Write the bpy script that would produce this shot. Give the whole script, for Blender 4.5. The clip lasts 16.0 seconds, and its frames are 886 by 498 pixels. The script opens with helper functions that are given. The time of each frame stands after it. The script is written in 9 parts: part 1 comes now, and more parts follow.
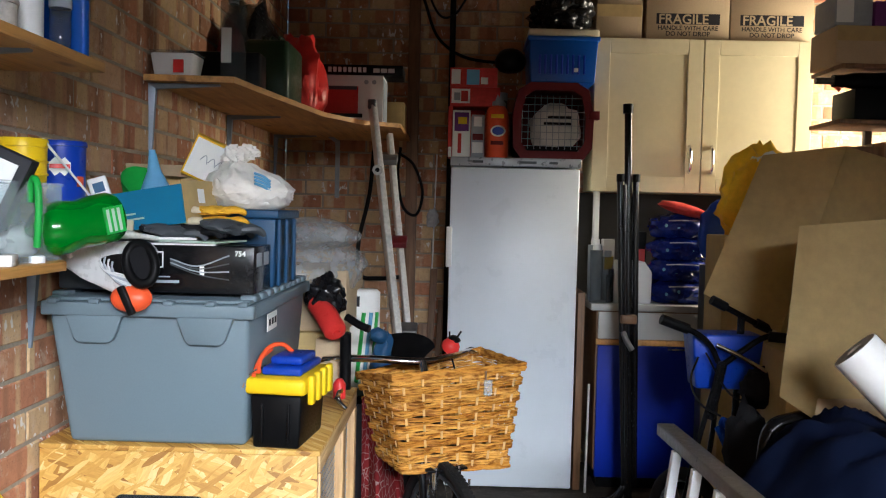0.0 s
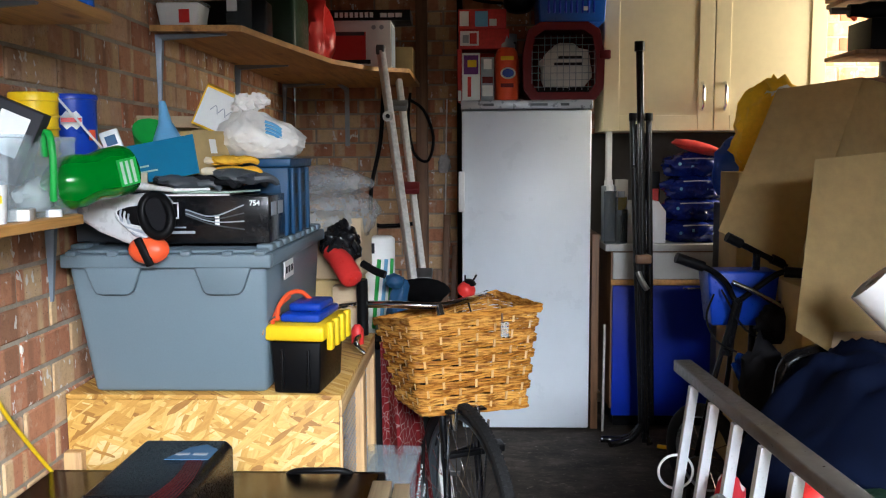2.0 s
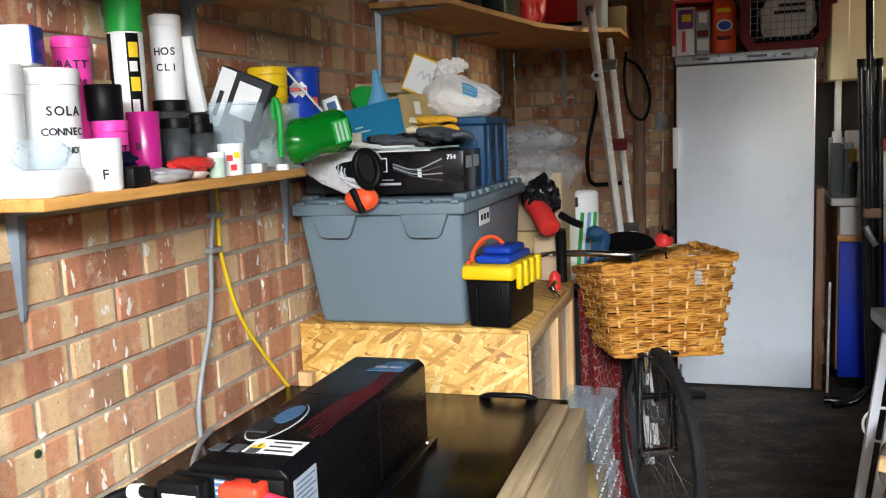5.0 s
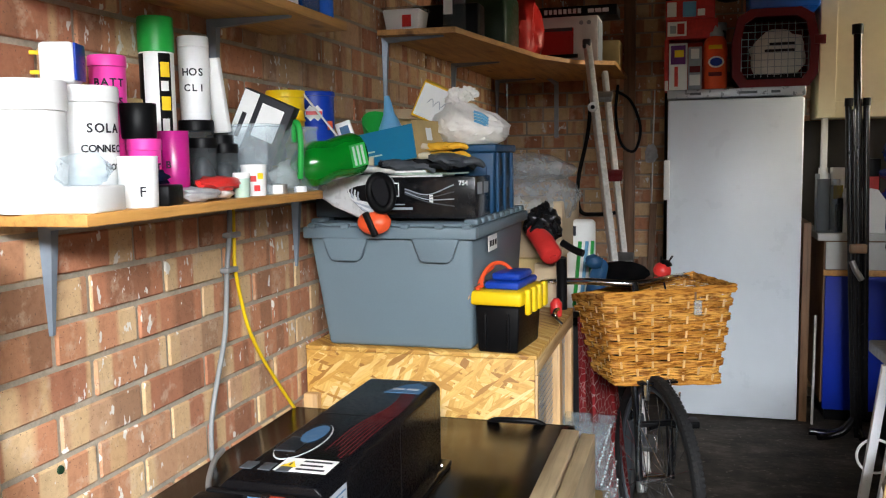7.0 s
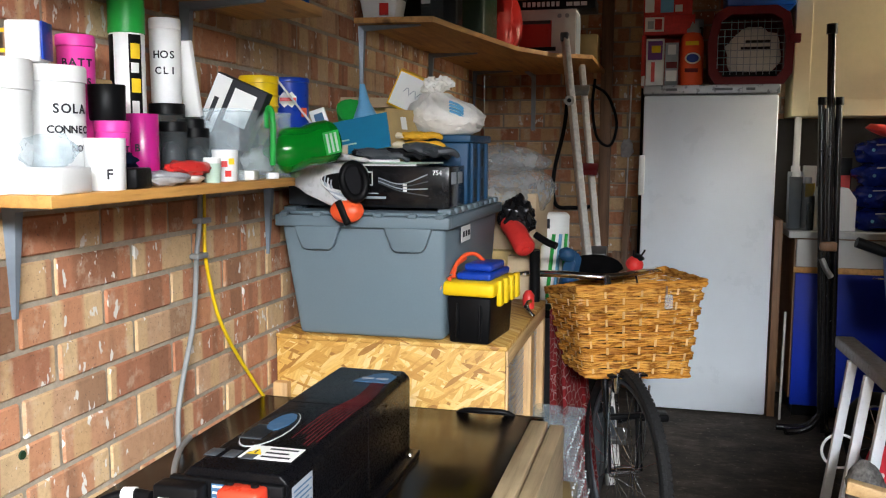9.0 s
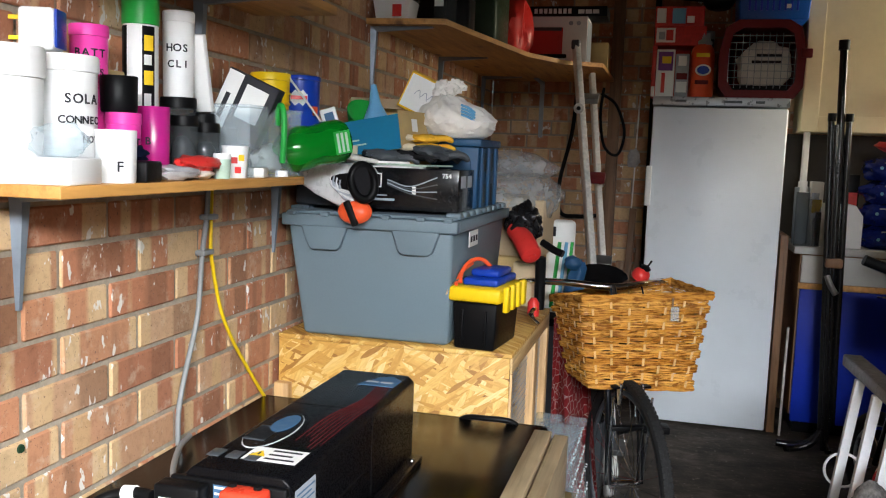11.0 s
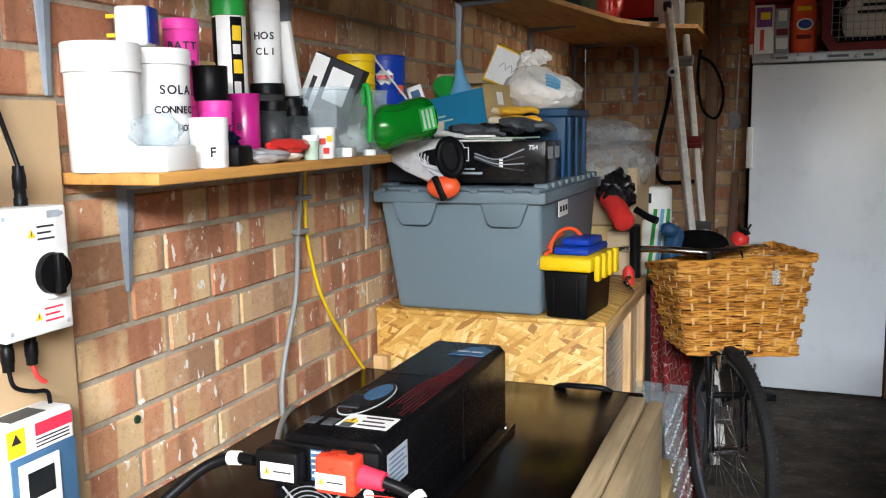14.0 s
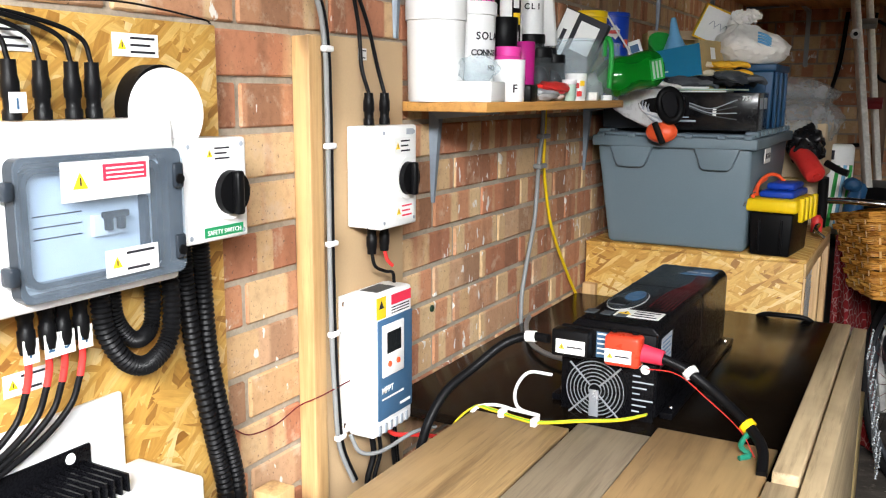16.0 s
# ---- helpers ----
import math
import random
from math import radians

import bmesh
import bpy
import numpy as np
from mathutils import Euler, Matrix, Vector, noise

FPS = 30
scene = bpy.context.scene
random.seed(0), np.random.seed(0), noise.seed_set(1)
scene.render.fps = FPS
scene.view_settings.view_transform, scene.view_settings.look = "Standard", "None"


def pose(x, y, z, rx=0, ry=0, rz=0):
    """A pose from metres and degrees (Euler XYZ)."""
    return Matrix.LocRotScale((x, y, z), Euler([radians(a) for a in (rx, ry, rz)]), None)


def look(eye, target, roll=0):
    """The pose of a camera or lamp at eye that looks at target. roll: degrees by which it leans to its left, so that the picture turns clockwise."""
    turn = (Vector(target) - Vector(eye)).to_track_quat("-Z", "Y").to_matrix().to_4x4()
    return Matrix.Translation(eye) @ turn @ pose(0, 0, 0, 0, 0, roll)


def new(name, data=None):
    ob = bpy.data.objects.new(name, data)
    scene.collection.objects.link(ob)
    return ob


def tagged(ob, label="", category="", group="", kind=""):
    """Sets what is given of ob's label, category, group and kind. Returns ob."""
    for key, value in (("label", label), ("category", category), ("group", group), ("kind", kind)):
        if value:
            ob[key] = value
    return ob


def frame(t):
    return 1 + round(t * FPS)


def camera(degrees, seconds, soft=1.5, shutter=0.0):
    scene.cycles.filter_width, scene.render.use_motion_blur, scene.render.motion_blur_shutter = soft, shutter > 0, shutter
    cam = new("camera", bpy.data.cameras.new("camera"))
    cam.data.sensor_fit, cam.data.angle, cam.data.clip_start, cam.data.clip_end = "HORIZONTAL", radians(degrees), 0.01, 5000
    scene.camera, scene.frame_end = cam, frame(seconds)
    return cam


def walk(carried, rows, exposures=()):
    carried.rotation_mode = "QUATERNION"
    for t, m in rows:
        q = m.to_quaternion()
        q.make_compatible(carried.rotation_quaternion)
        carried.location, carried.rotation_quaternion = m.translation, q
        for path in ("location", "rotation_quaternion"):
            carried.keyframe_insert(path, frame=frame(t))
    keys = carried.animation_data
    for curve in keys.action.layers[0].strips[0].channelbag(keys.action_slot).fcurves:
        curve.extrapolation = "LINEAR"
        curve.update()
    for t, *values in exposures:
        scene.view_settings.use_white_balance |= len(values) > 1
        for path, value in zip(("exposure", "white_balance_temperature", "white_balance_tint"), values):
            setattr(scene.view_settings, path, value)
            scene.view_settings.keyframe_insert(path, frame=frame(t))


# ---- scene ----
cam = camera(53.7, 16.0, soft=1.15)
PATH = [
    (0, (0.927, 0.269, 1.323), (0.891, 2.267, 1.236), 1.4),
    (0.5, (0.927, 0.292, 1.315), (0.852, 2.282, 1.126), -0.0),
    (1, (0.936, 0.297, 1.316), (0.866, 2.283, 1.09), -0.6),
    (1.5, (0.919, 0.287, 1.314), (0.825, 2.274, 1.11), 0.3),
    (2, (0.924, 0.266, 1.314), (0.86, 2.254, 1.107), -0.3),
    (2.5, (0.911, 0.229, 1.303), (0.824, 2.218, 1.112), -0.0),
    (3, (0.907, 0.221, 1.288), (0.973, 2.191, 0.949), -0.6),
    (3.5, (0.918, 0.198, 1.289), (0.852, 2.173, 0.979), -0.9),
    (4, (1.039, 0.127, 1.257), (0.515, 2.034, 0.96), -1.2),
    (4.5, (1.101, 0.109, 1.275), (0.463, 1.981, 0.978), -1.9),
    (5, (1.08, 0.105, 1.282), (0.476, 1.993, 1.014), -2.4),
    (5.2, (1.053, 0.107, 1.285), (0.483, 2.003, 1.002), -1.7),
    (7.3, (0.998, 0.049, 1.282), (0.46, 1.965, 1.085), -0.6),
    (7.5, (0.996, 0.048, 1.281), (0.462, 1.966, 1.087), -0.2),
    (8, (0.993, 0.052, 1.289), (0.451, 1.966, 1.078), -0.8),
    (8.5, (1.0, 0.052, 1.276), (0.481, 1.973, 1.078), -0.1),
    (8.7, (1.009, 0.057, 1.278), (0.507, 1.979, 1.051), -0.1),
    (10.8, (0.983, 0.072, 1.273), (0.48, 1.995, 1.055), 1.8),
    (11, (0.983, 0.076, 1.275), (0.49, 2.001, 1.057), 2.1),
    (11.5, (0.985, 0.067, 1.273), (0.384, 1.959, 1.036), 1.6),
    (12, (0.984, 0.069, 1.275), (0.327, 1.939, 1.005), 0.7),
    (12.5, (0.984, 0.068, 1.275), (0.296, 1.928, 1.017), -0.1),
    (13, (0.985, 0.069, 1.275), (0.302, 1.927, 0.988), 0.1),
    (13.5, (0.984, 0.07, 1.274), (0.326, 1.94, 1.006), 0.2),
    (14, (1.026, 0.06, 1.27), (0.309, 1.906, 0.995), -0.9),
    (14.4, (1.040, 0.050, 1.256), (0.170, 1.865, 0.930), -0.3),
    (14.5, (1.044, 0.048, 1.258), (0.154, 1.805, 0.912), -0.6),
    (15, (1.003, -0.049, 1.267), (-0.066, 1.611, 0.943), -1.2),
    (15.5, (0.918, -0.203, 1.228), (-0.051, 1.516, 0.905), -1.3),
    (16, (0.881, -0.341, 1.229), (-0.06, 1.387, 0.876), 0.4),
]
walk(cam, [(t, look(eye, target, roll)) for t, eye, target, roll in PATH],
     exposures=[(0.0, 0.30, 6000, 10), (3.2, 0.36, 5900, 10), (4.2, 0.30, 6350, 10), (13.5, 0.10, 6350, 10), (14.5, 0.04, 6450, 10), (16.0, -0.26, 6500, 10)])

# ---- light ----
world = bpy.data.worlds.new("world")
scene.world = world
world.use_nodes = True
wn = world.node_tree
sky = wn.nodes.new("ShaderNodeTexSky")
sky.sky_type, sky.sun_disc = "NISHITA", False
sky.sun_elevation, sky.sun_rotation = radians(48), radians(200)
wn.links.new(sky.outputs[0], wn.nodes["Background"].inputs[0])
wn.nodes["Background"].inputs[1].default_value = 0.05
sun_data = bpy.data.lights.new("sun", "SUN")
sun_data.energy, sun_data.angle, sun_data.color = 0.7, radians(12), (1, 0.95, 0.88)
new("sun", sun_data).matrix_world = look((3, -8, 11), (0.8, 0, 0))


def area_lamp(name, eye, target, w, h, watts, color):
    d = bpy.data.lights.new(name, "AREA")
    d.shape, d.size, d.size_y, d.energy, d.color = "RECTANGLE", w, h, watts, color
    ob = new(name, d)
    ob.matrix_world = look(eye, target)
    return ob


# sky light through the open garage door and through the small side window
area_lamp("door_daylight", (2.55, -2.05, 2.80), (0.4, 1.6, 1.0), 3.2, 1.2, 1780, (0.97, 0.985, 1.0))
area_lamp("window_daylight", (3.28, 4.38, 1.85), (1.2, 4.45, 1.8), 0.42, 0.6, 40, (1.0, 0.88, 0.66))


# ---- helpers for meshes ----
def B():
    return bmesh.new()


def box(bm, x0, x1, y0, y1, z0, z1, bev=0.0, seg=2, m=None):
    r = bmesh.ops.create_cube(bm, size=1.0)
    vs = r["verts"]
    for v in vs:
        v.co = Vector((x0 + (v.co.x + 0.5) * (x1 - x0), y0 + (v.co.y + 0.5) * (y1 - y0), z0 + (v.co.z + 0.5) * (z1 - z0)))
    if bev:
        es = list({e for v in vs for e in v.link_edges})
        r2 = bmesh.ops.bevel(bm, geom=es, offset=bev, segments=seg, affect="EDGES", profile=0.5)
        vs = list({v for f in r2["faces"] for v in f.verts} | {v for v in vs if v.is_valid})
    if m is not None:
        bmesh.ops.transform(bm, matrix=m, verts=[v for v in vs if v.is_valid])
    return vs


def frustum_box(bm, bottom, top, z0, z1, bev=0.0):
    """A box whose top is another rectangle than its bottom: each (x0, x1, y0, y1)."""
    pts = []
    for (x0, x1, y0, y1), z in ((bottom, z0), (top, z1)):
        pts += [bm.verts.new(p) for p in ((x0, y0, z), (x1, y0, z), (x1, y1, z), (x0, y1, z))]
    a, b = pts[:4], pts[4:]
    fs = [bm.faces.new(a[::-1]), bm.faces.new(b)]
    fs += [bm.faces.new((a[i], a[(i + 1) % 4], b[(i + 1) % 4], b[i])) for i in range(4)]
    if bev:
        es = list({e for f in fs for e in f.edges})
        bmesh.ops.bevel(bm, geom=es, offset=bev, segments=2, affect="EDGES", profile=0.5)


def lathe(bm, prof, at=(0, 0, 0), seg=24, m=None):
    """Turns (radius, height) rows about the z axis."""
    rings, made = [], []
    for r, z in prof:
        if r < 1e-5:
            rings.append([bm.verts.new((0, 0, z))])
        else:
            rings.append([bm.verts.new((r * math.cos(2 * math.pi * i / seg), r * math.sin(2 * math.pi * i / seg), z)) for i in range(seg)])
        made += rings[-1]
    for a, b in zip(rings, rings[1:]):
        for i in range(seg):
            j = (i + 1) % seg
            if len(a) == 1 and len(b) == 1:
                continue
            if len(a) == 1:
                bm.faces.new((a[0], b[i], b[j]))
            elif len(b) == 1:
                bm.faces.new((a[i], a[j], b[0]))
            else:
                bm.faces.new((a[i], a[j], b[j], b[i]))
    t = Matrix.Translation(at)
    bmesh.ops.transform(bm, matrix=t @ m if m is not None else t, verts=made)
    return made


def smooth_line(pts, n=6):
    """A Catmull-Rom line through pts."""
    p = [Vector(q) for q in pts]
    p = [2 * p[0] - p[1]] + p + [2 * p[-1] - p[-2]]
    out = []
    for a, b, c, d in zip(p, p[1:], p[2:], p[3:]):
        for k in range(n):
            t = k / n
            out.append(0.5 * (2 * b + (c - a) * t + (2 * a - 5 * b + 4 * c - d) * t * t + (3 * b - a - 3 * c + d) * t ** 3))
    return out + [p[-2]]


def tube(bm, pts, r, seg=8, curve=0, closed=False, ridges=0.0):
    p = smooth_line(pts, curve) if curve else [Vector(q) for q in pts]
    rings, ref = [], None
    n = len(p)
    for i, q in enumerate(p):
        if closed:
            d = p[(i + 1) % n] - p[i - 1]
        else:
            d = p[min(i + 1, n - 1)] - p[max(i - 1, 0)]
        d.normalize()
        if ref is None:
            ref = Vector((0, 0, 1)) if abs(d.z) < 0.9 else Vector((1, 0, 0))
        s = ref - d * ref.dot(d)
        s.normalize()
        ref, u = s, d.cross(s)
        rr = (r[i * (len(r) - 1) // max(n - 1, 1)] if isinstance(r, (list, tuple)) else r) * (1 + (ridges if i % 2 else -ridges))
        rings.append([bm.verts.new(q + rr * (math.cos(2 * math.pi * k / seg) * s + math.sin(2 * math.pi * k / seg) * u)) for k in range(seg)])
    for a, b in list(zip(rings, rings[1:])) + ([(rings[-1], rings[0])] if closed else []):
        for k in range(seg):
            bm.faces.new((a[k], a[(k + 1) % seg], b[(k + 1) % seg], b[k]))
    if not closed:
        bm.faces.new(rings[0][::-1])
        bm.faces.new(rings[-1])


def ring_pts(c, r, axis="x", n=32, a0=0.0, a1=2 * math.pi):
    out = []
    for i in range(n):
        a = a0 + (a1 - a0) * i / n
        u, v = r * math.cos(a), r * math.sin(a)
        out.append(Vector(c) + Vector({"x": (0, u, v), "y": (u, 0, v), "z": (u, v, 0)}[axis]))
    return out


def prism(bm, pts, depth, m=None, bev=0.0):
    """A flat outline (x, z) pushed along y by depth."""
    a = [bm.verts.new((x, 0, z)) for x, z in pts]
    b = [bm.verts.new((x, depth, z)) for x, z in pts]
    n = len(pts)
    fs = [bm.faces.new(a), bm.faces.new(b[::-1])]
    fs += [bm.faces.new((a[(i + 1) % n], a[i], b[i], b[(i + 1) % n])) for i in range(n)]
    if bev:
        bmesh.ops.bevel(bm, geom=list({e for f in fs for e in f.edges}), offset=bev, segments=2, affect="EDGES", profile=0.5)
    if m is not None:
        bmesh.ops.transform(bm, matrix=m, verts=[v for v in bm.verts if v.is_valid])


def lump(bm, c, size, seed, amp=0.25, freq=2.5, sub=3, flat=0.0, crease=0.0):
    """A crumpled, sagging soft form about c, with half sizes size."""
    r = bmesh.ops.create_icosphere(bm, subdivisions=sub, radius=1.0)
    for v in r["verts"]:
        n = v.co.normalized()
        d = 1 + amp * noise.noise(n * freq + Vector((seed, 0, 0))) + crease * abs(noise.noise(n * freq * 2.7 + Vector((0, seed, 0))))
        p = Vector((n.x * size[0], n.y * size[1], n.z * size[2])) * d
        if flat and p.z < -size[2] * flat:
            p.z = -size[2] * flat
        v.co = p + Vector(c)
    return r["verts"]


def finish(ob, angle=48):
    me = ob.data
    me.polygons.foreach_set("use_smooth", [True] * len(me.polygons))
    me.set_sharp_from_angle(angle=radians(angle))
    return ob


def mesh_of(name, bm, material):
    me = bpy.data.meshes.new(name)
    bmesh.ops.recalc_face_normals(bm, faces=bm.faces)
    bm.to_mesh(me)
    bm.free()
    me.materials.append(material)
    return me


def part(name, bm, material, parent, label="", m=None, angle=48):
    ob = finish(new(name, mesh_of(name, bm, material)), angle)
    ob.parent = parent
    if m is not None:
        ob.matrix_basis = m
    return tagged(ob, label)


def thing(name, m, label, category, group="", kind=""):
    """An Empty at the base of a thing of several parts."""
    ob = new(name)
    ob.empty_display_size = 0.05
    ob.matrix_basis = m
    return tagged(ob, label, category, group, kind)


def solid(name, bm, material, label, category, group="", kind="", m=None, angle=48):
    ob = finish(new(name, mesh_of(name, bm, material)), angle)
    if m is not None:
        ob.matrix_basis = m
    return tagged(ob, label, category, group, kind)


def lettering(name, text, size, material, parent, m, bold=0.0, align="LEFT"):
    """Text in the built-in font as a thin mesh; it reads from -y, upright along z, before m."""
    cu = bpy.data.curves.new(name, "FONT")
    cu.body, cu.size, cu.extrude, cu.offset, cu.align_x, cu.resolution_u = text, size, 0.0003, bold, align, 3
    tmp = bpy.data.objects.new(name, cu)
    scene.collection.objects.link(tmp)
    me = bpy.data.meshes.new_from_object(tmp)
    bpy.data.objects.remove(tmp)
    bpy.data.curves.remove(cu)
    me.name = name
    me.materials.clear()
    me.materials.append(material)
    ob = new(name, me)
    ob.parent = parent
    ob.matrix_basis = m @ pose(0, 0, 0, 90)
    return ob


# ---- materials ----
def nodes_of(name):
    mt = bpy.data.materials.new(name)
    mt.use_nodes = True
    return mt, mt.node_tree, mt.node_tree.nodes["Principled BSDF"]


def node(nt, kind, **kw):
    n = nt.nodes.new(kind)
    for k, v in kw.items():
        n.inputs[k].default_value = v
    return n


def ramp(nt, fac, stops):
    r = nt.nodes.new("ShaderNodeValToRGB")
    el = r.color_ramp.elements
    while len(el) < len(stops):
        el.new(0.5)
    for e, (p, c) in zip(el, stops):
        e.position, e.color = p, (*c, 1)
    nt.links.new(fac, r.inputs[0])
    return r.outputs[0]


def mixed(nt, fac, a, b, mode="MIX"):
    m = nt.nodes.new("ShaderNodeMix")
    m.data_type, m.blend_type = "RGBA", mode
    for s, i in ((fac, 0), (a, 6), (b, 7)):
        if isinstance(s, (int, float)):
            m.inputs[i].default_value = s
        elif isinstance(s, tuple):
            m.inputs[i].default_value = (*s, 1)
        else:
            nt.links.new(s, m.inputs[i])
    return m.outputs[2]


def coords(nt, scale=(1, 1, 1), rot=(0, 0, 0), kind="Object"):
    tc = nt.nodes.new("ShaderNodeTexCoord")
    mp = nt.nodes.new("ShaderNodeMapping")
    mp.inputs["Scale"].default_value, mp.inputs["Rotation"].default_value = scale, rot
    nt.links.new(tc.outputs[kind], mp.inputs[0])
    return mp.outputs[0]


def noise_of(nt, vec, scale, detail=4, rough=0.6):
    n = node(nt, "ShaderNodeTexNoise", Scale=scale, Detail=detail, Roughness=rough)
    nt.links.new(vec, n.inputs["Vector"])
    return n.outputs["Fac"]


def bump(nt, bs, h, strength, dist=0.002):
    b = node(nt, "ShaderNodeBump", Strength=strength, Distance=dist)
    nt.links.new(h, b.inputs["Height"])
    nt.links.new(b.outputs[0], bs.inputs["Normal"])


def plain(name, col, rough=0.5, metal=0.0, var=0.12, big=6, small=60, bmp=0.15, spec=None, rvar=0.1):
    """A surface with soft mottling at two scales, in colour, gloss and relief."""
    mt, nt, bs = nodes_of(name)
    v = coords(nt)
    a, b = noise_of(nt, v, big, 3), noise_of(nt, v, small, 5)
    dark = tuple(c * (1 - var * 1.6) for c in col)
    lite = tuple(min(1, c * (1 + var)) for c in col)
    c1 = ramp(nt, a, [(0.3, dark), (0.7, lite)])
    c2 = ramp(nt, b, [(0.35, tuple(c * (1 - var) for c in col)), (0.65, lite)])
    nt.links.new(mixed(nt, 0.45, c1, c2), bs.inputs["Base Color"])
    r = ramp(nt, b, [(0.3, (max(0, rough - rvar),) * 3), (0.7, (min(1, rough + rvar),) * 3)])
    nt.links.new(r, bs.inputs["Roughness"])
    bs.inputs["Metallic"].default_value = metal
    bs.inputs["Specular IOR Level"].default_value = 0.28 if spec is None else spec
    if bmp:
        bump(nt, bs, b, bmp, 0.0015)
    return mt


def wood(name, light, dark, along="y", rough=0.55, knots=True):
    mt, nt, bs = nodes_of(name)
    sc = {"x": (1.2, 22, 22), "y": (22, 1.2, 22), "z": (22, 22, 1.2)}[along]
    v = coords(nt, sc)
    w = noise_of(nt, v, 1.6, 6, 0.65)
    c = ramp(nt, w, [(0.3, dark), (0.5, light), (0.62, tuple(min(1, q * 1.12) for q in light)), (0.75, dark)])
    if knots:
        k = node(nt, "ShaderNodeTexVoronoi", Scale=3.2)
        nt.links.new(coords(nt, {"x": (0.8, 2.2, 2.2), "y": (2.2, 0.8, 2.2), "z": (2.2, 2.2, 0.8)}[along]), k.inputs["Vector"])
        kn = ramp(nt, k.outputs["Distance"], [(0.05, (1, 1, 1)), (0.13, (0, 0, 0))])
        c = mixed(nt, kn, c, tuple(q * 0.45 for q in dark))
    fine = noise_of(nt, coords(nt, tuple(q * 2.4 for q in sc)), 1.3, 5, 0.7)
    c = mixed(nt, ramp(nt, fine, [(0.54, (0, 0, 0)), (0.70, (0.6, 0.6, 0.6))]), c, tuple(q * 0.55 for q in dark))
    st = noise_of(nt, coords(nt), 4, 4)
    c = mixed(nt, ramp(nt, st, [(0.45, (0, 0, 0)), (0.75, (0.45, 0.45, 0.45))]), c, tuple(q * 0.7 for q in dark))
    nt.links.new(c, bs.inputs["Base Color"])
    bs.inputs["Roughness"].default_value = rough
    bump(nt, bs, w, 0.25, 0.0015)
    return mt


def osb_board(name, tone=1.0):
    """Oriented strand board: long thin overlapping strands lying several ways."""
    mt, nt, bs = nodes_of(name)
    tc = coords(nt)
    wv = node(nt, "ShaderNodeTexNoise", Scale=14.0, Detail=2)
    nt.links.new(tc, wv.inputs["Vector"])
    t = tone
    pal = [(0.0, (0.28 * t, 0.12 * t, 0.02 * t)), (0.13, (0.50 * t, 0.26 * t, 0.05 * t)), (0.5, (0.62 * t, 0.36 * t, 0.08 * t)), (0.8, (0.69 * t, 0.44 * t, 0.13 * t)), (1.0, (0.78 * t, 0.58 * t, 0.27 * t))]
    # strands lie in the board's face: one axis along it, one up, one across the sheet
    sx = nt.nodes.new("ShaderNodeSeparateXYZ")
    nt.links.new(tc, sx.inputs[0])
    add, dif, cmb = (nt.nodes.new("ShaderNodeMath"), nt.nodes.new("ShaderNodeMath"), nt.nodes.new("ShaderNodeCombineXYZ"))
    add.operation, dif.operation = "ADD", "SUBTRACT"
    for n in (add, dif):
        nt.links.new(sx.outputs[0], n.inputs[0])
        nt.links.new(sx.outputs[1], n.inputs[1])
    nt.links.new(add.outputs[0], cmb.inputs[0])
    nt.links.new(sx.outputs[2], cmb.inputs[1])
    nt.links.new(dif.outputs[0], cmb.inputs[2])
    tc = cmb.outputs[0]
    c = h = None
    for k, (turn, size) in enumerate(((0.25, (0.10, 0.017, 0.35)), (-0.75, (0.085, 0.015, 0.30)), (1.15, (0.075, 0.014, 0.32)), (-0.3, (0.09, 0.011, 0.28)), (0.65, (0.07, 0.009, 0.25)))):
        rot = (0, 0, turn)
        mp = nt.nodes.new("ShaderNodeMapping")
        mp.vector_type = "TEXTURE"
        mp.inputs["Rotation"].default_value, mp.inputs["Scale"].default_value = rot, size
        mp.inputs["Location"].default_value = (0.37 * k, 0.11 * k, 0.23 * k)
        nt.links.new(tc, mp.inputs[0])
        vv = nt.nodes.new("ShaderNodeVectorMath")
        vv.operation = "MULTIPLY_ADD"
        nt.links.new(wv.outputs["Color"], vv.inputs[0])
        vv.inputs[1].default_value = (0.35, 0.8, 0.3)
        nt.links.new(mp.outputs[0], vv.inputs[2])
        vo = node(nt, "ShaderNodeTexVoronoi", Scale=1.0)
        nt.links.new(vv.outputs[0], vo.inputs["Vector"])
        sep = nt.nodes.new("ShaderNodeSeparateColor")
        nt.links.new(vo.outputs["Color"], sep.inputs[0])
        g = noise_of(nt, mp.outputs[0], 3.0, 4)
        col = mixed(nt, 0.6, ramp(nt, sep.outputs[0], pal), ramp(nt, g, [(0.3, (0.66, 0.6, 0.52)), (0.65, (1, 1, 1))]), "MULTIPLY")
        lim = 0.5 if k < 3 else 0.64
        pick = ramp(nt, sep.outputs[1], [(lim, (0, 0, 0)), (lim + 0.02, (1, 1, 1))])
        c = col if c is None else mixed(nt, pick, c, col)
        h = sep.outputs[2] if h is None else mixed(nt, pick, h, sep.outputs[2])
    nt.links.new(c, bs.inputs["Base Color"])
    bs.inputs["Roughness"].default_value = 0.6
    bump(nt, bs, h, 0.35, 0.0015)
    return mt


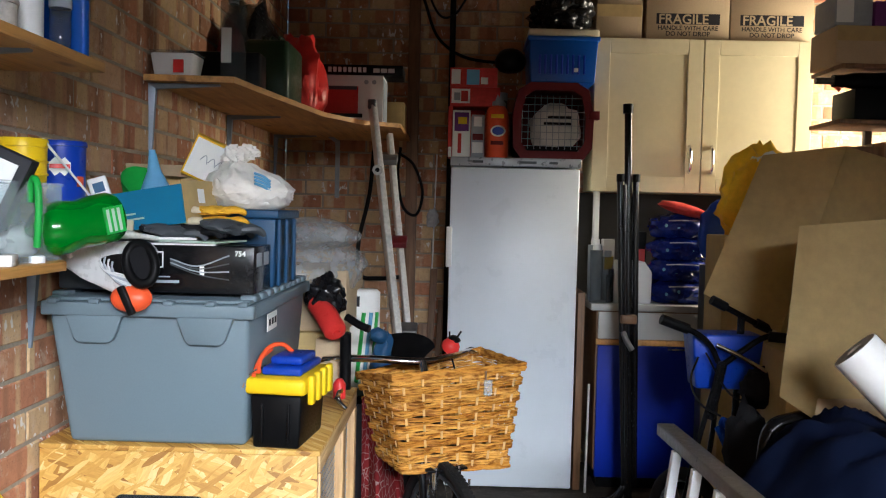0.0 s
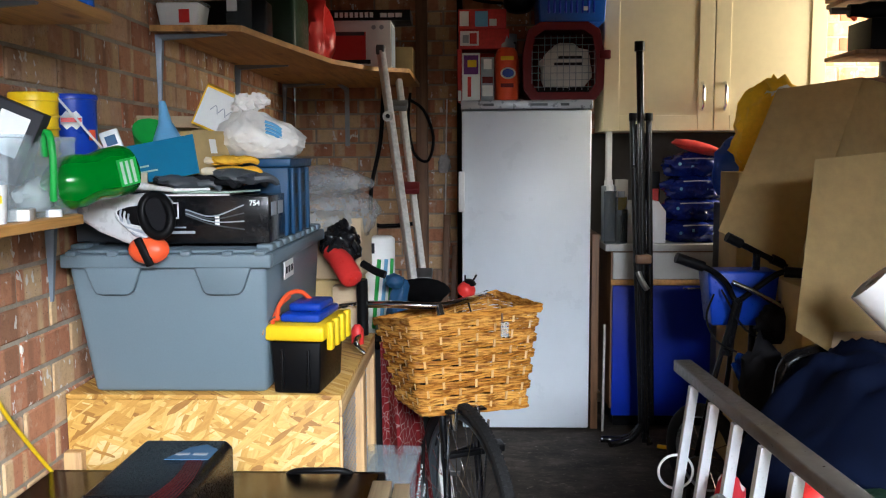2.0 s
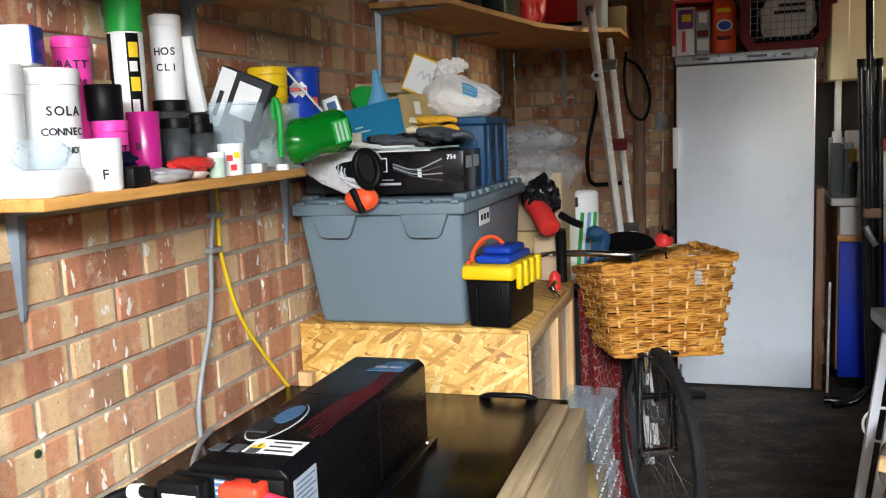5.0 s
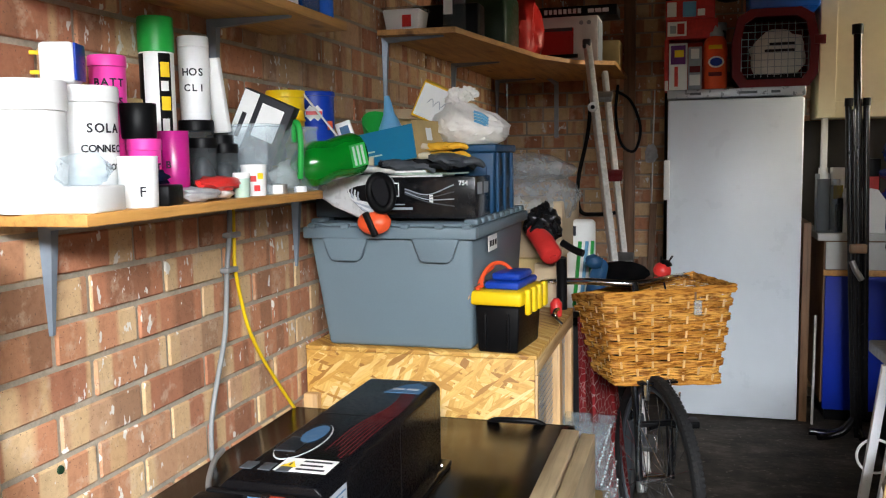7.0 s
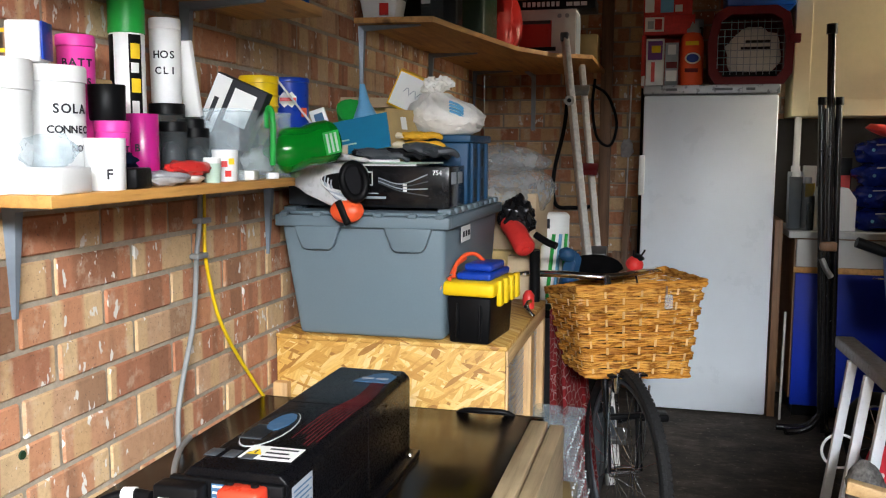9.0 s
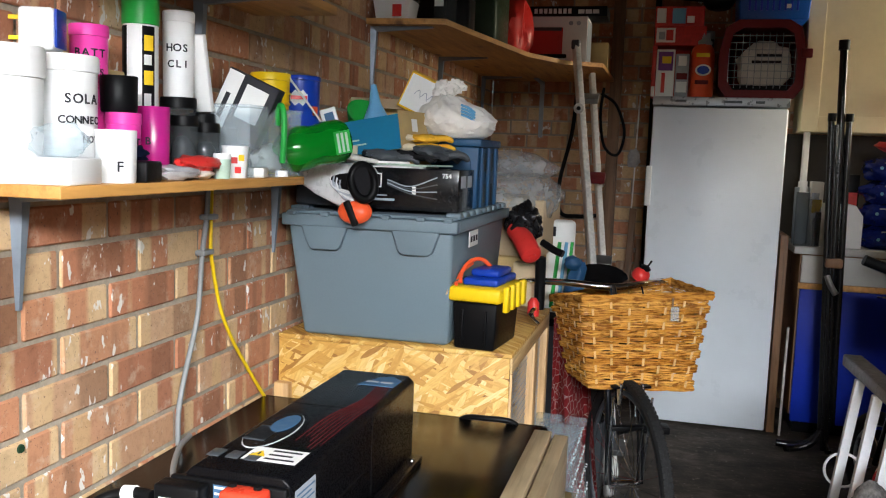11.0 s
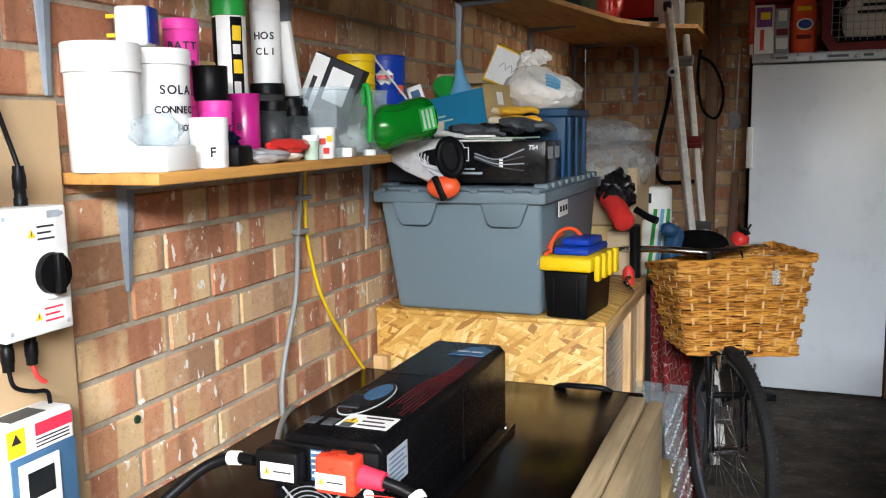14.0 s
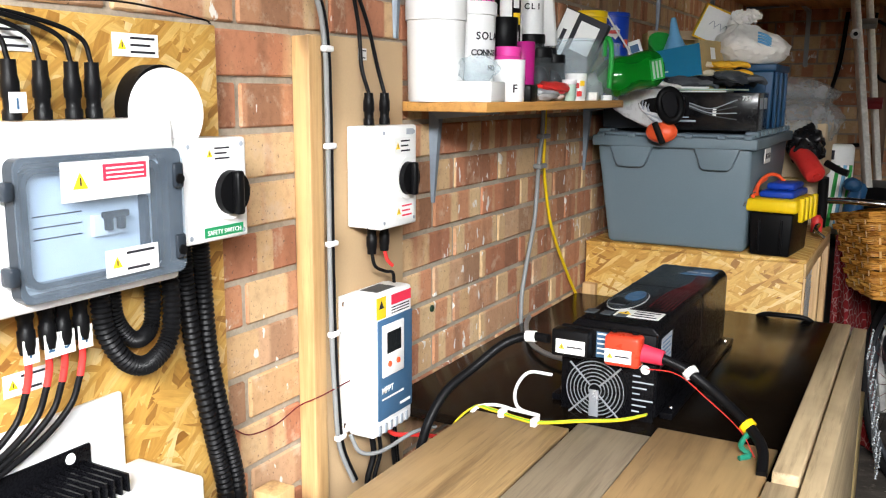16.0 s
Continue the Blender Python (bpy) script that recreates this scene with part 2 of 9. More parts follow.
def brick_clay(name, attr):
    """Pressed clay bricks with pale kiss marks, soot and flaked white paint; attr: a random number per brick."""
    mt, nt, bs = nodes_of(name)
    if attr == "object":
        oi = nt.nodes.new("ShaderNodeObjectInfo")
        rnd = oi.outputs["Random"]
    else:
        oi = nt.nodes.new("ShaderNodeNewGeometry")
        rnd = oi.outputs["Random Per Island"]
    geo = nt.nodes.new("ShaderNodeNewGeometry")
    base = ramp(nt, rnd, [(0.0, (0.37, 0.15, 0.08)), (0.25, (0.46, 0.19, 0.098)), (0.5, (0.51, 0.24, 0.125)), (0.68, (0.42, 0.215, 0.115)), (0.85, (0.54, 0.35, 0.205)), (1.0, (0.46, 0.195, 0.10))])
    # cross bands along each brick, shifted brick by brick
    sh = nt.nodes.new("ShaderNodeVectorMath")
    sh.operation = "MULTIPLY_ADD"
    cb = nt.nodes.new("ShaderNodeCombineXYZ")
    for k in range(3):
        nt.links.new(rnd, cb.inputs[k])
    nt.links.new(cb.outputs[0], sh.inputs[0])
    sh.inputs[1].default_value = (37, 53, 71)
    mp = nt.nodes.new("ShaderNodeMapping")
    mp.inputs["Scale"].default_value = (7.5, 7.5, 0.35)
    nt.links.new(geo.outputs["Position"], mp.inputs[0])
    nt.links.new(mp.outputs[0], sh.inputs[2])
    band = noise_of(nt, sh.outputs[0], 1.55, 1, 0.3)
    pale = ramp(nt, rnd, [(0.0, (0.60, 0.41, 0.215)), (0.5, (0.65, 0.47, 0.26)), (1.0, (0.53, 0.33, 0.16))])
    c = mixed(nt, ramp(nt, band, [(0.53, (0, 0, 0)), (0.56, (0.85, 0.85, 0.85))]), base, pale)
    c = mixed(nt, ramp(nt, band, [(0.36, (0.55, 0.55, 0.55)), (0.41, (0, 0, 0))]), c, (0.19, 0.085, 0.045))
    g = noise_of(nt, geo.outputs["Position"], 55, 6, 0.7)
    c = mixed(nt, 0.55, c, ramp(nt, g, [(0.3, (0.62, 0.58, 0.54)), (0.52, (1, 1, 1))]), "MULTIPLY")
    dust = noise_of(nt, geo.outputs["Position"], 16, 5, 0.7)
    c = mixed(nt, ramp(nt, dust, [(0.54, (0, 0, 0)), (0.68, (0.6, 0.6, 0.6))]), c, (0.60, 0.46, 0.33))
    pits = noise_of(nt, geo.outputs["Position"], 210, 3, 0.6)
    c = mixed(nt, ramp(nt, pits, [(0.64, (0, 0, 0)), (0.69, (0.75, 0.75, 0.75))]), c, (0.10, 0.06, 0.045))
    mp2 = nt.nodes.new("ShaderNodeMapping")
    mp2.inputs["Scale"].default_value = (44, 44, 22)
    nt.links.new(geo.outputs["Position"], mp2.inputs[0])
    fl = noise_of(nt, mp2.outputs[0], 1.0, 3, 0.55)
    area = noise_of(nt, geo.outputs["Position"], 3.2, 2, 0.5)
    fl = mixed(nt, 1.0, fl, ramp(nt, area, [(0.38, (0.90, 0.90, 0.90)), (0.62, (1.07, 1.07, 1.07))]), "MULTIPLY")
    c = mixed(nt, ramp(nt, fl, [(0.655, (0, 0, 0)), (0.675, (0.95, 0.95, 0.95))]), c, (0.72, 0.69, 0.63))
    nt.links.new(c, bs.inputs["Base Color"])
    bs.inputs["Roughness"].default_value = 0.88
    bump(nt, bs, g, 0.55, 0.004)
    return mt


def wicker(name):
    """Varnished willow strips, each rod its own honey tone with darker streaks along it."""
    mt, nt, bs = nodes_of(name)
    rnd = nt.nodes.new("ShaderNodeObjectInfo").outputs["Random"]
    base = ramp(nt, rnd, [(0.0, (0.40, 0.16, 0.024)), (0.35, (0.60, 0.27, 0.042)), (0.7, (0.74, 0.39, 0.085)), (1.0, (0.50, 0.21, 0.030))])
    streak = noise_of(nt, coords(nt, (24, 24, 130)), 1.0, 4, 0.6)
    c = mixed(nt, ramp(nt, streak, [(0.45, (0, 0, 0)), (0.60, (0.9, 0.9, 0.9))]), base, (0.22, 0.075, 0.011))
    nt.links.new(c, bs.inputs["Base Color"])
    bs.inputs["Roughness"].default_value = 0.26
    bump(nt, bs, streak, 0.2, 0.001)
    return mt


def clear(name, col=(1, 1, 1), rough=0.08, alpha=0.35):
    """Thin clear plastic."""
    mt, nt, bs = nodes_of(name)
    bs.inputs["Base Color"].default_value = (*col, 1)
    bs.inputs["Roughness"].default_value = rough
    tr = nt.nodes.new("ShaderNodeBsdfTransparent")
    tr.inputs[0].default_value = (*[0.5 + 0.5 * c for c in col], 1)
    mx = nt.nodes.new("ShaderNodeMixShader")
    v = noise_of(nt, coords(nt), 30, 4)
    nt.links.new(ramp(nt, v, [(0.3, (alpha * 0.7,) * 3), (0.7, (min(1, alpha * 1.3),) * 3)]), mx.inputs[0])
    nt.links.new(tr.outputs[0], mx.inputs[1])
    nt.links.new(bs.outputs[0], mx.inputs[2])
    nt.links.new(mx.outputs[0], nt.nodes["Material Output"].inputs[0])
    return mt


def tinted(name, col, rough=0.12):
    """Coloured translucent plastic."""
    mt, nt, bs = nodes_of(name)
    bs.inputs["Base Color"].default_value = (*col, 1)
    bs.inputs["Roughness"].default_value = rough
    bs.inputs["Transmission Weight"].default_value = 0.45
    return mt


M_brick = brick_clay("brick_clay", "object")
M_brick_far = brick_clay("brick_clay_joined", "island")
M_mortar = plain("mortar", (0.36, 0.305, 0.235), 0.95, var=0.25, big=9, small=140, bmp=0.6)
M_osb = osb_board("osb")
M_pine = wood("pine", (0.62, 0.42, 0.20), (0.40, 0.23, 0.09))
M_pine_z = wood("pine_upright", (0.60, 0.38, 0.17), (0.38, 0.21, 0.08), "z")
M_shelf = wood("shelf_pine", (0.56, 0.285, 0.075), (0.36, 0.155, 0.035))
M_board = wood("weathered_plank", (0.33, 0.215, 0.095), (0.17, 0.10, 0.042))
M_board_grey = wood("grey_plank", (0.25, 0.20, 0.135), (0.14, 0.11, 0.07))
M_ply = wood("rough_ply", (0.42, 0.32, 0.19), (0.25, 0.18, 0.10))
M_dark_wood = wood("dark_timber", (0.20, 0.10, 0.045), (0.10, 0.05, 0.02), "z")
M_mdf = plain("mdf", (0.50, 0.35, 0.20), 0.7, var=0.06, big=3, small=220, bmp=0.1)
M_card = plain("cardboard", (0.48, 0.35, 0.155), 0.8, var=0.14, big=3, small=26, bmp=0.15)
M_card_pale = plain("pale_cardboard", (0.50, 0.38, 0.24), 0.8, var=0.08, big=4, small=120, bmp=0.12)
# near-black that keeps bounce off the right wall and stands for shade behind the worktop
M_shade_dark = plain("shade_dark", (0.055, 0.05, 0.045), 0.85, var=0.2, big=3, small=40, bmp=0.3)
M_concrete, nt, bs = nodes_of("garage_concrete")
v = coords(nt)
c = ramp(nt, noise_of(nt, coords(nt, (0.9, 1.5, 1)), 4.5, 8, 0.75), [(0.34, (0.013, 0.010, 0.007)), (0.52, (0.046, 0.036, 0.027)), (0.70, (0.12, 0.098, 0.076))])
c = mixed(nt, ramp(nt, noise_of(nt, coords(nt, (0.9, 1.4, 1)), 26, 6, 0.75), [(0.58, (0, 0, 0)), (0.66, (0.7, 0.7, 0.7))]), c, (0.20, 0.165, 0.125))
c = mixed(nt, ramp(nt, noise_of(nt, v, 70, 2, 0.5), [(0.72, (0, 0, 0)), (0.74, (0.9, 0.9, 0.9))]), c, (0.34, 0.31, 0.26))
nt.links.new(c, bs.inputs["Base Color"])
bs.inputs["Roughness"].default_value = 0.9
bump(nt, bs, noise_of(nt, v, 38, 5), 0.8, 0.003)
M_drive = plain("driveway", (0.05, 0.049, 0.048), 0.9, var=0.2, big=2, small=40, bmp=0.5)
M_ceiling = plain("low_bounce_ceiling", (0.06, 0.045, 0.035), 0.9, var=0.2)
M_grey_tub = plain("grey_plastic", (0.145, 0.195, 0.228), 0.45, var=0.05, big=3, small=300, bmp=0.06)
M_grey_dark = plain("dark_grey_plastic", (0.055, 0.062, 0.07), 0.45, var=0.06, small=300, bmp=0.06)
M_black = plain("black_plastic", (0.0045, 0.0045, 0.005), 0.42, var=0.2, small=200, bmp=0.05, spec=0.11)
M_black_gloss = plain("black_gloss", (0.007, 0.007, 0.008), 0.2, var=0.2, small=90, bmp=0.03, spec=0.3)
M_black_metal = plain("black_powder_coat", (0.0032, 0.0032, 0.004), 0.28, var=0.2, small=400, bmp=0.06, spec=0.09)
M_tray = plain("phenolic_ply", (0.005, 0.0033, 0.0022), 0.2, var=0.1, big=5, small=9, bmp=0.0, spec=0.10, rvar=0.04)
M_bike_black = plain("black_bicycle_enamel", (0.005, 0.005, 0.006), 0.1, var=0.2, small=90, bmp=0.0, spec=0.6, rvar=0.03)
M_white = plain("white_plastic", (0.80, 0.80, 0.79), 0.38, var=0.03, small=200, bmp=0.03)
M_white_paint = plain("white_enamel", (0.80, 0.86, 0.92), 0.33, var=0.03, big=2.2, small=7, bmp=0.12, spec=0.35)
M_cream = plain("cream_foil_door", (0.64, 0.56, 0.36), 0.42, var=0.05, big=3, small=26, bmp=0.05)
M_blue_door = plain("cobalt_laminate", (0.004, 0.028, 0.40), 0.5, var=0.08, small=90, bmp=0.04)
M_worktop = plain("pale_worktop", (0.50, 0.50, 0.48), 0.4, var=0.1, small=250)
M_steel = plain("galvanised_steel", (0.34, 0.37, 0.40), 0.42, 0.5, var=0.15, small=60, bmp=0.08)
M_bracket = plain("bracket_enamel", (0.20, 0.235, 0.28), 0.38, 0.25, var=0.1, small=60, bmp=0.05)
M_chrome = plain("chrome", (0.75, 0.75, 0.75), 0.14, 1.0, var=0.05, bmp=0.02)
M_alu = plain("worn_aluminium", (0.62, 0.60, 0.56), 0.5, 0.12, var=0.25, big=20, small=90, bmp=0.15)
M_bright_alu = plain("bright_aluminium", (0.36, 0.38, 0.41), 0.32, 0.5, var=0.05, big=5, small=30, bmp=0.0)
M_dark_rail = plain("tarnished_rail", (0.17, 0.165, 0.16), 0.38, 0.6, var=0.25, big=9, small=40, bmp=0.1)
M_gate_bar = plain("gate_bar", (0.66, 0.69, 0.73), 0.34, 0.1, var=0.04, big=6, small=200, bmp=0.02, spec=0.5)
M_gate_rail = plain("worn_gate_rail", (0.115, 0.105, 0.098), 0.36, 0.45, var=0.4, big=7, small=60, bmp=0.15)
M_pram_tyre = plain("dusty_grey_tyre", (0.16, 0.155, 0.15), 0.9, var=0.5, big=30, small=120, bmp=0.5)
M_yellow = plain("yellow_plastic", (0.80, 0.54, 0.008), 0.4, var=0.06)
M_blue = plain("blue_plastic", (0.008, 0.045, 0.36), 0.35, var=0.1)
M_steel_blue = plain("slate_blue_plastic", (0.016, 0.065, 0.145), 0.45, var=0.1)
M_sky = plain("pale_blue_plastic", (0.14, 0.36, 0.58), 0.4, var=0.06)
M_tray_blue = plain("bright_blue_plastic", (0.004, 0.075, 0.38), 0.35, var=0.06)
M_teal = plain("teal_print", (0.012, 0.16, 0.29), 0.55, var=0.06)
M_red = plain("red_plastic", (0.62, 0.035, 0.03), 0.35, var=0.08)
M_term_red = plain("terminal_red", (0.62, 0.05, 0.022), 0.32, var=0.06)
M_orange = plain("orange_plastic", (0.80, 0.10, 0.03), 0.35, var=0.06)
M_maroon = plain("maroon_plastic", (0.13, 0.012, 0.014), 0.55, var=0.15, spec=0.2)
M_pink = plain("pink_plastic", (0.78, 0.055, 0.36), 0.4, var=0.05)
M_purple = plain("purple_print", (0.14, 0.03, 0.18), 0.5)
M_green = tinted("green_bottle", (0.006, 0.27, 0.02))
M_green_p = plain("green_plastic", (0.02, 0.33, 0.05), 0.4, var=0.1)
M_dkgreen = plain("dark_green_enamel", (0.018, 0.045, 0.022), 0.4, var=0.2)
M_tape = plain("teal_tape", (0.015, 0.16, 0.10), 0.4)
M_mint = plain("pale_green_tub", (0.42, 0.55, 0.45), 0.4)
M_paper = plain("paper", (0.78, 0.78, 0.76), 0.75, var=0.03)
M_grey_print = plain("grey_print", (0.33, 0.36, 0.40), 0.6)
M_ink = plain("ink", (0.02, 0.02, 0.025), 0.7)
M_label_red = plain("label_red", (0.70, 0.03, 0.07), 0.6)
M_label_yel = plain("label_yellow", (0.85, 0.58, 0.02), 0.6)
M_label_blue = plain("label_blue", (0.05, 0.12, 0.22), 0.5)
M_label_grn = plain("label_green", (0.01, 0.24, 0.09), 0.5)
M_pkg_red = plain("printed_red_card", (0.58, 0.045, 0.04), 0.5, var=0.2, big=14)
M_pvc = plain("grey_pvc", (0.23, 0.235, 0.235), 0.4, var=0.08)
M_cable_yel = plain("yellow_cable", (0.75, 0.50, 0.01), 0.4)
M_earth = plain("earth_yellow", (0.50, 0.40, 0.015), 0.45)
M_cable_grn = plain("green_cable", (0.03, 0.36, 0.05), 0.4)
M_rubber = plain("tyre_rubber", (0.009, 0.009, 0.0095), 0.75, var=0.2, small=90, bmp=0.3)
M_navy = plain("navy_cloth", (0.006, 0.011, 0.035), 0.95, var=0.25, big=8, small=420, bmp=0.4, spec=0.1)
M_black_cloth = plain("black_cloth", (0.014, 0.014, 0.016), 0.95, var=0.3, small=300, bmp=0.4, spec=0.1)
M_bag = plain("white_bag_film", (0.74, 0.71, 0.66), 0.45, var=0.07, big=14, small=40, bmp=0.25)
M_bin_bag = plain("black_bag_film", (0.008, 0.008, 0.009), 0.22, var=0.3, big=20, small=60, bmp=0.7)
M_grey_film = plain("grey_film", (0.42, 0.42, 0.43), 0.16, var=0.25, big=14, small=60, bmp=0.6)
M_yel_sack = plain("yellow_sack", (0.86, 0.50, 0.02), 0.45, var=0.15, big=7, small=50, bmp=0.4)
M_blue_pack = plain("blue_pack_film", (0.005, 0.014, 0.13), 0.2, var=0.5, big=16, small=70, bmp=0.7)
M_wicker = wicker("wicker")
M_wicker_pale = wood("wicker_pale", (0.66, 0.40, 0.13), (0.44, 0.22, 0.05), "z", 0.35, False)
M_clear = clear("clear_plastic", (0.8, 0.88, 0.92), 0.08, 0.2)
M_clear_film = clear("clear_film", (0.70, 0.73, 0.75), 0.12, 0.3)
M_clear_dim = clear("smoked_cover", (0.62, 0.72, 0.82), 0.05, 0.08)
M_plate = plain("breaker_plate", (0.70, 0.73, 0.76), 0.5, var=0.04)
M_bottle = clear("clear_bottle", (0.34, 0.37, 0.38), 0.06, 0.10)
M_silver = plain("silver_paint", (0.58, 0.59, 0.60), 0.3, 0.1, var=0.06)
M_smoked_frame = plain("smoked_frame", (0.022, 0.028, 0.036), 0.18, var=0.1, bmp=0.03)
M_screen = plain("lcd_screen", (0.012, 0.014, 0.015), 0.12)
M_glove = plain("yellow_glove", (0.72, 0.40, 0.03), 0.85, var=0.2, bmp=0.4)
M_foam = plain("cream_foam", (0.62, 0.55, 0.40), 0.9)

# ---- setting ----
def bricks_wall(name, along, fixed, inward, a0, a1, z1, near=None, hole=None):
    """A mortar slab with bricks proud of it. along: the axis it runs on; fixed: the face; near: (a0, a1, z0, z1) whose bricks are single parts."""
    base = B()
    lo, hi = (fixed - 0.104 * inward, fixed - 0.004 * inward)
    lo, hi = min(lo, hi), max(lo, hi)

    def slab(bm, p0, p1, q0, q1, r0, r1):
        if along == "y":
            box(bm, r0, r1, p0, p1, q0, q1)
        else:
            box(bm, p0, p1, r0, r1, q0, q1)

    if hole:
        h0, h1, hz0, hz1 = hole
        slab(base, a0, h0, 0, z1, lo, hi)
        slab(base, h1, a1, 0, z1, lo, hi)
        slab(base, h0, h1, hz1, z1, lo, hi)
        if hz0 > 0.01:
            slab(base, h0, h1, 0, hz0, lo, hi)
    else:
        slab(base, a0, a1, 0, z1, lo, hi)
    wall = solid(name, base, M_mortar, "garage wall of orange and buff pressed bricks with grey mortar", "wall", kind="structure")
    rng = random.Random(hash_of(name))
    verts, faces, single = [], [], []
    k = 0
    z = 1.02 - 13 * 0.075
    row = -13
    while z + 0.066 < z1 + 0.01:
        start = (1.233 if row % 2 else 1.325) % 0.225
        y = start - 0.225 + 0.225 * math.floor((a0 - start) / 0.225)
        while y < a1:
            p0, p1 = max(y + 0.005, a0), min(y + 0.220, a1)
            q0, q1 = z + 0.005 + rng.uniform(-0.001, 0.001), z + 0.070 + rng.uniform(-0.001, 0.001)
            y += 0.225
            if p1 - p0 < 0.03:
                continue
            if hole and p1 > hole[0] and p0 < hole[1] and q1 > hole[2] and q0 < hole[3]:
                continue
            out = rng.uniform(0.0, 0.0022)
            if near and near[0] < p0 and p1 < near[1] and near[2] < q0 and q1 < near[3]:
                single.append(((p0 + p1) / 2, (q0 + q1) / 2, out, rng.uniform(-0.4, 0.4)))
                continue
            f0, f1 = fixed - 0.05 * inward, fixed + (out - 0.001) * inward
            e = 0.003
            n = len(verts)
            for r, s in ((f0, 0.0), (f1 - 0.003 * inward, 0.0), (f1, e)):
                ring = ((p0 + s, q0 + s), (p1 - s, q0 + s), (p1 - s, q1 - s), (p0 + s, q1 - s))
                verts += [(r, p, q) if along == "y" else (p, r, q) for p, q in ring]
            for b in (0, 4):
                faces += [(n + b + i, n + b + (i + 1) % 4, n + b + 4 + (i + 1) % 4, n + b + 4 + i) for i in range(4)]
            faces.append((n + 8, n + 9, n + 10, n + 11))
        z += 0.075
        row += 1
    me = bpy.data.meshes.new("bricks")
    me.from_pydata(verts, [], faces)
    me.materials.append(M_brick_far)
    bm = bmesh.new()
    bm.from_mesh(me)
    bmesh.ops.recalc_face_normals(bm, faces=bm.faces)
    bm.to_mesh(me)
    bm.free()
    ob = new("bricks", me)
    ob.parent = wall
    tagged(ob, kind="stuff")
    return wall, single


def hash_of(s):
    return sum((i + 1) * ord(c) for i, c in enumerate(s))


XR, YB, YF, ZC = 3.3, 4.9, -1.15, 2.62
wall_left, NEAR_BRICKS = bricks_wall("wall_left", "y", 0.0, 1, YF, YB, ZC, near=(0.05, 2.35, 0.50, 1.80))
wall_back, _ = bricks_wall("wall_back", "x", YB, -1, 0.0, XR, ZC)
# the right wall is out of view; its dark colour holds bounced light down
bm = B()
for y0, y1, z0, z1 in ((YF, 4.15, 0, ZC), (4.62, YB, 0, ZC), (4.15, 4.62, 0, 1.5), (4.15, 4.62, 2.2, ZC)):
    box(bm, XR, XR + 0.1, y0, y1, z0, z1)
solid("wall_right", bm, M_shade_dark, "plain unseen garage wall, darkened to cut bounced light, with a small window opening", "wall", kind="structure")
wall_front, _ = bricks_wall("wall_front", "x", YF, 1, -0.1, XR + 0.1, ZC, hole=(0.12, 3.22, 0, 2.15))
bm = B()
box(bm, -0.1, XR + 0.1, YF, YB + 0.1, -0.12, 0.0)
solid("floor", bm, M_concrete, "dark stained rough concrete garage floor", "floor", kind="structure")
# ceiling closes the room out of view; dark so that little light bounces off it
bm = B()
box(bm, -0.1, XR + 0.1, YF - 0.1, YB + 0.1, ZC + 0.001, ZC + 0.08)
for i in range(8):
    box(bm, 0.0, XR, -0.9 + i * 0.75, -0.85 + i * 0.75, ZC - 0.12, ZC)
solid("ceiling", bm, M_ceiling, "unseen garage ceiling on timber joists, coloured dark to cut bounced light", "ceiling", kind="structure")
# ground outside is unseen; dark so that it throws little light into the garage
bm = B()
box(bm, -90, 90, -90, 90, -0.3, -0.03)
solid("ground", bm, M_drive, "unseen ground outside the open garage door, darkened to cut bounced light", "ground", kind="structure")
win = thing("window_1", pose(XR + 0.05, 4.385, 1.5), "small side window with white frame and bright glass", "window", kind="structure")
bm = B()
for y0, y1, z0, z1 in ((-0.235, 0.235, 0.0, 0.04), (-0.235, 0.235, 0.66, 0.70), (-0.235, -0.195, 0.04, 0.66), (0.195, 0.235, 0.04, 0.66)):
    box(bm, -0.03, 0.03, y0, y1, z0, z1, 0.003)
part("window_frame", bm, M_white, win)
bm = B()
box(bm, -0.003, 0.003, -0.195, 0.195, 0.04, 0.66)
pane = part("pane", bm, M_clear, win)
pane.visible_shadow = False
# upright timber on the back wall beside the shelf
bm = B()
box(bm, 0.640, 0.700, YB - 0.05, YB - 0.003, 0.0, ZC - 0.13, 0.003)
solid("wall_post", bm, M_dark_wood, "dark brown timber upright fixed to the back wall", "post")

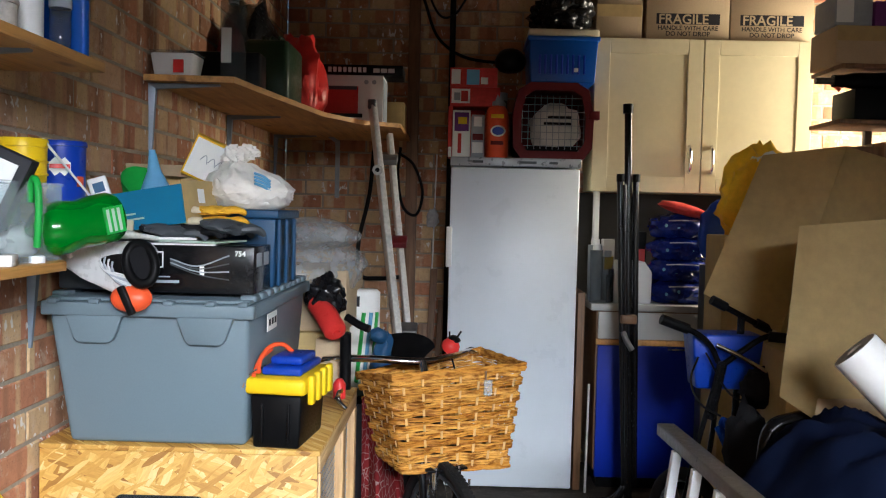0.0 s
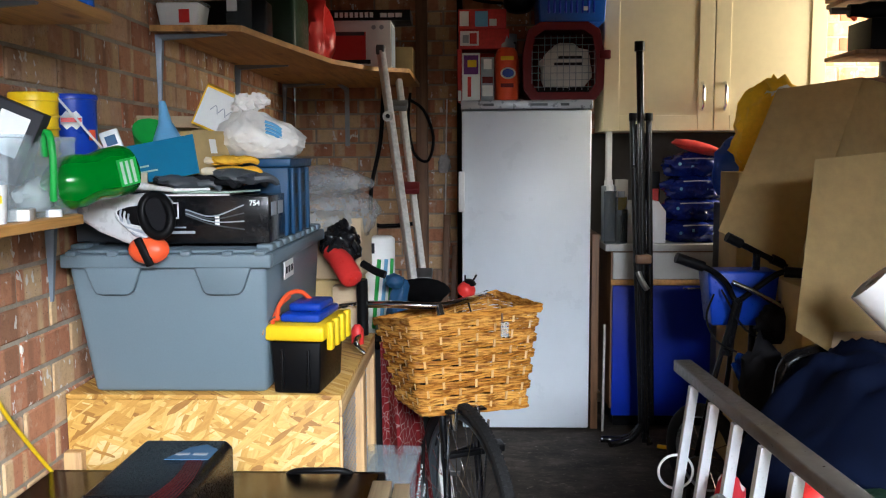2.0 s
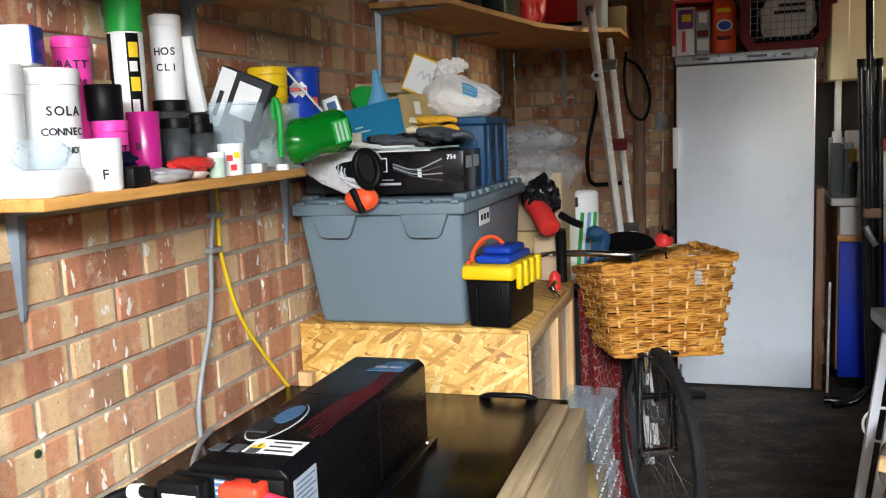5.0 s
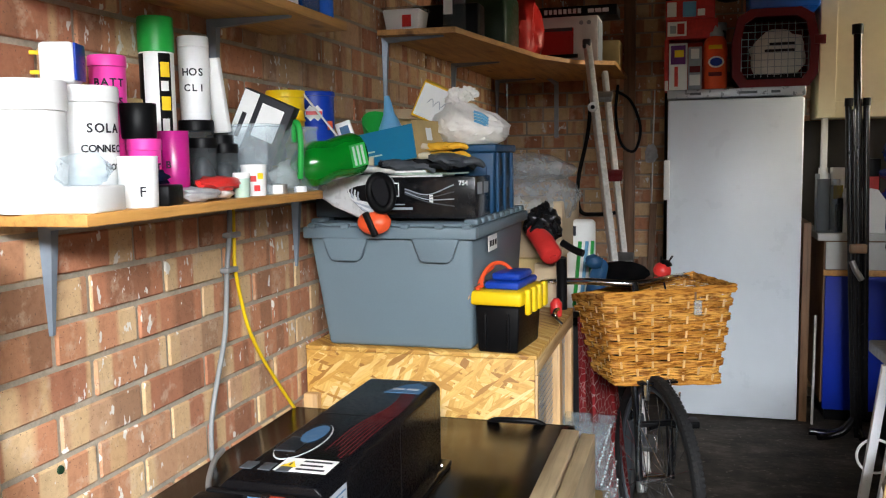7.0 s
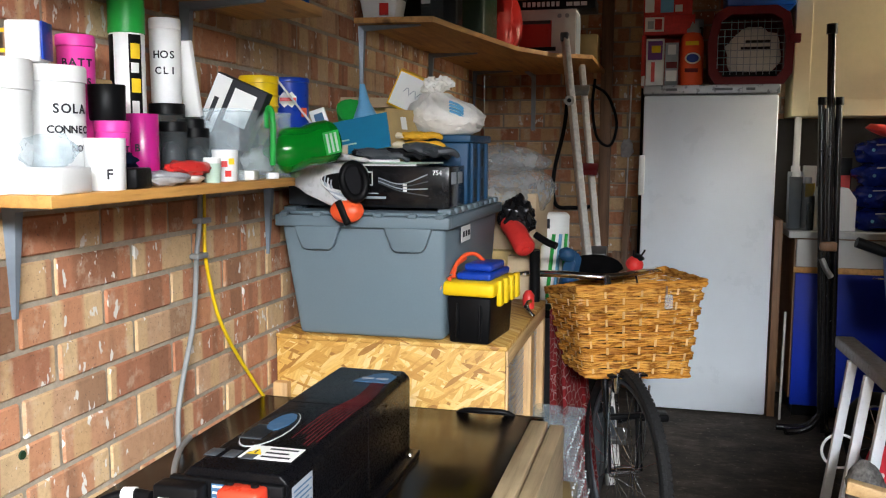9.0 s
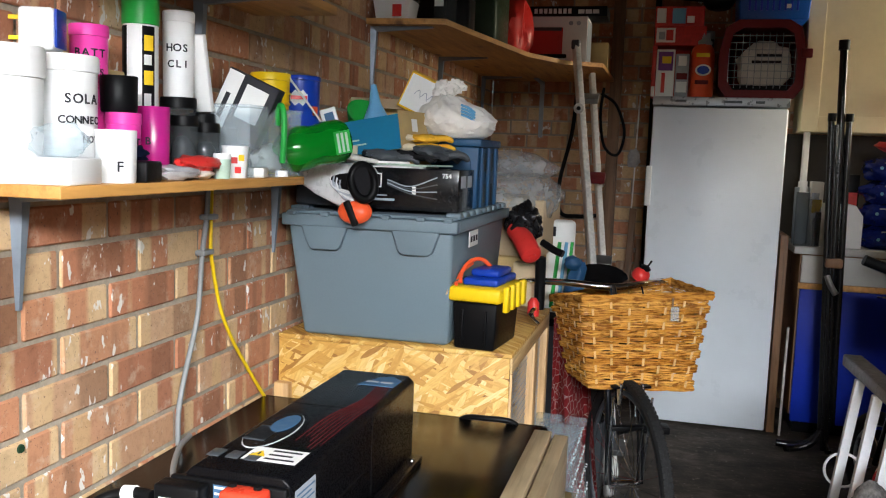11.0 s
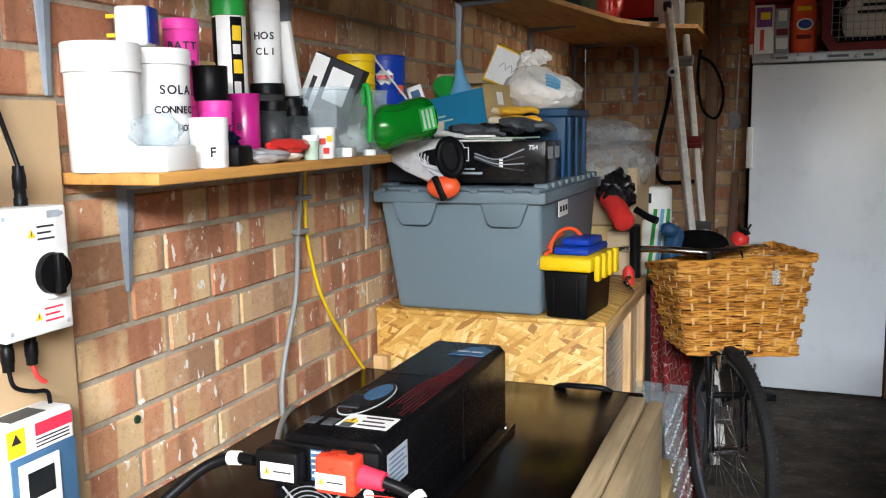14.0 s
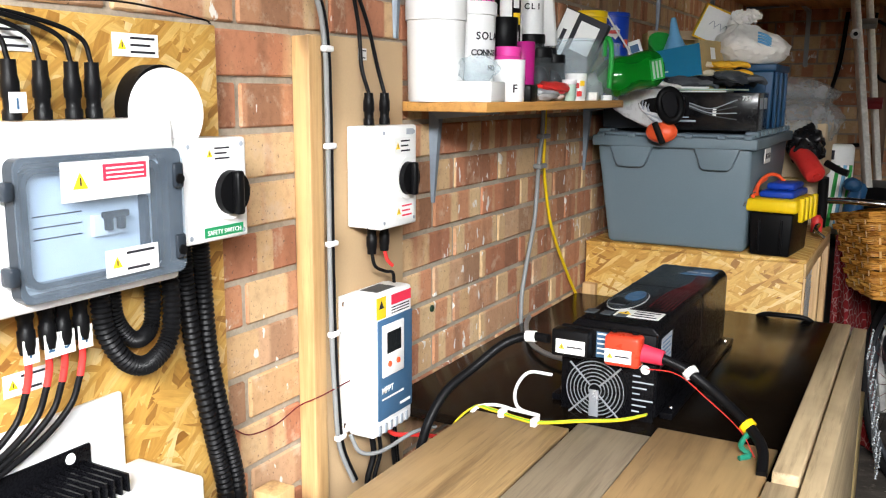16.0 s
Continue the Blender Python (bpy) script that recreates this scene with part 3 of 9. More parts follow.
# ---- the hutch with the crate and the toolbox on it ----
def build_hutch():
    h = thing("rabbit_hutch", pose(0.012, 2.16, 0), "wooden hutch with strand board front and top, wire mesh side", "hutch")
    W, D, H = 0.622, 0.70, 0.79
    bm = B(); box(bm, 0, W, 0.0, D, H - 0.012, H, 0.0015); part("top_panel", bm, M_osb, h, "strand board top")
    bm = B(); box(bm, 0, W - 0.006, 0.004, 0.016, 0.05, H - 0.013, 0.001); part("front_panel", bm, M_osb, h, "strand board front")
    bm = B(); box(bm, 0, 0.012, 0.018, D, 0.05, H - 0.013); part("side_panel", bm, M_osb, h)
    bm = B(); box(bm, 0.013, W - 0.046, D - 0.012, D, 0.05, H - 0.013); part("back_panel", bm, M_osb, h)
    for y, w in ((0.018, 0.012), (0.40, 0.05), (D - 0.046, 0.044)):
        bm = B(); box(bm, W - 0.045, W, y, y + w, 0.0, H - 0.055, 0.002); part("post", bm, M_pine_z, h)
    for z in (0.05, H - 0.054):
        bm = B(); box(bm, W - 0.045, W - 0.001, 0.018, D, z, z + 0.04, 0.002); part("rail", bm, M_pine, h)
    bm = B()
    for i in range(34):
        y = 0.035 + i * 0.0185
        tube(bm, [(W - 0.022, y, 0.09), (W - 0.022, y, H - 0.055)], 0.0007, 4)
    for i in range(36):
        z = 0.10 + i * 0.0185
        tube(bm, [(W - 0.021, 0.03, z), (W - 0.021, D - 0.045, z)], 0.0007, 4)
    part("wire_mesh", bm, M_steel, h, "galvanised wire mesh")
    bm = B(); box(bm, 0.02, W - 0.05, 0.02, D - 0.02, 0.05, 0.065); part("floor_panel", bm, M_osb, h)
    return h


build_hutch()


def build_crate():
    c = thing("storage_crate", pose(0, 0, 0.792), "large grey plastic storage crate with folded hinged lid", "crate")
    bm = B()
    frustum_box(bm, (0.075, 0.467, 2.175, 2.76), (0.044, 0.480, 2.135, 2.80), 0.0, 0.292, 0.012)
    part("body", bm, M_grey_tub, c)
    bm = B()
    # rim band with its turned-down lip
    for x0, x1, y0, y1 in ((0.034, 0.494, 2.118, 2.150), (0.034, 0.494, 2.788, 2.815), (0.034, 0.060, 2.150, 2.788), (0.468, 0.494, 2.150, 2.788)):
        box(bm, x0, x1, y0, y1, 0.288, 0.318, 0.004)
    part("rim", bm, M_grey_tub, c)
    for x in (0.085, 0.325):
        bm = B()
        prism(bm, [(x, 0.292), (x + 0.125, 0.292), (x + 0.105, 0.238), (x + 0.095, 0.230), (x + 0.03, 0.230), (x + 0.02, 0.238)], 0.018, m=Matrix.Translation((0, 2.121, 0)), bev=0.003)
        part("hand_grip", bm, M_grey_tub, c)
    for side in (0, 1):
        bm = B()
        x0, x1 = ((0.045, 0.262), (0.266, 0.483))[side]
        box(bm, x0, x1, 2.132, 2.805, 0.3185, 0.327, 0.003)
        for i in range(9):
            y = 2.16 + i * 0.072
            xe = 0.483 if side else 0.045
            box(bm, xe - 0.03 if side else xe - 0.006, xe + 0.006 if side else xe + 0.03, y, y + 0.042, 0.320, 0.336, 0.004)
        part("lid_flap", bm, M_grey_tub, c)
    # ribs across the front lip
    for x in (0.06, 0.15, 0.235, 0.31, 0.40, 0.47):
        bm = B(); box(bm, x - 0.011, x + 0.011, 2.113, 2.14, 0.314, 0.325, 0.003)
        part("lip_rib", bm, M_grey_tub, c)
    bm = B(); box(bm, 0.4935, 0.4955, 2.25, 2.35, 0.245, 0.285)
    lab = part("sticker", bm, M_paper, c, "torn white paper sticker")
    bm = B()
    for i in range(3):
        box(bm, 0.4955, 0.4960, 2.262 + i * 0.03, 2.282 + i * 0.03, 0.257, 0.272)
    part("writing_bar", bm, M_ink, lab)
    return c


build_crate()


def build_toolbox():
    t = thing("toolbox", pose(0.535, 2.165, 0.792, 0, 0, -6), "black toolbox with yellow lid and blue top tray", "toolbox")
    bm = B(); frustum_box(bm, (-0.052, 0.052, 0.0, 0.19), (-0.058, 0.058, -0.004, 0.196), 0.0, 0.118, 0.006); part("body", bm, M_black, t)
    for x in (-0.03, 0.03):
        bm = B(); box(bm, x - 0.003, x + 0.003, -0.010, 0.0, 0.01, 0.10, 0.002); part("rib", bm, M_black, t)
    bm = B(); box(bm, -0.068, 0.068, -0.014, 0.206, 0.120, 0.156, 0.008); part("lid", bm, M_yellow, t, "yellow lid")
    for y in (0.02, 0.07, 0.12, 0.17):
        bm = B(); box(bm, 0.064, 0.078, y, y + 0.026, 0.095, 0.160, 0.004); part("latch", bm, M_yellow, t, "yellow latch")
    bm = B(); box(bm, -0.042, 0.050, 0.02, 0.19, 0.157, 0.176, 0.006); part("organiser", bm, M_blue, t, "clear blue organiser tray")
    bm = B(); box(bm, -0.03, 0.045, 0.045, 0.16, 0.177, 0.196, 0.007); part("tray_handle", bm, M_blue, t)
    bm = B(); tube(bm, [(-0.045, 0.01, 0.165), (-0.05, 0.04, 0.19), (-0.04, 0.08, 0.212), (-0.02, 0.11, 0.213), (0.0, 0.13, 0.19)], 0.0055, 8, 5); part("pliers_grip", bm, M_orange, t, "orange tool grip")
    bm = B(); tube(bm, [(-0.052, 0.0, 0.16), (-0.055, 0.05, 0.186), (-0.045, 0.1, 0.203)], 0.005, 8, 5); part("pliers_grip", bm, M_orange, t, "orange tool grip")
    bm = B()
    lathe(bm, [(0, 0), (0.009, 0), (0.009, 0.006), (0, 0.006)], (-0.075, -0.01, 0.142), 10, pose(0, 0, 0, 90))
    tube(bm, [(-0.075, -0.012, 0.145), (-0.06, 0.0, 0.163), (-0.035, 0.03, 0.176)], 0.0035, 6, 4)
    part("jack_plug", bm, M_chrome, t, "chrome jack plugs")
    return t


build_toolbox()


# ---- bench with the inverter ----
def build_bench():
    b = thing("bench", pose(0, 0, 0), "low plywood battery bench with black tray top", "bench")
    bm = B(); box(bm, 0.772, 0.803, 0.60, 1.932, 0.0, 0.676, 0.002); part("side_panel", bm, M_ply, b, "rough plywood side")
    bm = B(); box(bm, 0.729, 0.768, 0.955, 1.930, 0.60, 0.683, 0.003); part("lip_rail", bm, M_ply, b, "rough sawn pine lip")
    bm = B(); box(bm, 0.722, 0.768, 0.60, 0.952, 0.60, 0.668, 0.003); part("lip_rail", bm, M_ply, b, "rough sawn pine lip")
    bm = B(); box(bm, 0.02, 0.727, 1.00, 2.06, 0.630, 0.648, 0.001); part("tray_top", bm, M_tray, b, "dark brown film-faced ply")
    bm = B(); box(bm, 0.02, 0.74, 2.062, 2.078, 0.0, 0.645); part("end_panel", bm, M_tray, b)
    for x in (0.03, 0.67):
        for y in (0.62, 1.90):
            bm = B(); box(bm, x, x + 0.045, y, y + 0.045, 0.0, 0.628, 0.002); part("leg", bm, M_pine_z, b)
    for (x0, x1, y1, z), mt in (((0.205, 0.390, 1.020, 0.660), M_board), ((0.393, 0.520, 1.062, 0.657), M_board_grey), ((0.523, 0.719, 1.098, 0.661), M_board)):
        bm = B(); box(bm, x0, x1, 0.45, y1, z - 0.008, z, 0.0015)
        part("plank", bm, mt, b, "grey weathered plank" if mt is M_board_grey else "varnished pine plank")
    return b


build_bench()


def warning_label(parent, w, h, m, rows=3, tri=True, red=False):
    """A white sticker with a yellow triangle and bars of writing; it lies in x-z and faces -y before m."""
    bm = B(); box(bm, -w / 2, w / 2, -0.0006, 0.0, -h / 2, h / 2)
    s = part("warning_label", bm, M_paper, parent, "white warning sticker", m)
    if tri:
        k = min(w, h) * 0.38
        bm = B(); prism(bm, [(-w * 0.3 - k * 0.6, -k * 0.5), (-w * 0.3 + k * 0.6, -k * 0.5), (-w * 0.3, k * 0.6)], 0.0004, m=Matrix.Translation((0, -0.0011, 0)))
        part("triangle", bm, M_label_yel, s)
        bm = B(); box(bm, -w * 0.3 - k * 0.06, -w * 0.3 + k * 0.06, -0.0016, -0.0012, -k * 0.3, k * 0.25)
        part("triangle_bolt", bm, M_ink, s)
    for i in range(rows):
        z = h * (0.3 - 0.6 * i / max(1, rows - 1)) if rows > 1 else 0
        bm = B(); box(bm, -w * 0.12 if tri else -w * 0.4, w * (0.42 - 0.1 * (i % 2)), -0.0011, -0.0007, z - h * 0.05, z + h * 0.05)
        part("writing_bar", bm, M_label_red if red else M_ink, s)
    return s


def build_inverter():
    v = thing("inverter", pose(0.414, 1.150, 0.650), "long black power inverter with fan grille and red terminal cover", "inverter")
    bm = B()
    L, W, H = 0.60, 0.091, 0.172
    sec = [(-W, 0.004), (W, 0.004), (W, H - 0.012), (W - 0.012, H), (-W + 0.03, H + 0.0), (-W, H - 0.03)]
    prism(bm, sec, L, bev=0.004)
    part("casing", bm, M_black_metal, v)
    bm = B(); prism(bm, [(-W - 0.0005, 0.02), (W + 0.0008, 0.02), (W + 0.0008, H - 0.0115), (W - 0.0115, H + 0.0008), (-W + 0.03, H + 0.0008), (-W - 0.0005, H - 0.03)], 0.004, m=Matrix.Translation((0, 0.34, 0)))
    part("seam", bm, M_black, v)
    for sx in (-1, 1):
        bm = B(); box(bm, sx * (W + 0.001), sx * (W + 0.024), 0.02, L - 0.01, 0.0, 0.012, 0.001) if sx > 0 else box(bm, -W - 0.024, -W - 0.001, 0.02, L - 0.01, 0.0, 0.012, 0.001)
        part("foot_rail", bm, M_black_metal, v)
        for y in (0.05, 0.55):
            bm = B(); lathe(bm, [(0, 0.003), (0.004, 0.003), (0.005, 0)], (sx * (W + 0.014), y, 0.0125), 8); part("screw", bm, M_chrome, v)
    # side slot
    bm = B(); box(bm, W + 0.0002, W + 0.002, 0.06, 0.30, 0.075, 0.078); part("side_groove", bm, M_black, v)
    # badge ellipses and stripes on the top
    def oval(c, rx, ry, z, mt, name, h=0.0012, seg=36, par=v):
        bm = B()
        r = bmesh.ops.create_circle(bm, cap_ends=True, segments=seg, radius=1)
        e = bmesh.ops.extrude_face_region(bm, geom=bm.faces[:])
        for q in e["geom"]:
            if isinstance(q, bmesh.types.BMVert):
                q.co.z += 1
        for q in bm.verts:
            q.co = Vector((c[0] + q.co.x * rx, c[1] + q.co.y * ry, z + q.co.z * h))
        return part(name, bm, mt, par)
    oval((-0.022, 0.185), 0.0345, 0.0905, H, M_silver, "display_panel")
    oval((-0.022, 0.185), 0.033, 0.088, H + 0.0013, M_black_gloss, "display_panel")
    oval((-0.016, 0.215), 0.018, 0.045, H + 0.0027, M_label_blue, "display_panel")
    for i in range(8):
        bm = B(); box(bm, -0.048, -0.012, 0.125 + i * 0.008, 0.1385 + i * 0.008, H + 0.0026, H + 0.0036); part("vent_slot", bm, M_grey_dark, v)
    for i in range(7):
        pts = [(0.03 + i * 0.0075, 0.15 + 0.03 * math.sin(i), H + 0.0006), (0.035 + i * 0.0075 - 0.004, 0.28, H + 0.0006), (0.05 + i * 0.005, 0.40, H + 0.0006), (0.045 + i * 0.004, 0.50, H + 0.0006)]
        bm = B(); tube(bm, pts, 0.0008, 4, 6); part("stripe", bm, M_maroon, v, "dark red pinstripe")
    bm = B(); prism(bm, [(0.005, 0.0), (0.078, 0.0), (0.080, 0.05), (0.055, 0.075), (0.03, 0.06)], 0.0015, m=pose(0, 0.495, H + 0.0022, -90))
    bd = part("badge", bm, M_label_blue, v, "grey blue badge")
    bm = B()
    for i in range(2):
        box(bm, 0.016 + i * 0.03, 0.040 + i * 0.03, 0.515, 0.525, H + 0.0024, H + 0.0030)
    part("logo_bar", bm, M_grey_print, v)
    for i in range(3):
        bm = B(); box(bm, -0.065 + i * 0.03, -0.045 + i * 0.03, 0.045 + 0.0, 0.075, H + 0.0002, H + 0.0022, 0.0006); part("button", bm, M_grey_dark, v)
    warning_label(v, 0.085, 0.055, pose(0.032, 0.075, H + 0.0012, -90, 0, 0), 3)
    # front end: terminal shelf, fan and connectors
    bm = B(); box(bm, -W + 0.002, W - 0.002, -0.012, 0.0, 0.105, 0.160, 0.003); part("terminal_block", bm, M_black, v)
    bm = B(); box(bm, -W - 0.004, -0.025, -0.045, -0.013, 0.108, 0.158, 0.004); cover = part("terminal_cover", bm, M_black, v, "black negative terminal cover")
    warning_label(v, 0.055, 0.026, pose(-0.058, -0.0455, 0.128), 1)
    bm = B(); box(bm, 0.006, 0.069, -0.050, -0.013, 0.106, 0.162, 0.006); part("terminal_cover", bm, M_term_red, v, "red positive terminal cover")
    warning_label(v, 0.048, 0.024, pose(0.032, -0.0506, 0.126), 1)
    for x in (0.018, 0.056):
        bm = B(); lathe(bm, [(0.006, 0), (0.006, 0.004), (0, 0.004)], (x, -0.03, 0.1645), 10); part("screw", bm, M_black, v)
    bm = B(); box(bm, -0.02, 0.003, -0.014, -0.0125, 0.108, 0.155); part("rating_plate", bm, M_label_blue, v, "pale blue rating plate")
    for i in range(5):
        bm = B(); box(bm, -0.018, 0.001, -0.0146, -0.0141, 0.114 + i * 0.009, 0.117 + i * 0.009); part("writing_bar", bm, M_paper, v)
    bm = B(); box(bm, W + 0.0006, W + 0.0012, 0.012, 0.085, 0.095, 0.150); part("rating_plate", bm, M_grey_print, v, "pale blue rating plate")
    for i in range(6):
        bm = B(); box(bm, W + 0.0013, W + 0.0017, 0.018, 0.070 + 0.01 * (i % 2), 0.10 + i * 0.008, 0.1025 + i * 0.008); part("writing_bar", bm, M_label_blue, v)
    fc = Vector((-0.018, -0.004, 0.046))
    bm = B(); box(bm, -W + 0.004, W - 0.004, -0.006, 0.0, -0.01, 0.104, 0.002); part("end_plate", bm, M_black_metal, v)
    bm = B(); lathe(bm, [(0.0, 0), (0.055, 0), (0.055, 0.003), (0.057, 0.003), (0.057, -0.001)], (fc.x, -0.007, fc.z), 32, pose(0, 0, 0, 90)); part("fan", bm, M_black, v)
    for k in range(7):
        a = 2 * math.pi * k / 7
        bm = B(); box(bm, 0.014, 0.050, -0.0015, 0.0015, -0.009, 0.009, m=Matrix.Translation((fc.x, -0.0115, fc.z)) @ pose(0, 0, 0, 0, 0, 0) @ Matrix.Rotation(a, 4, "Y")); part("fan_blade", bm, M_black, v)
    for r in (0.012, 0.019, 0.026, 0.033, 0.040, 0.047, 0.054):
        bm = B(); tube(bm, ring_pts((fc.x, -0.018, fc.z), r, "y", 32), 0.0010, 6, 0, True); part("grille_ring", bm, M_bright_alu, v, "bright wire fan guard")
    for a in (45, 135, 225, 315):
        d = Vector((math.cos(radians(a)), 0, math.sin(radians(a))))
        bm = B(); tube(bm, [Vector((fc.x, -0.0195, fc.z)) + d * 0.012, Vector((fc.x, -0.0195, fc.z)) + d * 0.068], 0.0018, 6); part("grille_spoke", bm, M_bright_alu, v)
    bm = B(); box(bm, fc.x - 0.009, fc.x + 0.009, -0.024, -0.021, -0.022, 0.048, 0.001); part("bracket", bm, M_bright_alu, v, "pale steel strip over the fan")
    for i in range(7):
        bm = B(); box(bm, 0.048, 0.062 + 0.012 * (i % 3), -0.0068, -0.0064, 0.014 + i * 0.011, 0.0165 + i * 0.011); part("writing_bar", bm, M_grey_print, v)
    bm = B(); lathe(bm, [(0.0, 0), (0.0085, 0), (0.0085, 0.0006), (0, 0.0006)], (0.07, -0.0066, 0.095), 16, pose(0, 0, 0, 90)); part("polarity_mark", bm, M_paper, v)
    return v


build_inverter()


def cable(name, pts, r, mt, label, seg=10, ridges=0.0, curve=8, category="cable"):
    bm = B(); tube(bm, pts, r, seg, curve, False, ridges)
    return solid(name, bm, mt, label, category)


# ---- fridge ----
def build_fridge():
    f = thing("fridge", pose(0.882, 4.40, 0), "tall white upright fridge with a grey top trim", "fridge")
    bm = B(); box(bm, 0.004, 0.602, 0.045, 0.485, 0.015, 1.535, 0.006); part("cabinet", bm, M_white_paint, f)
    bm = B(); box(bm, 0.0, 0.606, 0.0, 0.043, 0.012, 1.532, 0.008); d = part("door", bm, M_white_paint, f)
    bm = B(); box(bm, -0.004, 0.610, -0.004, 0.485, 1.538, 1.580, 0.004); part("top_trim", bm, M_bright_alu, f, "grey metal top trim")
    for x0, x1 in ((0.10, 0.15), (0.32, 0.40), (0.46, 0.50)):
        bm = B(); box(bm, x0, x1, -0.0052, -0.0042, 1.553, 1.565); part("badge", bm, M_grey_dark, f)
    bm = B(); box(bm, -0.016, 0.012, -0.022, -0.001, 1.06, 1.25, 0.004); part("handle", bm, M_white, f, "white edge handle")
    for x in (0.03, 0.55):
        bm = B(); box(bm, x, x + 0.03, 0.06, 0.10, 0.0, 0.014); part("foot", bm, M_black, f)
    return f


build_fridge()


# ---- kitchen units ----
def panel_door(parent, x0, x1, y, z0, z1, mt, handle_x):
    bm = B(); box(bm, x0, x1, y, y + 0.014, z0, z1, 0.002); d = part("door", bm, mt, parent, angle=20)
    e = 0.075
    for a in ((x0, x0 + e, z0, z1), (x1 - e, x1, z0, z1), (x0 + e, x1 - e, z0, z0 + e), (x0 + e, x1 - e, z1 - e, z1)):
        bm = B(); box(bm, a[0] + 0.0005, a[1] - 0.0005, y - 0.006, y - 0.0002, a[2] + 0.0005, a[3] - 0.0005, 0.002)
        part("door_frame", bm, mt, d, angle=20)
    bm = B()
    tube(bm, [(handle_x, y - 0.006, z0 + 0.10), (handle_x, y - 0.030, z0 + 0.125), (handle_x, y - 0.034, z0 + 0.165), (handle_x, y - 0.030, z0 + 0.205), (handle_x, y - 0.006, z0 + 0.23)], 0.008, 8, 5)
    part("handle", bm, M_chrome, d, "brushed bow handle")


def build_wall_cabinet():
    c = thing("wall_cabinet", pose(0, 0, 0), "cream two-door kitchen wall cabinet with bow handles", "cabinet")
    bm = B(); box(bm, 1.570, 2.632, 4.622, YB - 0.004, 1.440, 2.188, 0.002); part("body", bm, M_cream, c)
    panel_door(c, 1.570, 2.099, 4.602, 1.440, 2.188, M_cream, 2.045)
    panel_door(c, 2.103, 2.632, 4.602, 1.440, 2.188, M_cream, 2.152)
    return c


build_wall_cabinet()


def build_base_unit():
    c = thing("base_unit", pose(0, 0, 0), "kitchen base unit with cobalt blue door and pale drawer front", "cabinet")
    bm = B(); box(bm, 1.592, 2.19, 4.44, YB - 0.004, 0.10, 0.868, 0.002); part("body", bm, M_dark_wood, c)
    bm = B(); box(bm, 1.62, 2.17, 4.49, YB - 0.01, 0.0, 0.10); part("plinth", bm, M_black, c)
    bm = B(); box(bm, 1.600, 2.17, 4.42, 4.438, 0.735, 0.862, 0.002); d = part("drawer_front", bm, M_worktop, c, "pale grey drawer front")
    bm = B(); box(bm, 1.590, 2.19, 4.416, 4.438, 0.706, 0.732, 0.002); part("rail", bm, M_shelf, c, "brown timber rail")
    bm = B(); box(bm, 1.600, 2.17, 4.42, 4.438, 0.07, 0.703, 0.002); d2 = part("door", bm, M_blue_door, c, "cobalt blue door")
    bm = B(); box(bm, 1.93, 2.01, 4.408, 4.4195, 0.688, 0.696, 0.001); part("handle", bm, M_chrome, d2, "thin metal pull")
    return c


build_base_unit()
bm = B(); box(bm, 1.560, 2.24, 4.405, YB - 0.004, 0.870, 0.902, 0.003)
solid("worktop", bm, M_worktop, "pale grey laminate worktop on the blue unit", "worktop")

# added dark sheet: the shade between worktop and cabinet, put in as colour
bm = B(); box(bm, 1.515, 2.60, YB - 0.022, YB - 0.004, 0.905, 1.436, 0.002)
solid("back_board", bm, M_shade_dark, "dark sheet standing in for the shade behind the worktop", "board")

# ---- electrical boards on the left wall (x out of the wall, y along it) ----
FACE_X = Matrix(((0, -1, 0, 0), (1, 0, 0, 0), (0, 0, 1, 0), (0, 0, 0, 1)))  # lays an x-z drawing onto a wall that faces +x


def on_wall(x, y, z):
    return Matrix.Translation((x, y, z)) @ FACE_X


bm = B(); box(bm, 0.003, 0.020, -0.42, 0.586, 0.30, 1.316, 0.001)
solid("mounting_board", bm, M_osb, "strand board screwed to the brick wall behind the fuse box", "board")
bm = B(); box(bm, 0.003, 0.019, 0.808, 1.080, 0.30, 1.318, 0.001)
solid("mounting_board", bm, M_mdf, "tan fibreboard fixed to the brick wall behind the controller", "board")
bm = B(); box(bm, 0.003, 0.036, 0.772, 0.806, 0.30, 1.314, 0.002)
solid("batten", bm, M_pine_z, "pale pine batten running down the brick wall", "batten")


def rotary_switch(parent, x, y, z, r):
    bm = B(); lathe(bm, [(r * 1.25, 0), (r * 1.25, 0.004), (0, 0.004)], (x, y, z), 28, pose(0, 0, 0, 0, 90)); ring = part("switch_plate", bm, M_white, parent)
    bm = B(); lathe(bm, [(r, 0.004), (r * 0.97, 0.013), (0, 0.014)], (x, y, z), 28, pose(0, 0, 0, 0, 90)); k = part("knob", bm, M_black, parent, "black rotary knob")
    bm = B(); box(bm, x + 0.013, x + 0.024, y - r * 0.22, y + r * 0.22, z - r * 0.98, z + r * 0.98, 0.003); part("knob_grip", bm, M_black, k)


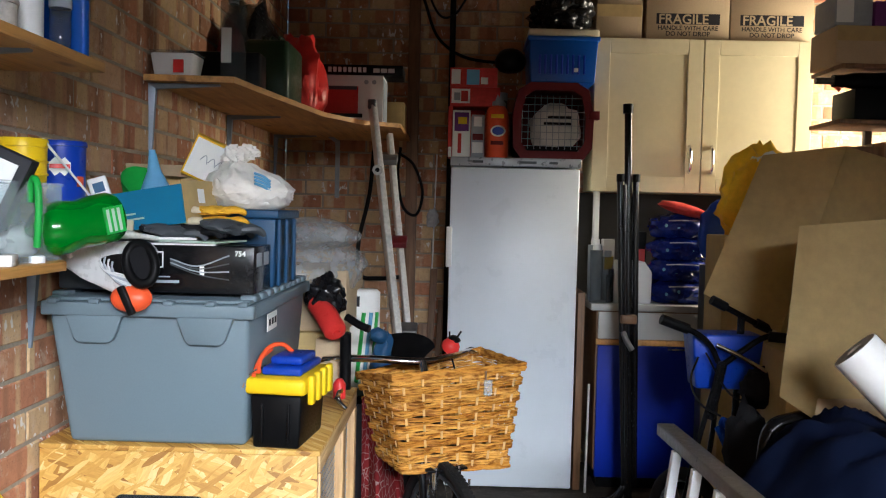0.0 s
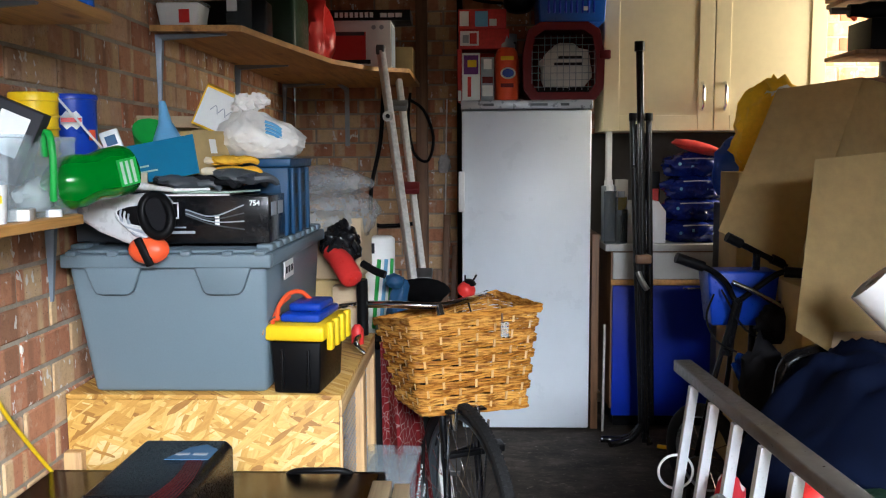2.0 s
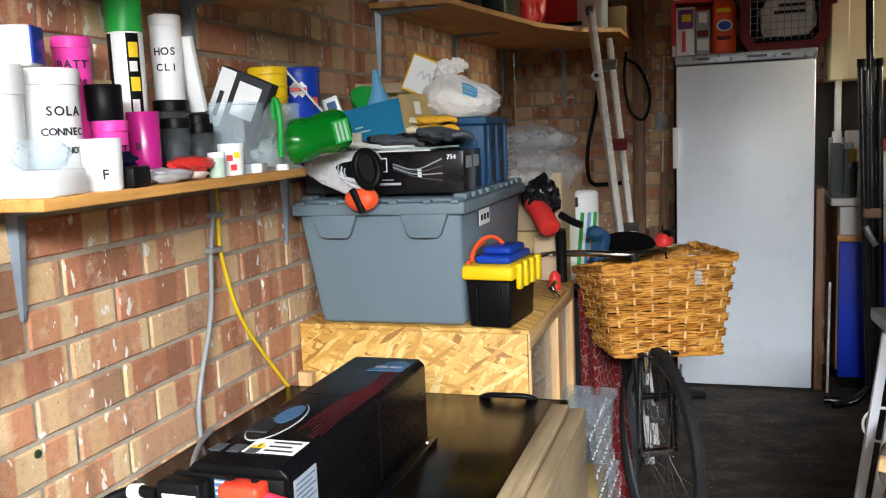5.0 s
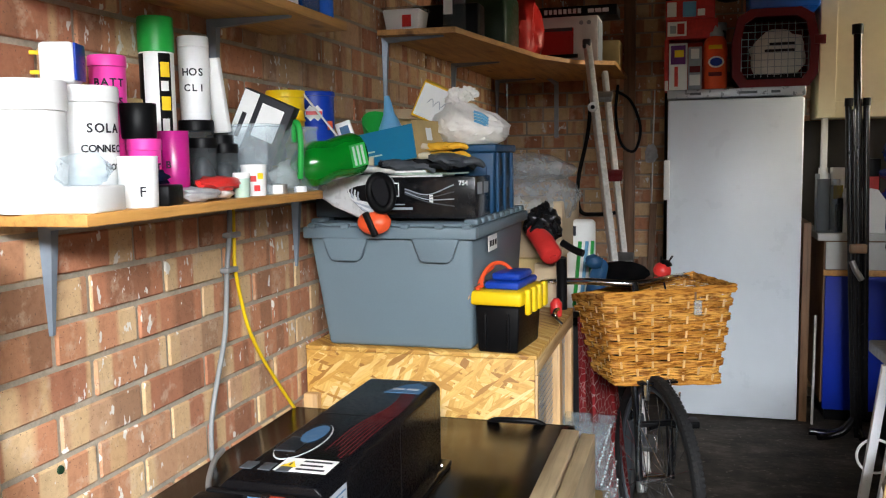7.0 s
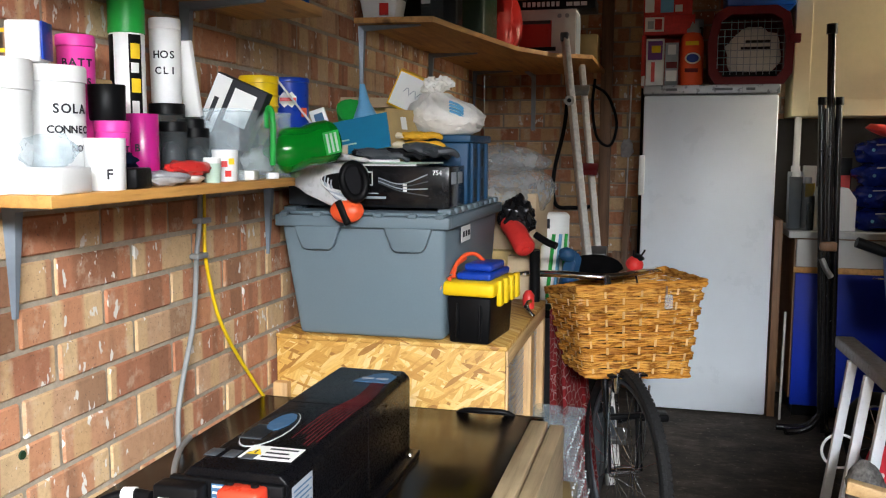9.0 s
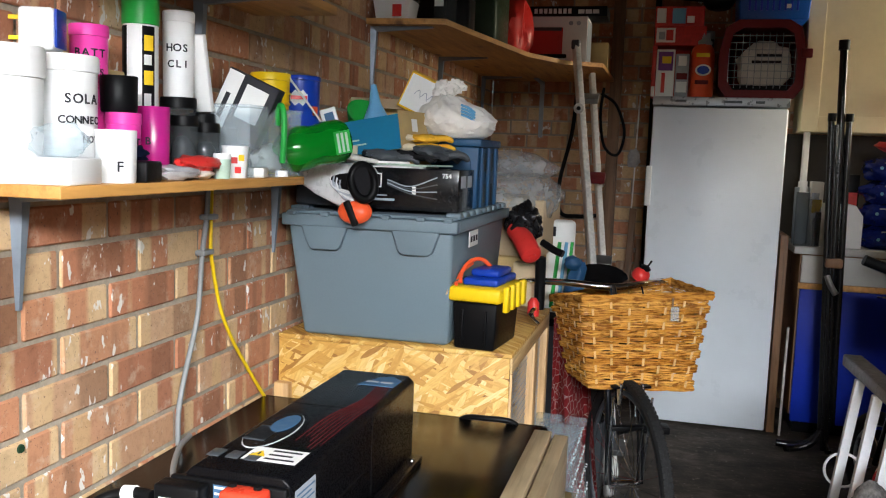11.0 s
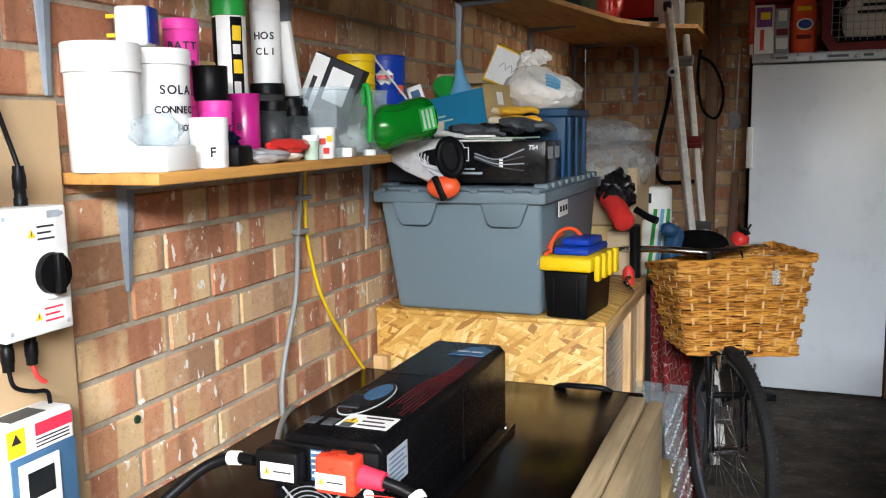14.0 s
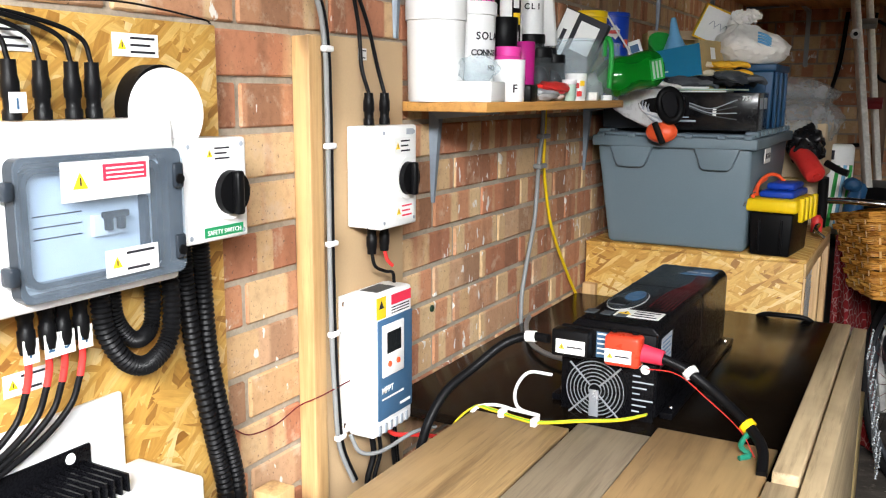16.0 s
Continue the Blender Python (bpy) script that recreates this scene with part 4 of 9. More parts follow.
def isolator(y0, y1, z0, z1, label):
    s = thing("isolator_switch", pose(0, 0, 0), label, "switch", "isolator switches on the wall")
    bm = B(); box(bm, 0.021, 0.060, y0, y1, z0, z1, 0.003); part("back_box", bm, M_white, s)
    bm = B(); box(bm, 0.0603, 0.090, y0 - 0.001, y1 + 0.001, z0 - 0.001, z1 + 0.001, 0.004); part("cover", bm, M_white, s)
    rotary_switch(s, 0.0902, y0 + (y1 - y0) * 0.68, (z0 + z1) / 2 - 0.004, 0.029)
    for dy in (0.08, 0.92):
        for dz in (0.06, 0.94):
            bm = B(); lathe(bm, [(0.0035, 0), (0.003, 0.0012), (0, 0.0012)], (0.0898, y0 + dy * (y1 - y0), z0 + dz * (z1 - z0)), 10, pose(0, 0, 0, 0, 90)); part("screw", bm, M_grey_print, s)
    return s


iso1 = isolator(0.446, 0.560, 1.038, 1.168, "white isolator switch with green safety switch strip")
warning_label(iso1, 0.05, 0.022, on_wall(0.0904, 0.506, 1.150), 3)
bm = B(); box(bm, 0.0901, 0.0909, 0.478, 0.550, 1.043, 1.056); grn = part("switch_strip", bm, M_label_grn, iso1, "green safety switch strip")
lettering("lettering", "SAFETY SWITCH", 0.0085, M_paper, iso1, Matrix.Translation((0.0913, 0.4825, 1.0460)) @ pose(0, 0, 0, 0, 0, 90))
iso2 = isolator(0.893, 1.010, 0.998, 1.171, "white isolator switch with black knob and warning stickers")
warning_label(iso2, 0.055, 0.028, on_wall(0.0904, 0.962, 1.137), 3)
warning_label(iso2, 0.060, 0.028, on_wall(0.0904, 0.966, 1.024), 3, True, True)
bm = B(); box(bm, 0.0902, 0.0908, 0.975, 0.998, 1.156, 1.166); part("rating_mark", bm, M_grey_print, iso2)


def gland(parent, x, y, z, length=0.055, down=False):
    s = -1 if down else 1
    prof = [(0.0, 0), (0.0095, 0), (0.0095, 0.010), (0.0080, 0.012), (0.0080, 0.022), (0.0095, 0.024), (0.0095, 0.040), (0.0082, 0.046), (0.0078, length), (0, length)]
    bm = B(); lathe(bm, [(r, s * q) for r, q in prof], (x, y, z), 12)
    return part("cable_connector", bm, M_black, parent, "black plug connector")


for y in (0.926, 0.976):
    gland(iso2, 0.045, y, 1.172)
for y in (0.944, 0.985):
    gland(iso2, 0.045, y - 0.012, 1.002, 0.055, True)
for i, (y, yt) in enumerate(((0.926, 0.900), (0.976, 0.908))):
    cable("solar_cable", [(0.045, y, 1.226), (0.035, y - 0.006, 1.27), (0.03, (y + yt) / 2 + 0.006, 1.34), (0.026, yt, 1.42), (0.02, yt - 0.02, 1.52)], 0.0035, M_black, "thin black solar cable clipped up the wall")
cable("link_cable", [(0.045, 0.932, 0.948), (0.05, 0.935, 0.925), (0.055, 0.96, 0.912), (0.055, 0.985, 0.905), (0.055, 0.99, 0.886)], 0.0032, M_black, "thin black link cable under the switch")
cable("link_cable", [(0.045, 0.973, 0.948), (0.05, 0.975, 0.93), (0.055, 0.985, 0.918)], 0.0034, M_red, "short red link cable under the switch")


def build_controller():
    c = thing("charge_controller", pose(0, 0, 0), "white and blue solar charge controller with small display", "controller")
    y0, y1, z0, z1 = 0.872, 1.002, 0.628, 0.886
    bm = B(); box(bm, 0.021, 0.030, y0 - 0.012, y1 + 0.004, z0 + 0.004, z1 - 0.004, 0.002); part("mount_plate", bm, M_white, c)
    bm = B(); box(bm, 0.0305, 0.086, y0, y1, z0, z1, 0.007); part("casing", bm, M_white, c)
    bm = B(); box(bm, 0.0862, 0.0886, y0 + 0.012, y1 - 0.004, z0 + 0.030, z1 - 0.046, 0.001); f = part("front_panel", bm, M_label_blue, c, "slate blue front panel")
    bm = B(); box(bm, 0.0888, 0.0925, y0 + 0.022, y0 + 0.092, z0 + 0.108, z0 + 0.202, 0.0015); bz = part("display_bezel", bm, M_white, c)
    bm = B(); box(bm, 0.0926, 0.0932, y0 + 0.034, y0 + 0.080, z0 + 0.150, z0 + 0.188); part("screen", bm, M_screen, bz, "dark display")
    for dy in (0.042, 0.070):
        bm = B(); lathe(bm, [(0.0055, 0), (0.005, 0.002), (0, 0.002)], (0.0926, y0 + dy, z0 + 0.130), 14, pose(0, 0, 0, 0, 90)); part("button", bm, M_orange, bz, "orange button")
    lettering("lettering", "MPPT", 0.016, M_paper, c, Matrix.Translation((0.0890, y0 + 0.022, z0 + 0.078)) @ pose(0, 0, 0, 0, 0, 90), 0.0003)
    for i in range(2):
        bm = B(); box(bm, 0.0888, 0.0892, y0 + 0.022 + 0.06 * i, y0 + (0.095, 0.118)[i], z0 + (0.066, 0.042)[i], z0 + (0.069, 0.047)[i]); part("writing_bar", bm, M_paper, c)
    bm = B(); box(bm, 0.0862, 0.0868, y0 + 0.010, y0 + 0.040, z1 - 0.044, z1 - 0.006); part("caution_label", bm, M_label_yel, c, "yellow caution label")
    bm = B(); prism(bm, [(-0.008, -0.004), (0.008, -0.004), (0, 0.010)], 0.0004, m=on_wall(0.0873, y0 + 0.025, z1 - 0.022)); part("caution_mark", bm, M_ink, c)
    bm = B(); box(bm, 0.0862, 0.0868, y0 + 0.058, y0 + 0.124, z1 - 0.026, z1 - 0.008); part("caution_label", bm, M_label_red, c, "red caution label")
    for i in range(3):
        bm = B(); box(bm, 0.0862, 0.0866, y0 + 0.058, y0 + 0.118, z1 - 0.032 - 0.005 * i, z1 - 0.030 - 0.005 * i); part("writing_bar", bm, M_ink, c)
    for i in range(6):
        bm = B(); box(bm, 0.078, 0.0872, y0 + 0.016 + i * 0.018, y0 + 0.025 + i * 0.018, z0 + 0.002, z0 + 0.020, 0.001); part("terminal", bm, M_grey_print, c)
    bm = B(); box(bm, 0.04, 0.075, y0 + 0.03, y0 + 0.09, z1, z1 + 0.0008); part("vent", bm, M_grey_dark, c)
    for dz in (0.02, 0.24):
        bm = B(); lathe(bm, [(0.006, 0), (0.005, 0.003), (0, 0.003)], (0.030, y0 - 0.006, z0 + dz), 10, pose(0, 0, 0, 0, 90)); part("screw", bm, M_chrome, c)
    return c


build_controller()
for i, (y, x) in enumerate(((0.915, 0.05), (0.93, 0.055), (0.975, 0.055), (0.99, 0.05))):
    cable("battery_cable", [(x, y, 0.630), (x + 0.004, y + 0.004, 0.58), (x, y + (0.02 if i > 1 else -0.01), 0.52), (x + 0.02, y + 0.02, 0.45)], 0.0055 if i != 1 else 0.004, M_black, "black battery cable below the controller")
cable("battery_cable", [(0.06, 0.945, 0.630), (0.07, 0.965, 0.605), (0.09, 1.01, 0.592), (0.12, 1.06, 0.575)], 0.0045, M_red, "red battery cable below the controller")
cable("data_cable", [(0.045, 0.86, 0.635), (0.055, 0.875, 0.60), (0.07, 0.92, 0.588), (0.09, 1.0, 0.60), (0.11, 1.05, 0.598)], 0.0038, M_pvc, "grey cable looping below the controller")

# twin cable clipped down the batten
tw = thing("clipped_cable", pose(0, 0, 0), "grey twin cable held by white clips on the batten", "cable")
line = [(0.012, 0.70, 1.50), (0.03, 0.765, 1.42), (0.040, 0.795, 1.36), (0.041, 0.808, 1.295), (0.041, 0.811, 1.22), (0.041, 0.812, 1.14), (0.041, 0.812, 0.98), (0.041, 0.814, 0.83), (0.041, 0.822, 0.70), (0.042, 0.832, 0.62), (0.05, 0.86, 0.55)]
bm = B(); tube(bm, line, 0.0042, 8, 6); part("cable", bm, M_pvc, tw, "grey cable")
bm = B(); tube(bm, [(p[0], p[1] + 0.008, p[2]) for p in line], 0.0042, 8, 6); part("cable", bm, M_black, tw, "black cable")
for y, z in ((0.812, 1.295), (0.816, 1.142), (0.817, 0.982), (0.819, 0.828), (0.833, 0.640)):
    bm = B(); box(bm, 0.036, 0.048, y - 0.012, y + 0.013, z - 0.005, z + 0.005, 0.003); part("cable_clip", bm, M_white, tw, "white cable clip")
warning_label(tw, 0.026, 0.020, on_wall(0.0195, 0.945, 1.292), 2)


def build_fuse_box():
    c = thing("fuse_box", pose(0, 0, 0), "white fuse box with smoked hinged cover and warning stickers", "fuse box")
    y0, y1, z0, z1 = 0.06, 0.436, 1.000, 1.196
    bm = B(); box(bm, 0.021, 0.088, y0, y1, z0, z1, 0.006); part("body", bm, M_white, c)
    bm = B(); box(bm, 0.0882, 0.0895, 0.215, 0.410, 1.024, 1.150); part("face_plate", bm, M_plate, c, "grey breaker plate")
    bm = B(); box(bm, 0.0897, 0.096, 0.305, 0.350, 1.070, 1.094, 0.001); br = part("breaker", bm, M_white, c, "white circuit breaker")
    for y in (0.322, 0.339):
        bm = B(); box(bm, 0.096, 0.103, y - 0.004, y + 0.004, 1.076, 1.090, 0.001); part("breaker_lever", bm, M_black, br)
    bm = B(); box(bm, 0.096, 0.1035, 0.314, 0.349, 1.0895, 1.097, 0.002); part("breaker_lever", bm, M_black, br)
    for i in range(3):
        bm = B(); box(bm, 0.0897, 0.0901, 0.235, 0.295, 1.075 + i * 0.012, 1.0765 + i * 0.012); part("writing_bar", bm, M_ink, c)
    def rounded(y0, y1, z0, z1, r, n=6):
        out = []
        for cy, cz, a0 in ((y1 - r, z1 - r, 0), (y0 + r, z1 - r, 90), (y0 + r, z0 + r, 180), (y1 - r, z0 + r, 270)):
            out += [(cy + r * math.cos(radians(a0 + 90 * k / n)), cz + r * math.sin(radians(a0 + 90 * k / n))) for k in range(n + 1)]
        return out
    def frame_ring(name, outer, inner, x0, x1, mt, parent):
        bm = B()
        rings = [[bm.verts.new((x, y, z)) for y, z in loop] for loop, x in ((outer, x0), (outer, x1), (inner, x1), (inner, x0))]
        n = len(outer)
        for a, b in zip(rings, rings[1:] + rings[:1]):
            for i in range(n):
                bm.faces.new((a[i], a[(i + 1) % n], b[(i + 1) % n], b[i]))
        return part(name, bm, mt, parent)
    bm = B(); prism(bm, rounded(0.205, 0.428, 1.014, 1.162, 0.012), 0.003, m=on_wall(0.1075, 0, 0)); cov = part("cover", bm, M_clear_dim, c, "smoked clear cover")
    frame_ring("cover_edge", rounded(0.205, 0.428, 1.014, 1.162, 0.012), rounded(0.211, 0.406, 1.020, 1.156, 0.014), 0.0900, 0.1042, M_smoked_frame, cov)
    frame_ring("cover_step", rounded(0.217, 0.400, 1.026, 1.150, 0.016), rounded(0.223, 0.392, 1.032, 1.145, 0.014), 0.0900, 0.1000, M_smoked_frame, cov)
    bm = B(); box(bm, 0.0900, 0.1010, 0.372, 0.380, 1.050, 1.110, 0.002); part("inner_bar", bm, M_smoked_frame, cov)
    for z in (1.045, 1.130):
        bm = B(); box(bm, 0.1078, 0.113, 0.409, 0.425, z - 0.015, z + 0.015, 0.003); part("cover_latch", bm, M_smoked_frame, cov, "dark latch")
        bm = B(); lathe(bm, [(0.0065, 0), (0.006, 0.002), (0, 0.002)], (0.1132, 0.417, z - 0.004), 14, pose(0, 0, 0, 0, 90)); part("latch_screw", bm, M_black, cov)
        bm = B(); box(bm, 0.092, 0.110, 0.192, 0.204, z - 0.010, z + 0.010, 0.003); part("hinge", bm, M_smoked_frame, cov)
    s = warning_label(c, 0.118, 0.042, on_wall(0.1081, 0.316, 1.134), 0)
    bm = B(); box(bm, 0.1090, 0.1094, 0.310, 0.370, 1.132, 1.150); part("caution_label", bm, M_label_red, c, "red caution strip")
    for i in range(3):
        bm = B(); box(bm, 0.1095, 0.1098, 0.314, 0.366, 1.1345 + i * 0.005, 1.1365 + i * 0.005); part("writing_bar", bm, M_paper, c)
    warning_label(c, 0.075, 0.030, on_wall(0.1081, 0.345, 1.040), 2)
    return c


fuse = build_fuse_box()
for i, y in enumerate((0.246, 0.283, 0.322, 0.349)):
    gland(fuse, 0.055, y, 1.197, 0.062)
    cable("solar_cable", [(0.055, y, 1.258), (0.05, y - 0.008, 1.285), (0.04, y - 0.05, 1.302), (0.032, y - 0.13, 1.312), (0.03, y - 0.30, 1.318)], 0.0028, M_black, "thin black solar cable arching over the fuse box")
bm = B(); box(bm, 0.066, 0.0666, 0.236, 0.256, 1.205, 1.226); tagg = part("number_tag", bm, M_paper, fuse, "white number tag")
lettering("lettering", "1", 0.016, M_label_blue, fuse, Matrix.Translation((0.0672, 0.241, 1.209)) @ pose(0, 0, 0, 0, 0, 90), 0.0003)
for i, y in enumerate((0.242, 0.268, 0.288, 0.312)):
    gland(fuse, 0.055, y, 0.998, 0.05, True)
    bm = B(); box(bm, 0.0605, 0.0612, y - 0.009, y + 0.010, 0.938, 0.965); part("number_tag", bm, M_paper, fuse, "white number tag")
    lettering("lettering", "1234"[i], 0.018, M_label_blue, fuse, Matrix.Translation((0.0618, y - 0.0055, 0.945)) @ pose(0, 0, 0, 0, 0, 90), 0.0003)
    cable("panel_cable", [(0.055, y, 0.948), (0.054, y, 0.925), (0.053, y - 0.004, 0.905)], 0.0042, M_red, "red sleeved cable below the fuse box")
    cable("panel_cable", [(0.053, y - 0.004, 0.905), (0.05, y - 0.02, 0.870), (0.045, y - 0.07, 0.835), (0.04, y - 0.16, 0.805), (0.035, y - 0.30, 0.79)], 0.0038, M_black, "black cable sweeping below the fuse box")
warning_label(fuse, 0.058, 0.026, on_wall(0.0208, 0.262, 0.906), 2)
warning_label(fuse, 0.072, 0.028, on_wall(0.0208, 0.445, 1.283), 3)
warning_label(fuse, 0.06, 0.028, on_wall(0.0208, 0.270, 1.283), 3)

disc = thing("wall_disc", pose(0, 0, 0), "round white plastic cover over a black ring", "cover")
bm = B(); lathe(bm, [(0.0, 0.0), (0.053, 0.0), (0.055, 0.003), (0.053, 0.008), (0.0, 0.009)], (0.060, 0.450, 1.201), 40, pose(0, 0, 0, 0, 90) @ pose(0, 0, 0, 6, 0, 0)); part("plate", bm, M_white, disc)
bm = B(); lathe(bm, [(0.0, 0.0), (0.053, 0.0), (0.053, 0.026), (0.048, 0.029), (0.02, 0.029), (0.02, 0.039), (0.0, 0.039)], (0.022, 0.459, 1.207), 36, pose(0, 0, 0, 0, 90)); part("ring", bm, M_black, disc, "black backing ring")


def conduit(pts, r, n, label):
    """Corrugated hose: fine rings along the line."""
    p = smooth_line(pts, n)
    bm = B(); tube(bm, p, r, 12, 0, False, 0.10)
    return solid("conduit", bm, M_black, label, "conduit", "black corrugated conduits")


conduit([(0.055, 0.472, 1.041), (0.055, 0.476, 0.98), (0.05, 0.492, 0.88), (0.048, 0.520, 0.76), (0.045, 0.545, 0.66), (0.045, 0.56, 0.50)], 0.0115, 26, "black corrugated conduit hanging from the isolator switch")
conduit([(0.055, 0.505, 1.041), (0.055, 0.508, 0.97), (0.05, 0.520, 0.87), (0.048, 0.545, 0.76), (0.045, 0.57, 0.66), (0.045, 0.58, 0.50)], 0.0115, 26, "black corrugated conduit hanging from the isolator switch")
conduit([(0.06, 0.336, 0.998), (0.062, 0.340, 0.950), (0.065, 0.365, 0.908), (0.065, 0.400, 0.896), (0.062, 0.436, 0.918), (0.058, 0.448, 0.970), (0.05, 0.448, 1.03)], 0.0115, 16, "black corrugated conduit looping under the fuse box")
conduit([(0.05, 0.362, 0.998), (0.05, 0.365, 0.960), (0.052, 0.382, 0.932), (0.052, 0.402, 0.926), (0.05, 0.420, 0.94), (0.048, 0.426, 0.98), (0.04, 0.428, 1.02)], 0.0100, 16, "black corrugated conduit looping under the fuse box")


def build_lower_unit():
    c = thing("power_unit", pose(0, 0, 0), "white power unit with black finned heatsink", "power unit")
    bm = B(); box(bm, 0.021, 0.030, 0.02, 0.386, 0.50, 0.858, 0.003); part("back_plate", bm, M_white, c)
    bm = B(); box(bm, 0.031, 0.145, 0.20, 0.405, 0.50, 0.765, 0.006); part("casing", bm, M_white, c)
    bm = B(); box(bm, 0.031, 0.036, 0.16, 0.330, 0.772, 0.812, 0.002); part("heatsink_plate", bm, M_black_metal, c, "black heatsink plate")
    for i in range(14):
        bm = B(); box(bm, 0.037, 0.105, 0.185 + i * 0.0105, 0.188 + i * 0.0105, 0.768, 0.790, 0.0); part("heatsink_fin", bm, M_black_metal, c, "black cooling fin")
    for y in (0.185, 0.300):
        bm = B(); lathe(bm, [(0.007, 0), (0.0065, 0.001), (0, 0.001)], (0.0362, y, 0.802), 14, pose(0, 0, 0, 0, 90)); part("fixing_hole", bm, M_paper, c)
    return c


build_lower_unit()
cable("stray_wire", [(0.024, 0.59, 0.735), (0.02, 0.63, 0.712), (0.02, 0.69, 0.708), (0.024, 0.745, 0.722), (0.040, 0.785, 0.73), (0.045, 0.86, 0.735)], 0.0012, M_maroon, "thin brown wire across the bricks", 5)
cable("stray_wire", [(0.025, 0.10, 1.322), (0.028, 0.30, 1.325), (0.03, 0.42, 1.332), (0.028, 0.55, 1.322), (0.022, 0.575, 1.318)], 0.0014, M_black, "thin black wire along the top of the board", 5)

# conduit and earth cable down the bricks
pipe = thing("wall_conduit", pose(0, 0, 0), "grey plastic conduit clipped to the brick wall", "conduit")
bm = B(); tube(bm, [(0.013, 1.790, 1.19), (0.013, 1.785, 1.12), (0.013, 1.768, 1.045), (0.013, 1.758, 0.96), (0.014, 1.742, 0.89), (0.015, 1.690, 0.775), (0.016, 1.668, 0.70), (0.018, 1.672, 0.60), (0.03, 1.69, 0.50)], 0.0056, 12, 8); part("pipe", bm, M_pvc, pipe)
for z, y in ((1.118, 1.785), (1.042, 1.768)):
    bm = B(); box(bm, 0.003, 0.026, y - 0.016, y + 0.03, z - 0.006, z + 0.006, 0.003); part("pipe_clip", bm, M_pvc, pipe)
cable("earth_cable", [(0.012, 1.808, 1.19), (0.012, 1.806, 1.10), (0.012, 1.808, 1.03), (0.013, 1.847, 0.91), (0.013, 1.90, 0.83), (0.014, 1.956, 0.765), (0.016, 2.05, 0.665), (0.03, 2.10, 0.60)], 0.0042, M_cable_yel, "yellow cable curving down the brick wall")
bm = B(); lathe(bm, [(0.008, 0), (0.007, 0.003), (0.0, 0.003)], (0.001, 1.226, 0.779), 12, pose(0, 0, 0, 0, 90)); solid("wall_plug", bm, M_dkgreen, "old dark wall plug in the bricks", "wall plug")
bm = B(); lathe(bm, [(0.010, 0), (0.009, 0.003), (0.0, 0.003)], (0.001, 1.085, 0.690), 12, pose(0, 0, 0, 0, 90)); solid("wall_plug", bm, M_black, "old dark wall plug in the bricks", "wall plug")

# inverter leads
cable("battery_lead", [(0.31, 1.118, 0.784), (0.265, 1.12, 0.782), (0.225, 1.10, 0.765), (0.185, 1.06, 0.725), (0.155, 1.01, 0.69), (0.14, 0.97, 0.64), (0.13, 0.95, 0.58)], 0.0088, M_black, "thick black battery lead")
bm = B(); tube(bm, [(0.283, 1.12, 0.784), (0.264, 1.12, 0.782)], 0.0108, 14); solid("lead_tag", bm, M_paper, "white tag wrapped round the battery lead", "tag")
bm = B(); tube(bm, [(0.484, 1.122, 0.782), (0.520, 1.122, 0.778)], [0.0165, 0.0135], 12, 0); solid("lead_boot", bm, M_label_red, "pinkish red rubber boot on the battery lead", "boot")
cable("battery_lead", [(0.518, 1.122, 0.778), (0.555, 1.13, 0.762), (0.60, 1.13, 0.735), (0.645, 1.11, 0.710), (0.685, 1.07, 0.692), (0.705, 1.03, 0.68), (0.712, 0.98, 0.662)], 0.0088, M_black, "thick black battery lead")
cable("sense_wire", [(0.49, 1.12, 0.755), (0.545, 1.125, 0.752), (0.60, 1.115, 0.720), (0.66, 1.08, 0.690), (0.695, 1.02, 0.672)], 0.0009, M_red, "thin red sense wire along the battery lead", 6)
for q, mt, lb in (((0.566, 1.13, 0.757), M_paper, "white"), ((0.672, 1.085, 0.697), M_yellow, "yellow")):
    bm = B(); tube(bm, [(q[0] - 0.004, q[1] + 0.002, q[2] + 0.003), (q[0] + 0.004, q[1] - 0.002, q[2] - 0.003)], 0.0135, 10); solid("cable_tie", bm, mt, lb + " cable tie round the battery lead", "cable tie")
bm = B(); tube(bm, [(0.676, 1.08, 0.690), (0.668, 1.05, 0.675), (0.685, 1.035, 0.668), (0.672, 1.02, 0.666)], 0.0045, 6, 4); solid("tape_end", bm, M_tape, "loose end of green tape on the battery lead", "tape")
for k, mt in ((0.0, M_earth), (0.004, M_cable_grn), (0.008, M_earth)):
    cable("earth_lead", [(0.495, 1.128 - k, 0.670), (0.46, 1.085 - k, 0.668), (0.40, 1.045 - k, 0.668), (0.344, 1.005 - k, 0.668), (0.30, 1.005 - k, 0.668), (0.245, 1.020 - k, 0.668), (0.205, 1.025 - k, 0.664), (0.180, 0.985 - k, 0.63), (0.175, 0.96 - k, 0.56)], 0.0021, mt, "yellow and green earth lead across the planks", 6)
cable("mains_lead", [(0.305, 1.15, 0.705), (0.270, 1.12, 0.712), (0.262, 1.08, 0.690), (0.285, 1.04, 0.672), (0.33, 1.03, 0.668)], 0.0032, M_white, "white mains lead looping beside the inverter")
cable("mains_lead", [(0.33, 1.03, 0.668), (0.28, 1.035, 0.668), (0.235, 1.04, 0.668), (0.208, 1.01, 0.660), (0.198, 0.975, 0.60)], 0.0032, M_white, "white mains lead across the planks")
for x, y in ((0.335, 1.000), (0.268, 1.012)):
    bm = B(); box(bm, x - 0.005, x + 0.006, y - 0.014, y + 0.008, 0.6625, 0.676, 0.002); solid("cable_tie", bm, M_white, "white cable tie round the earth lead", "cable tie")
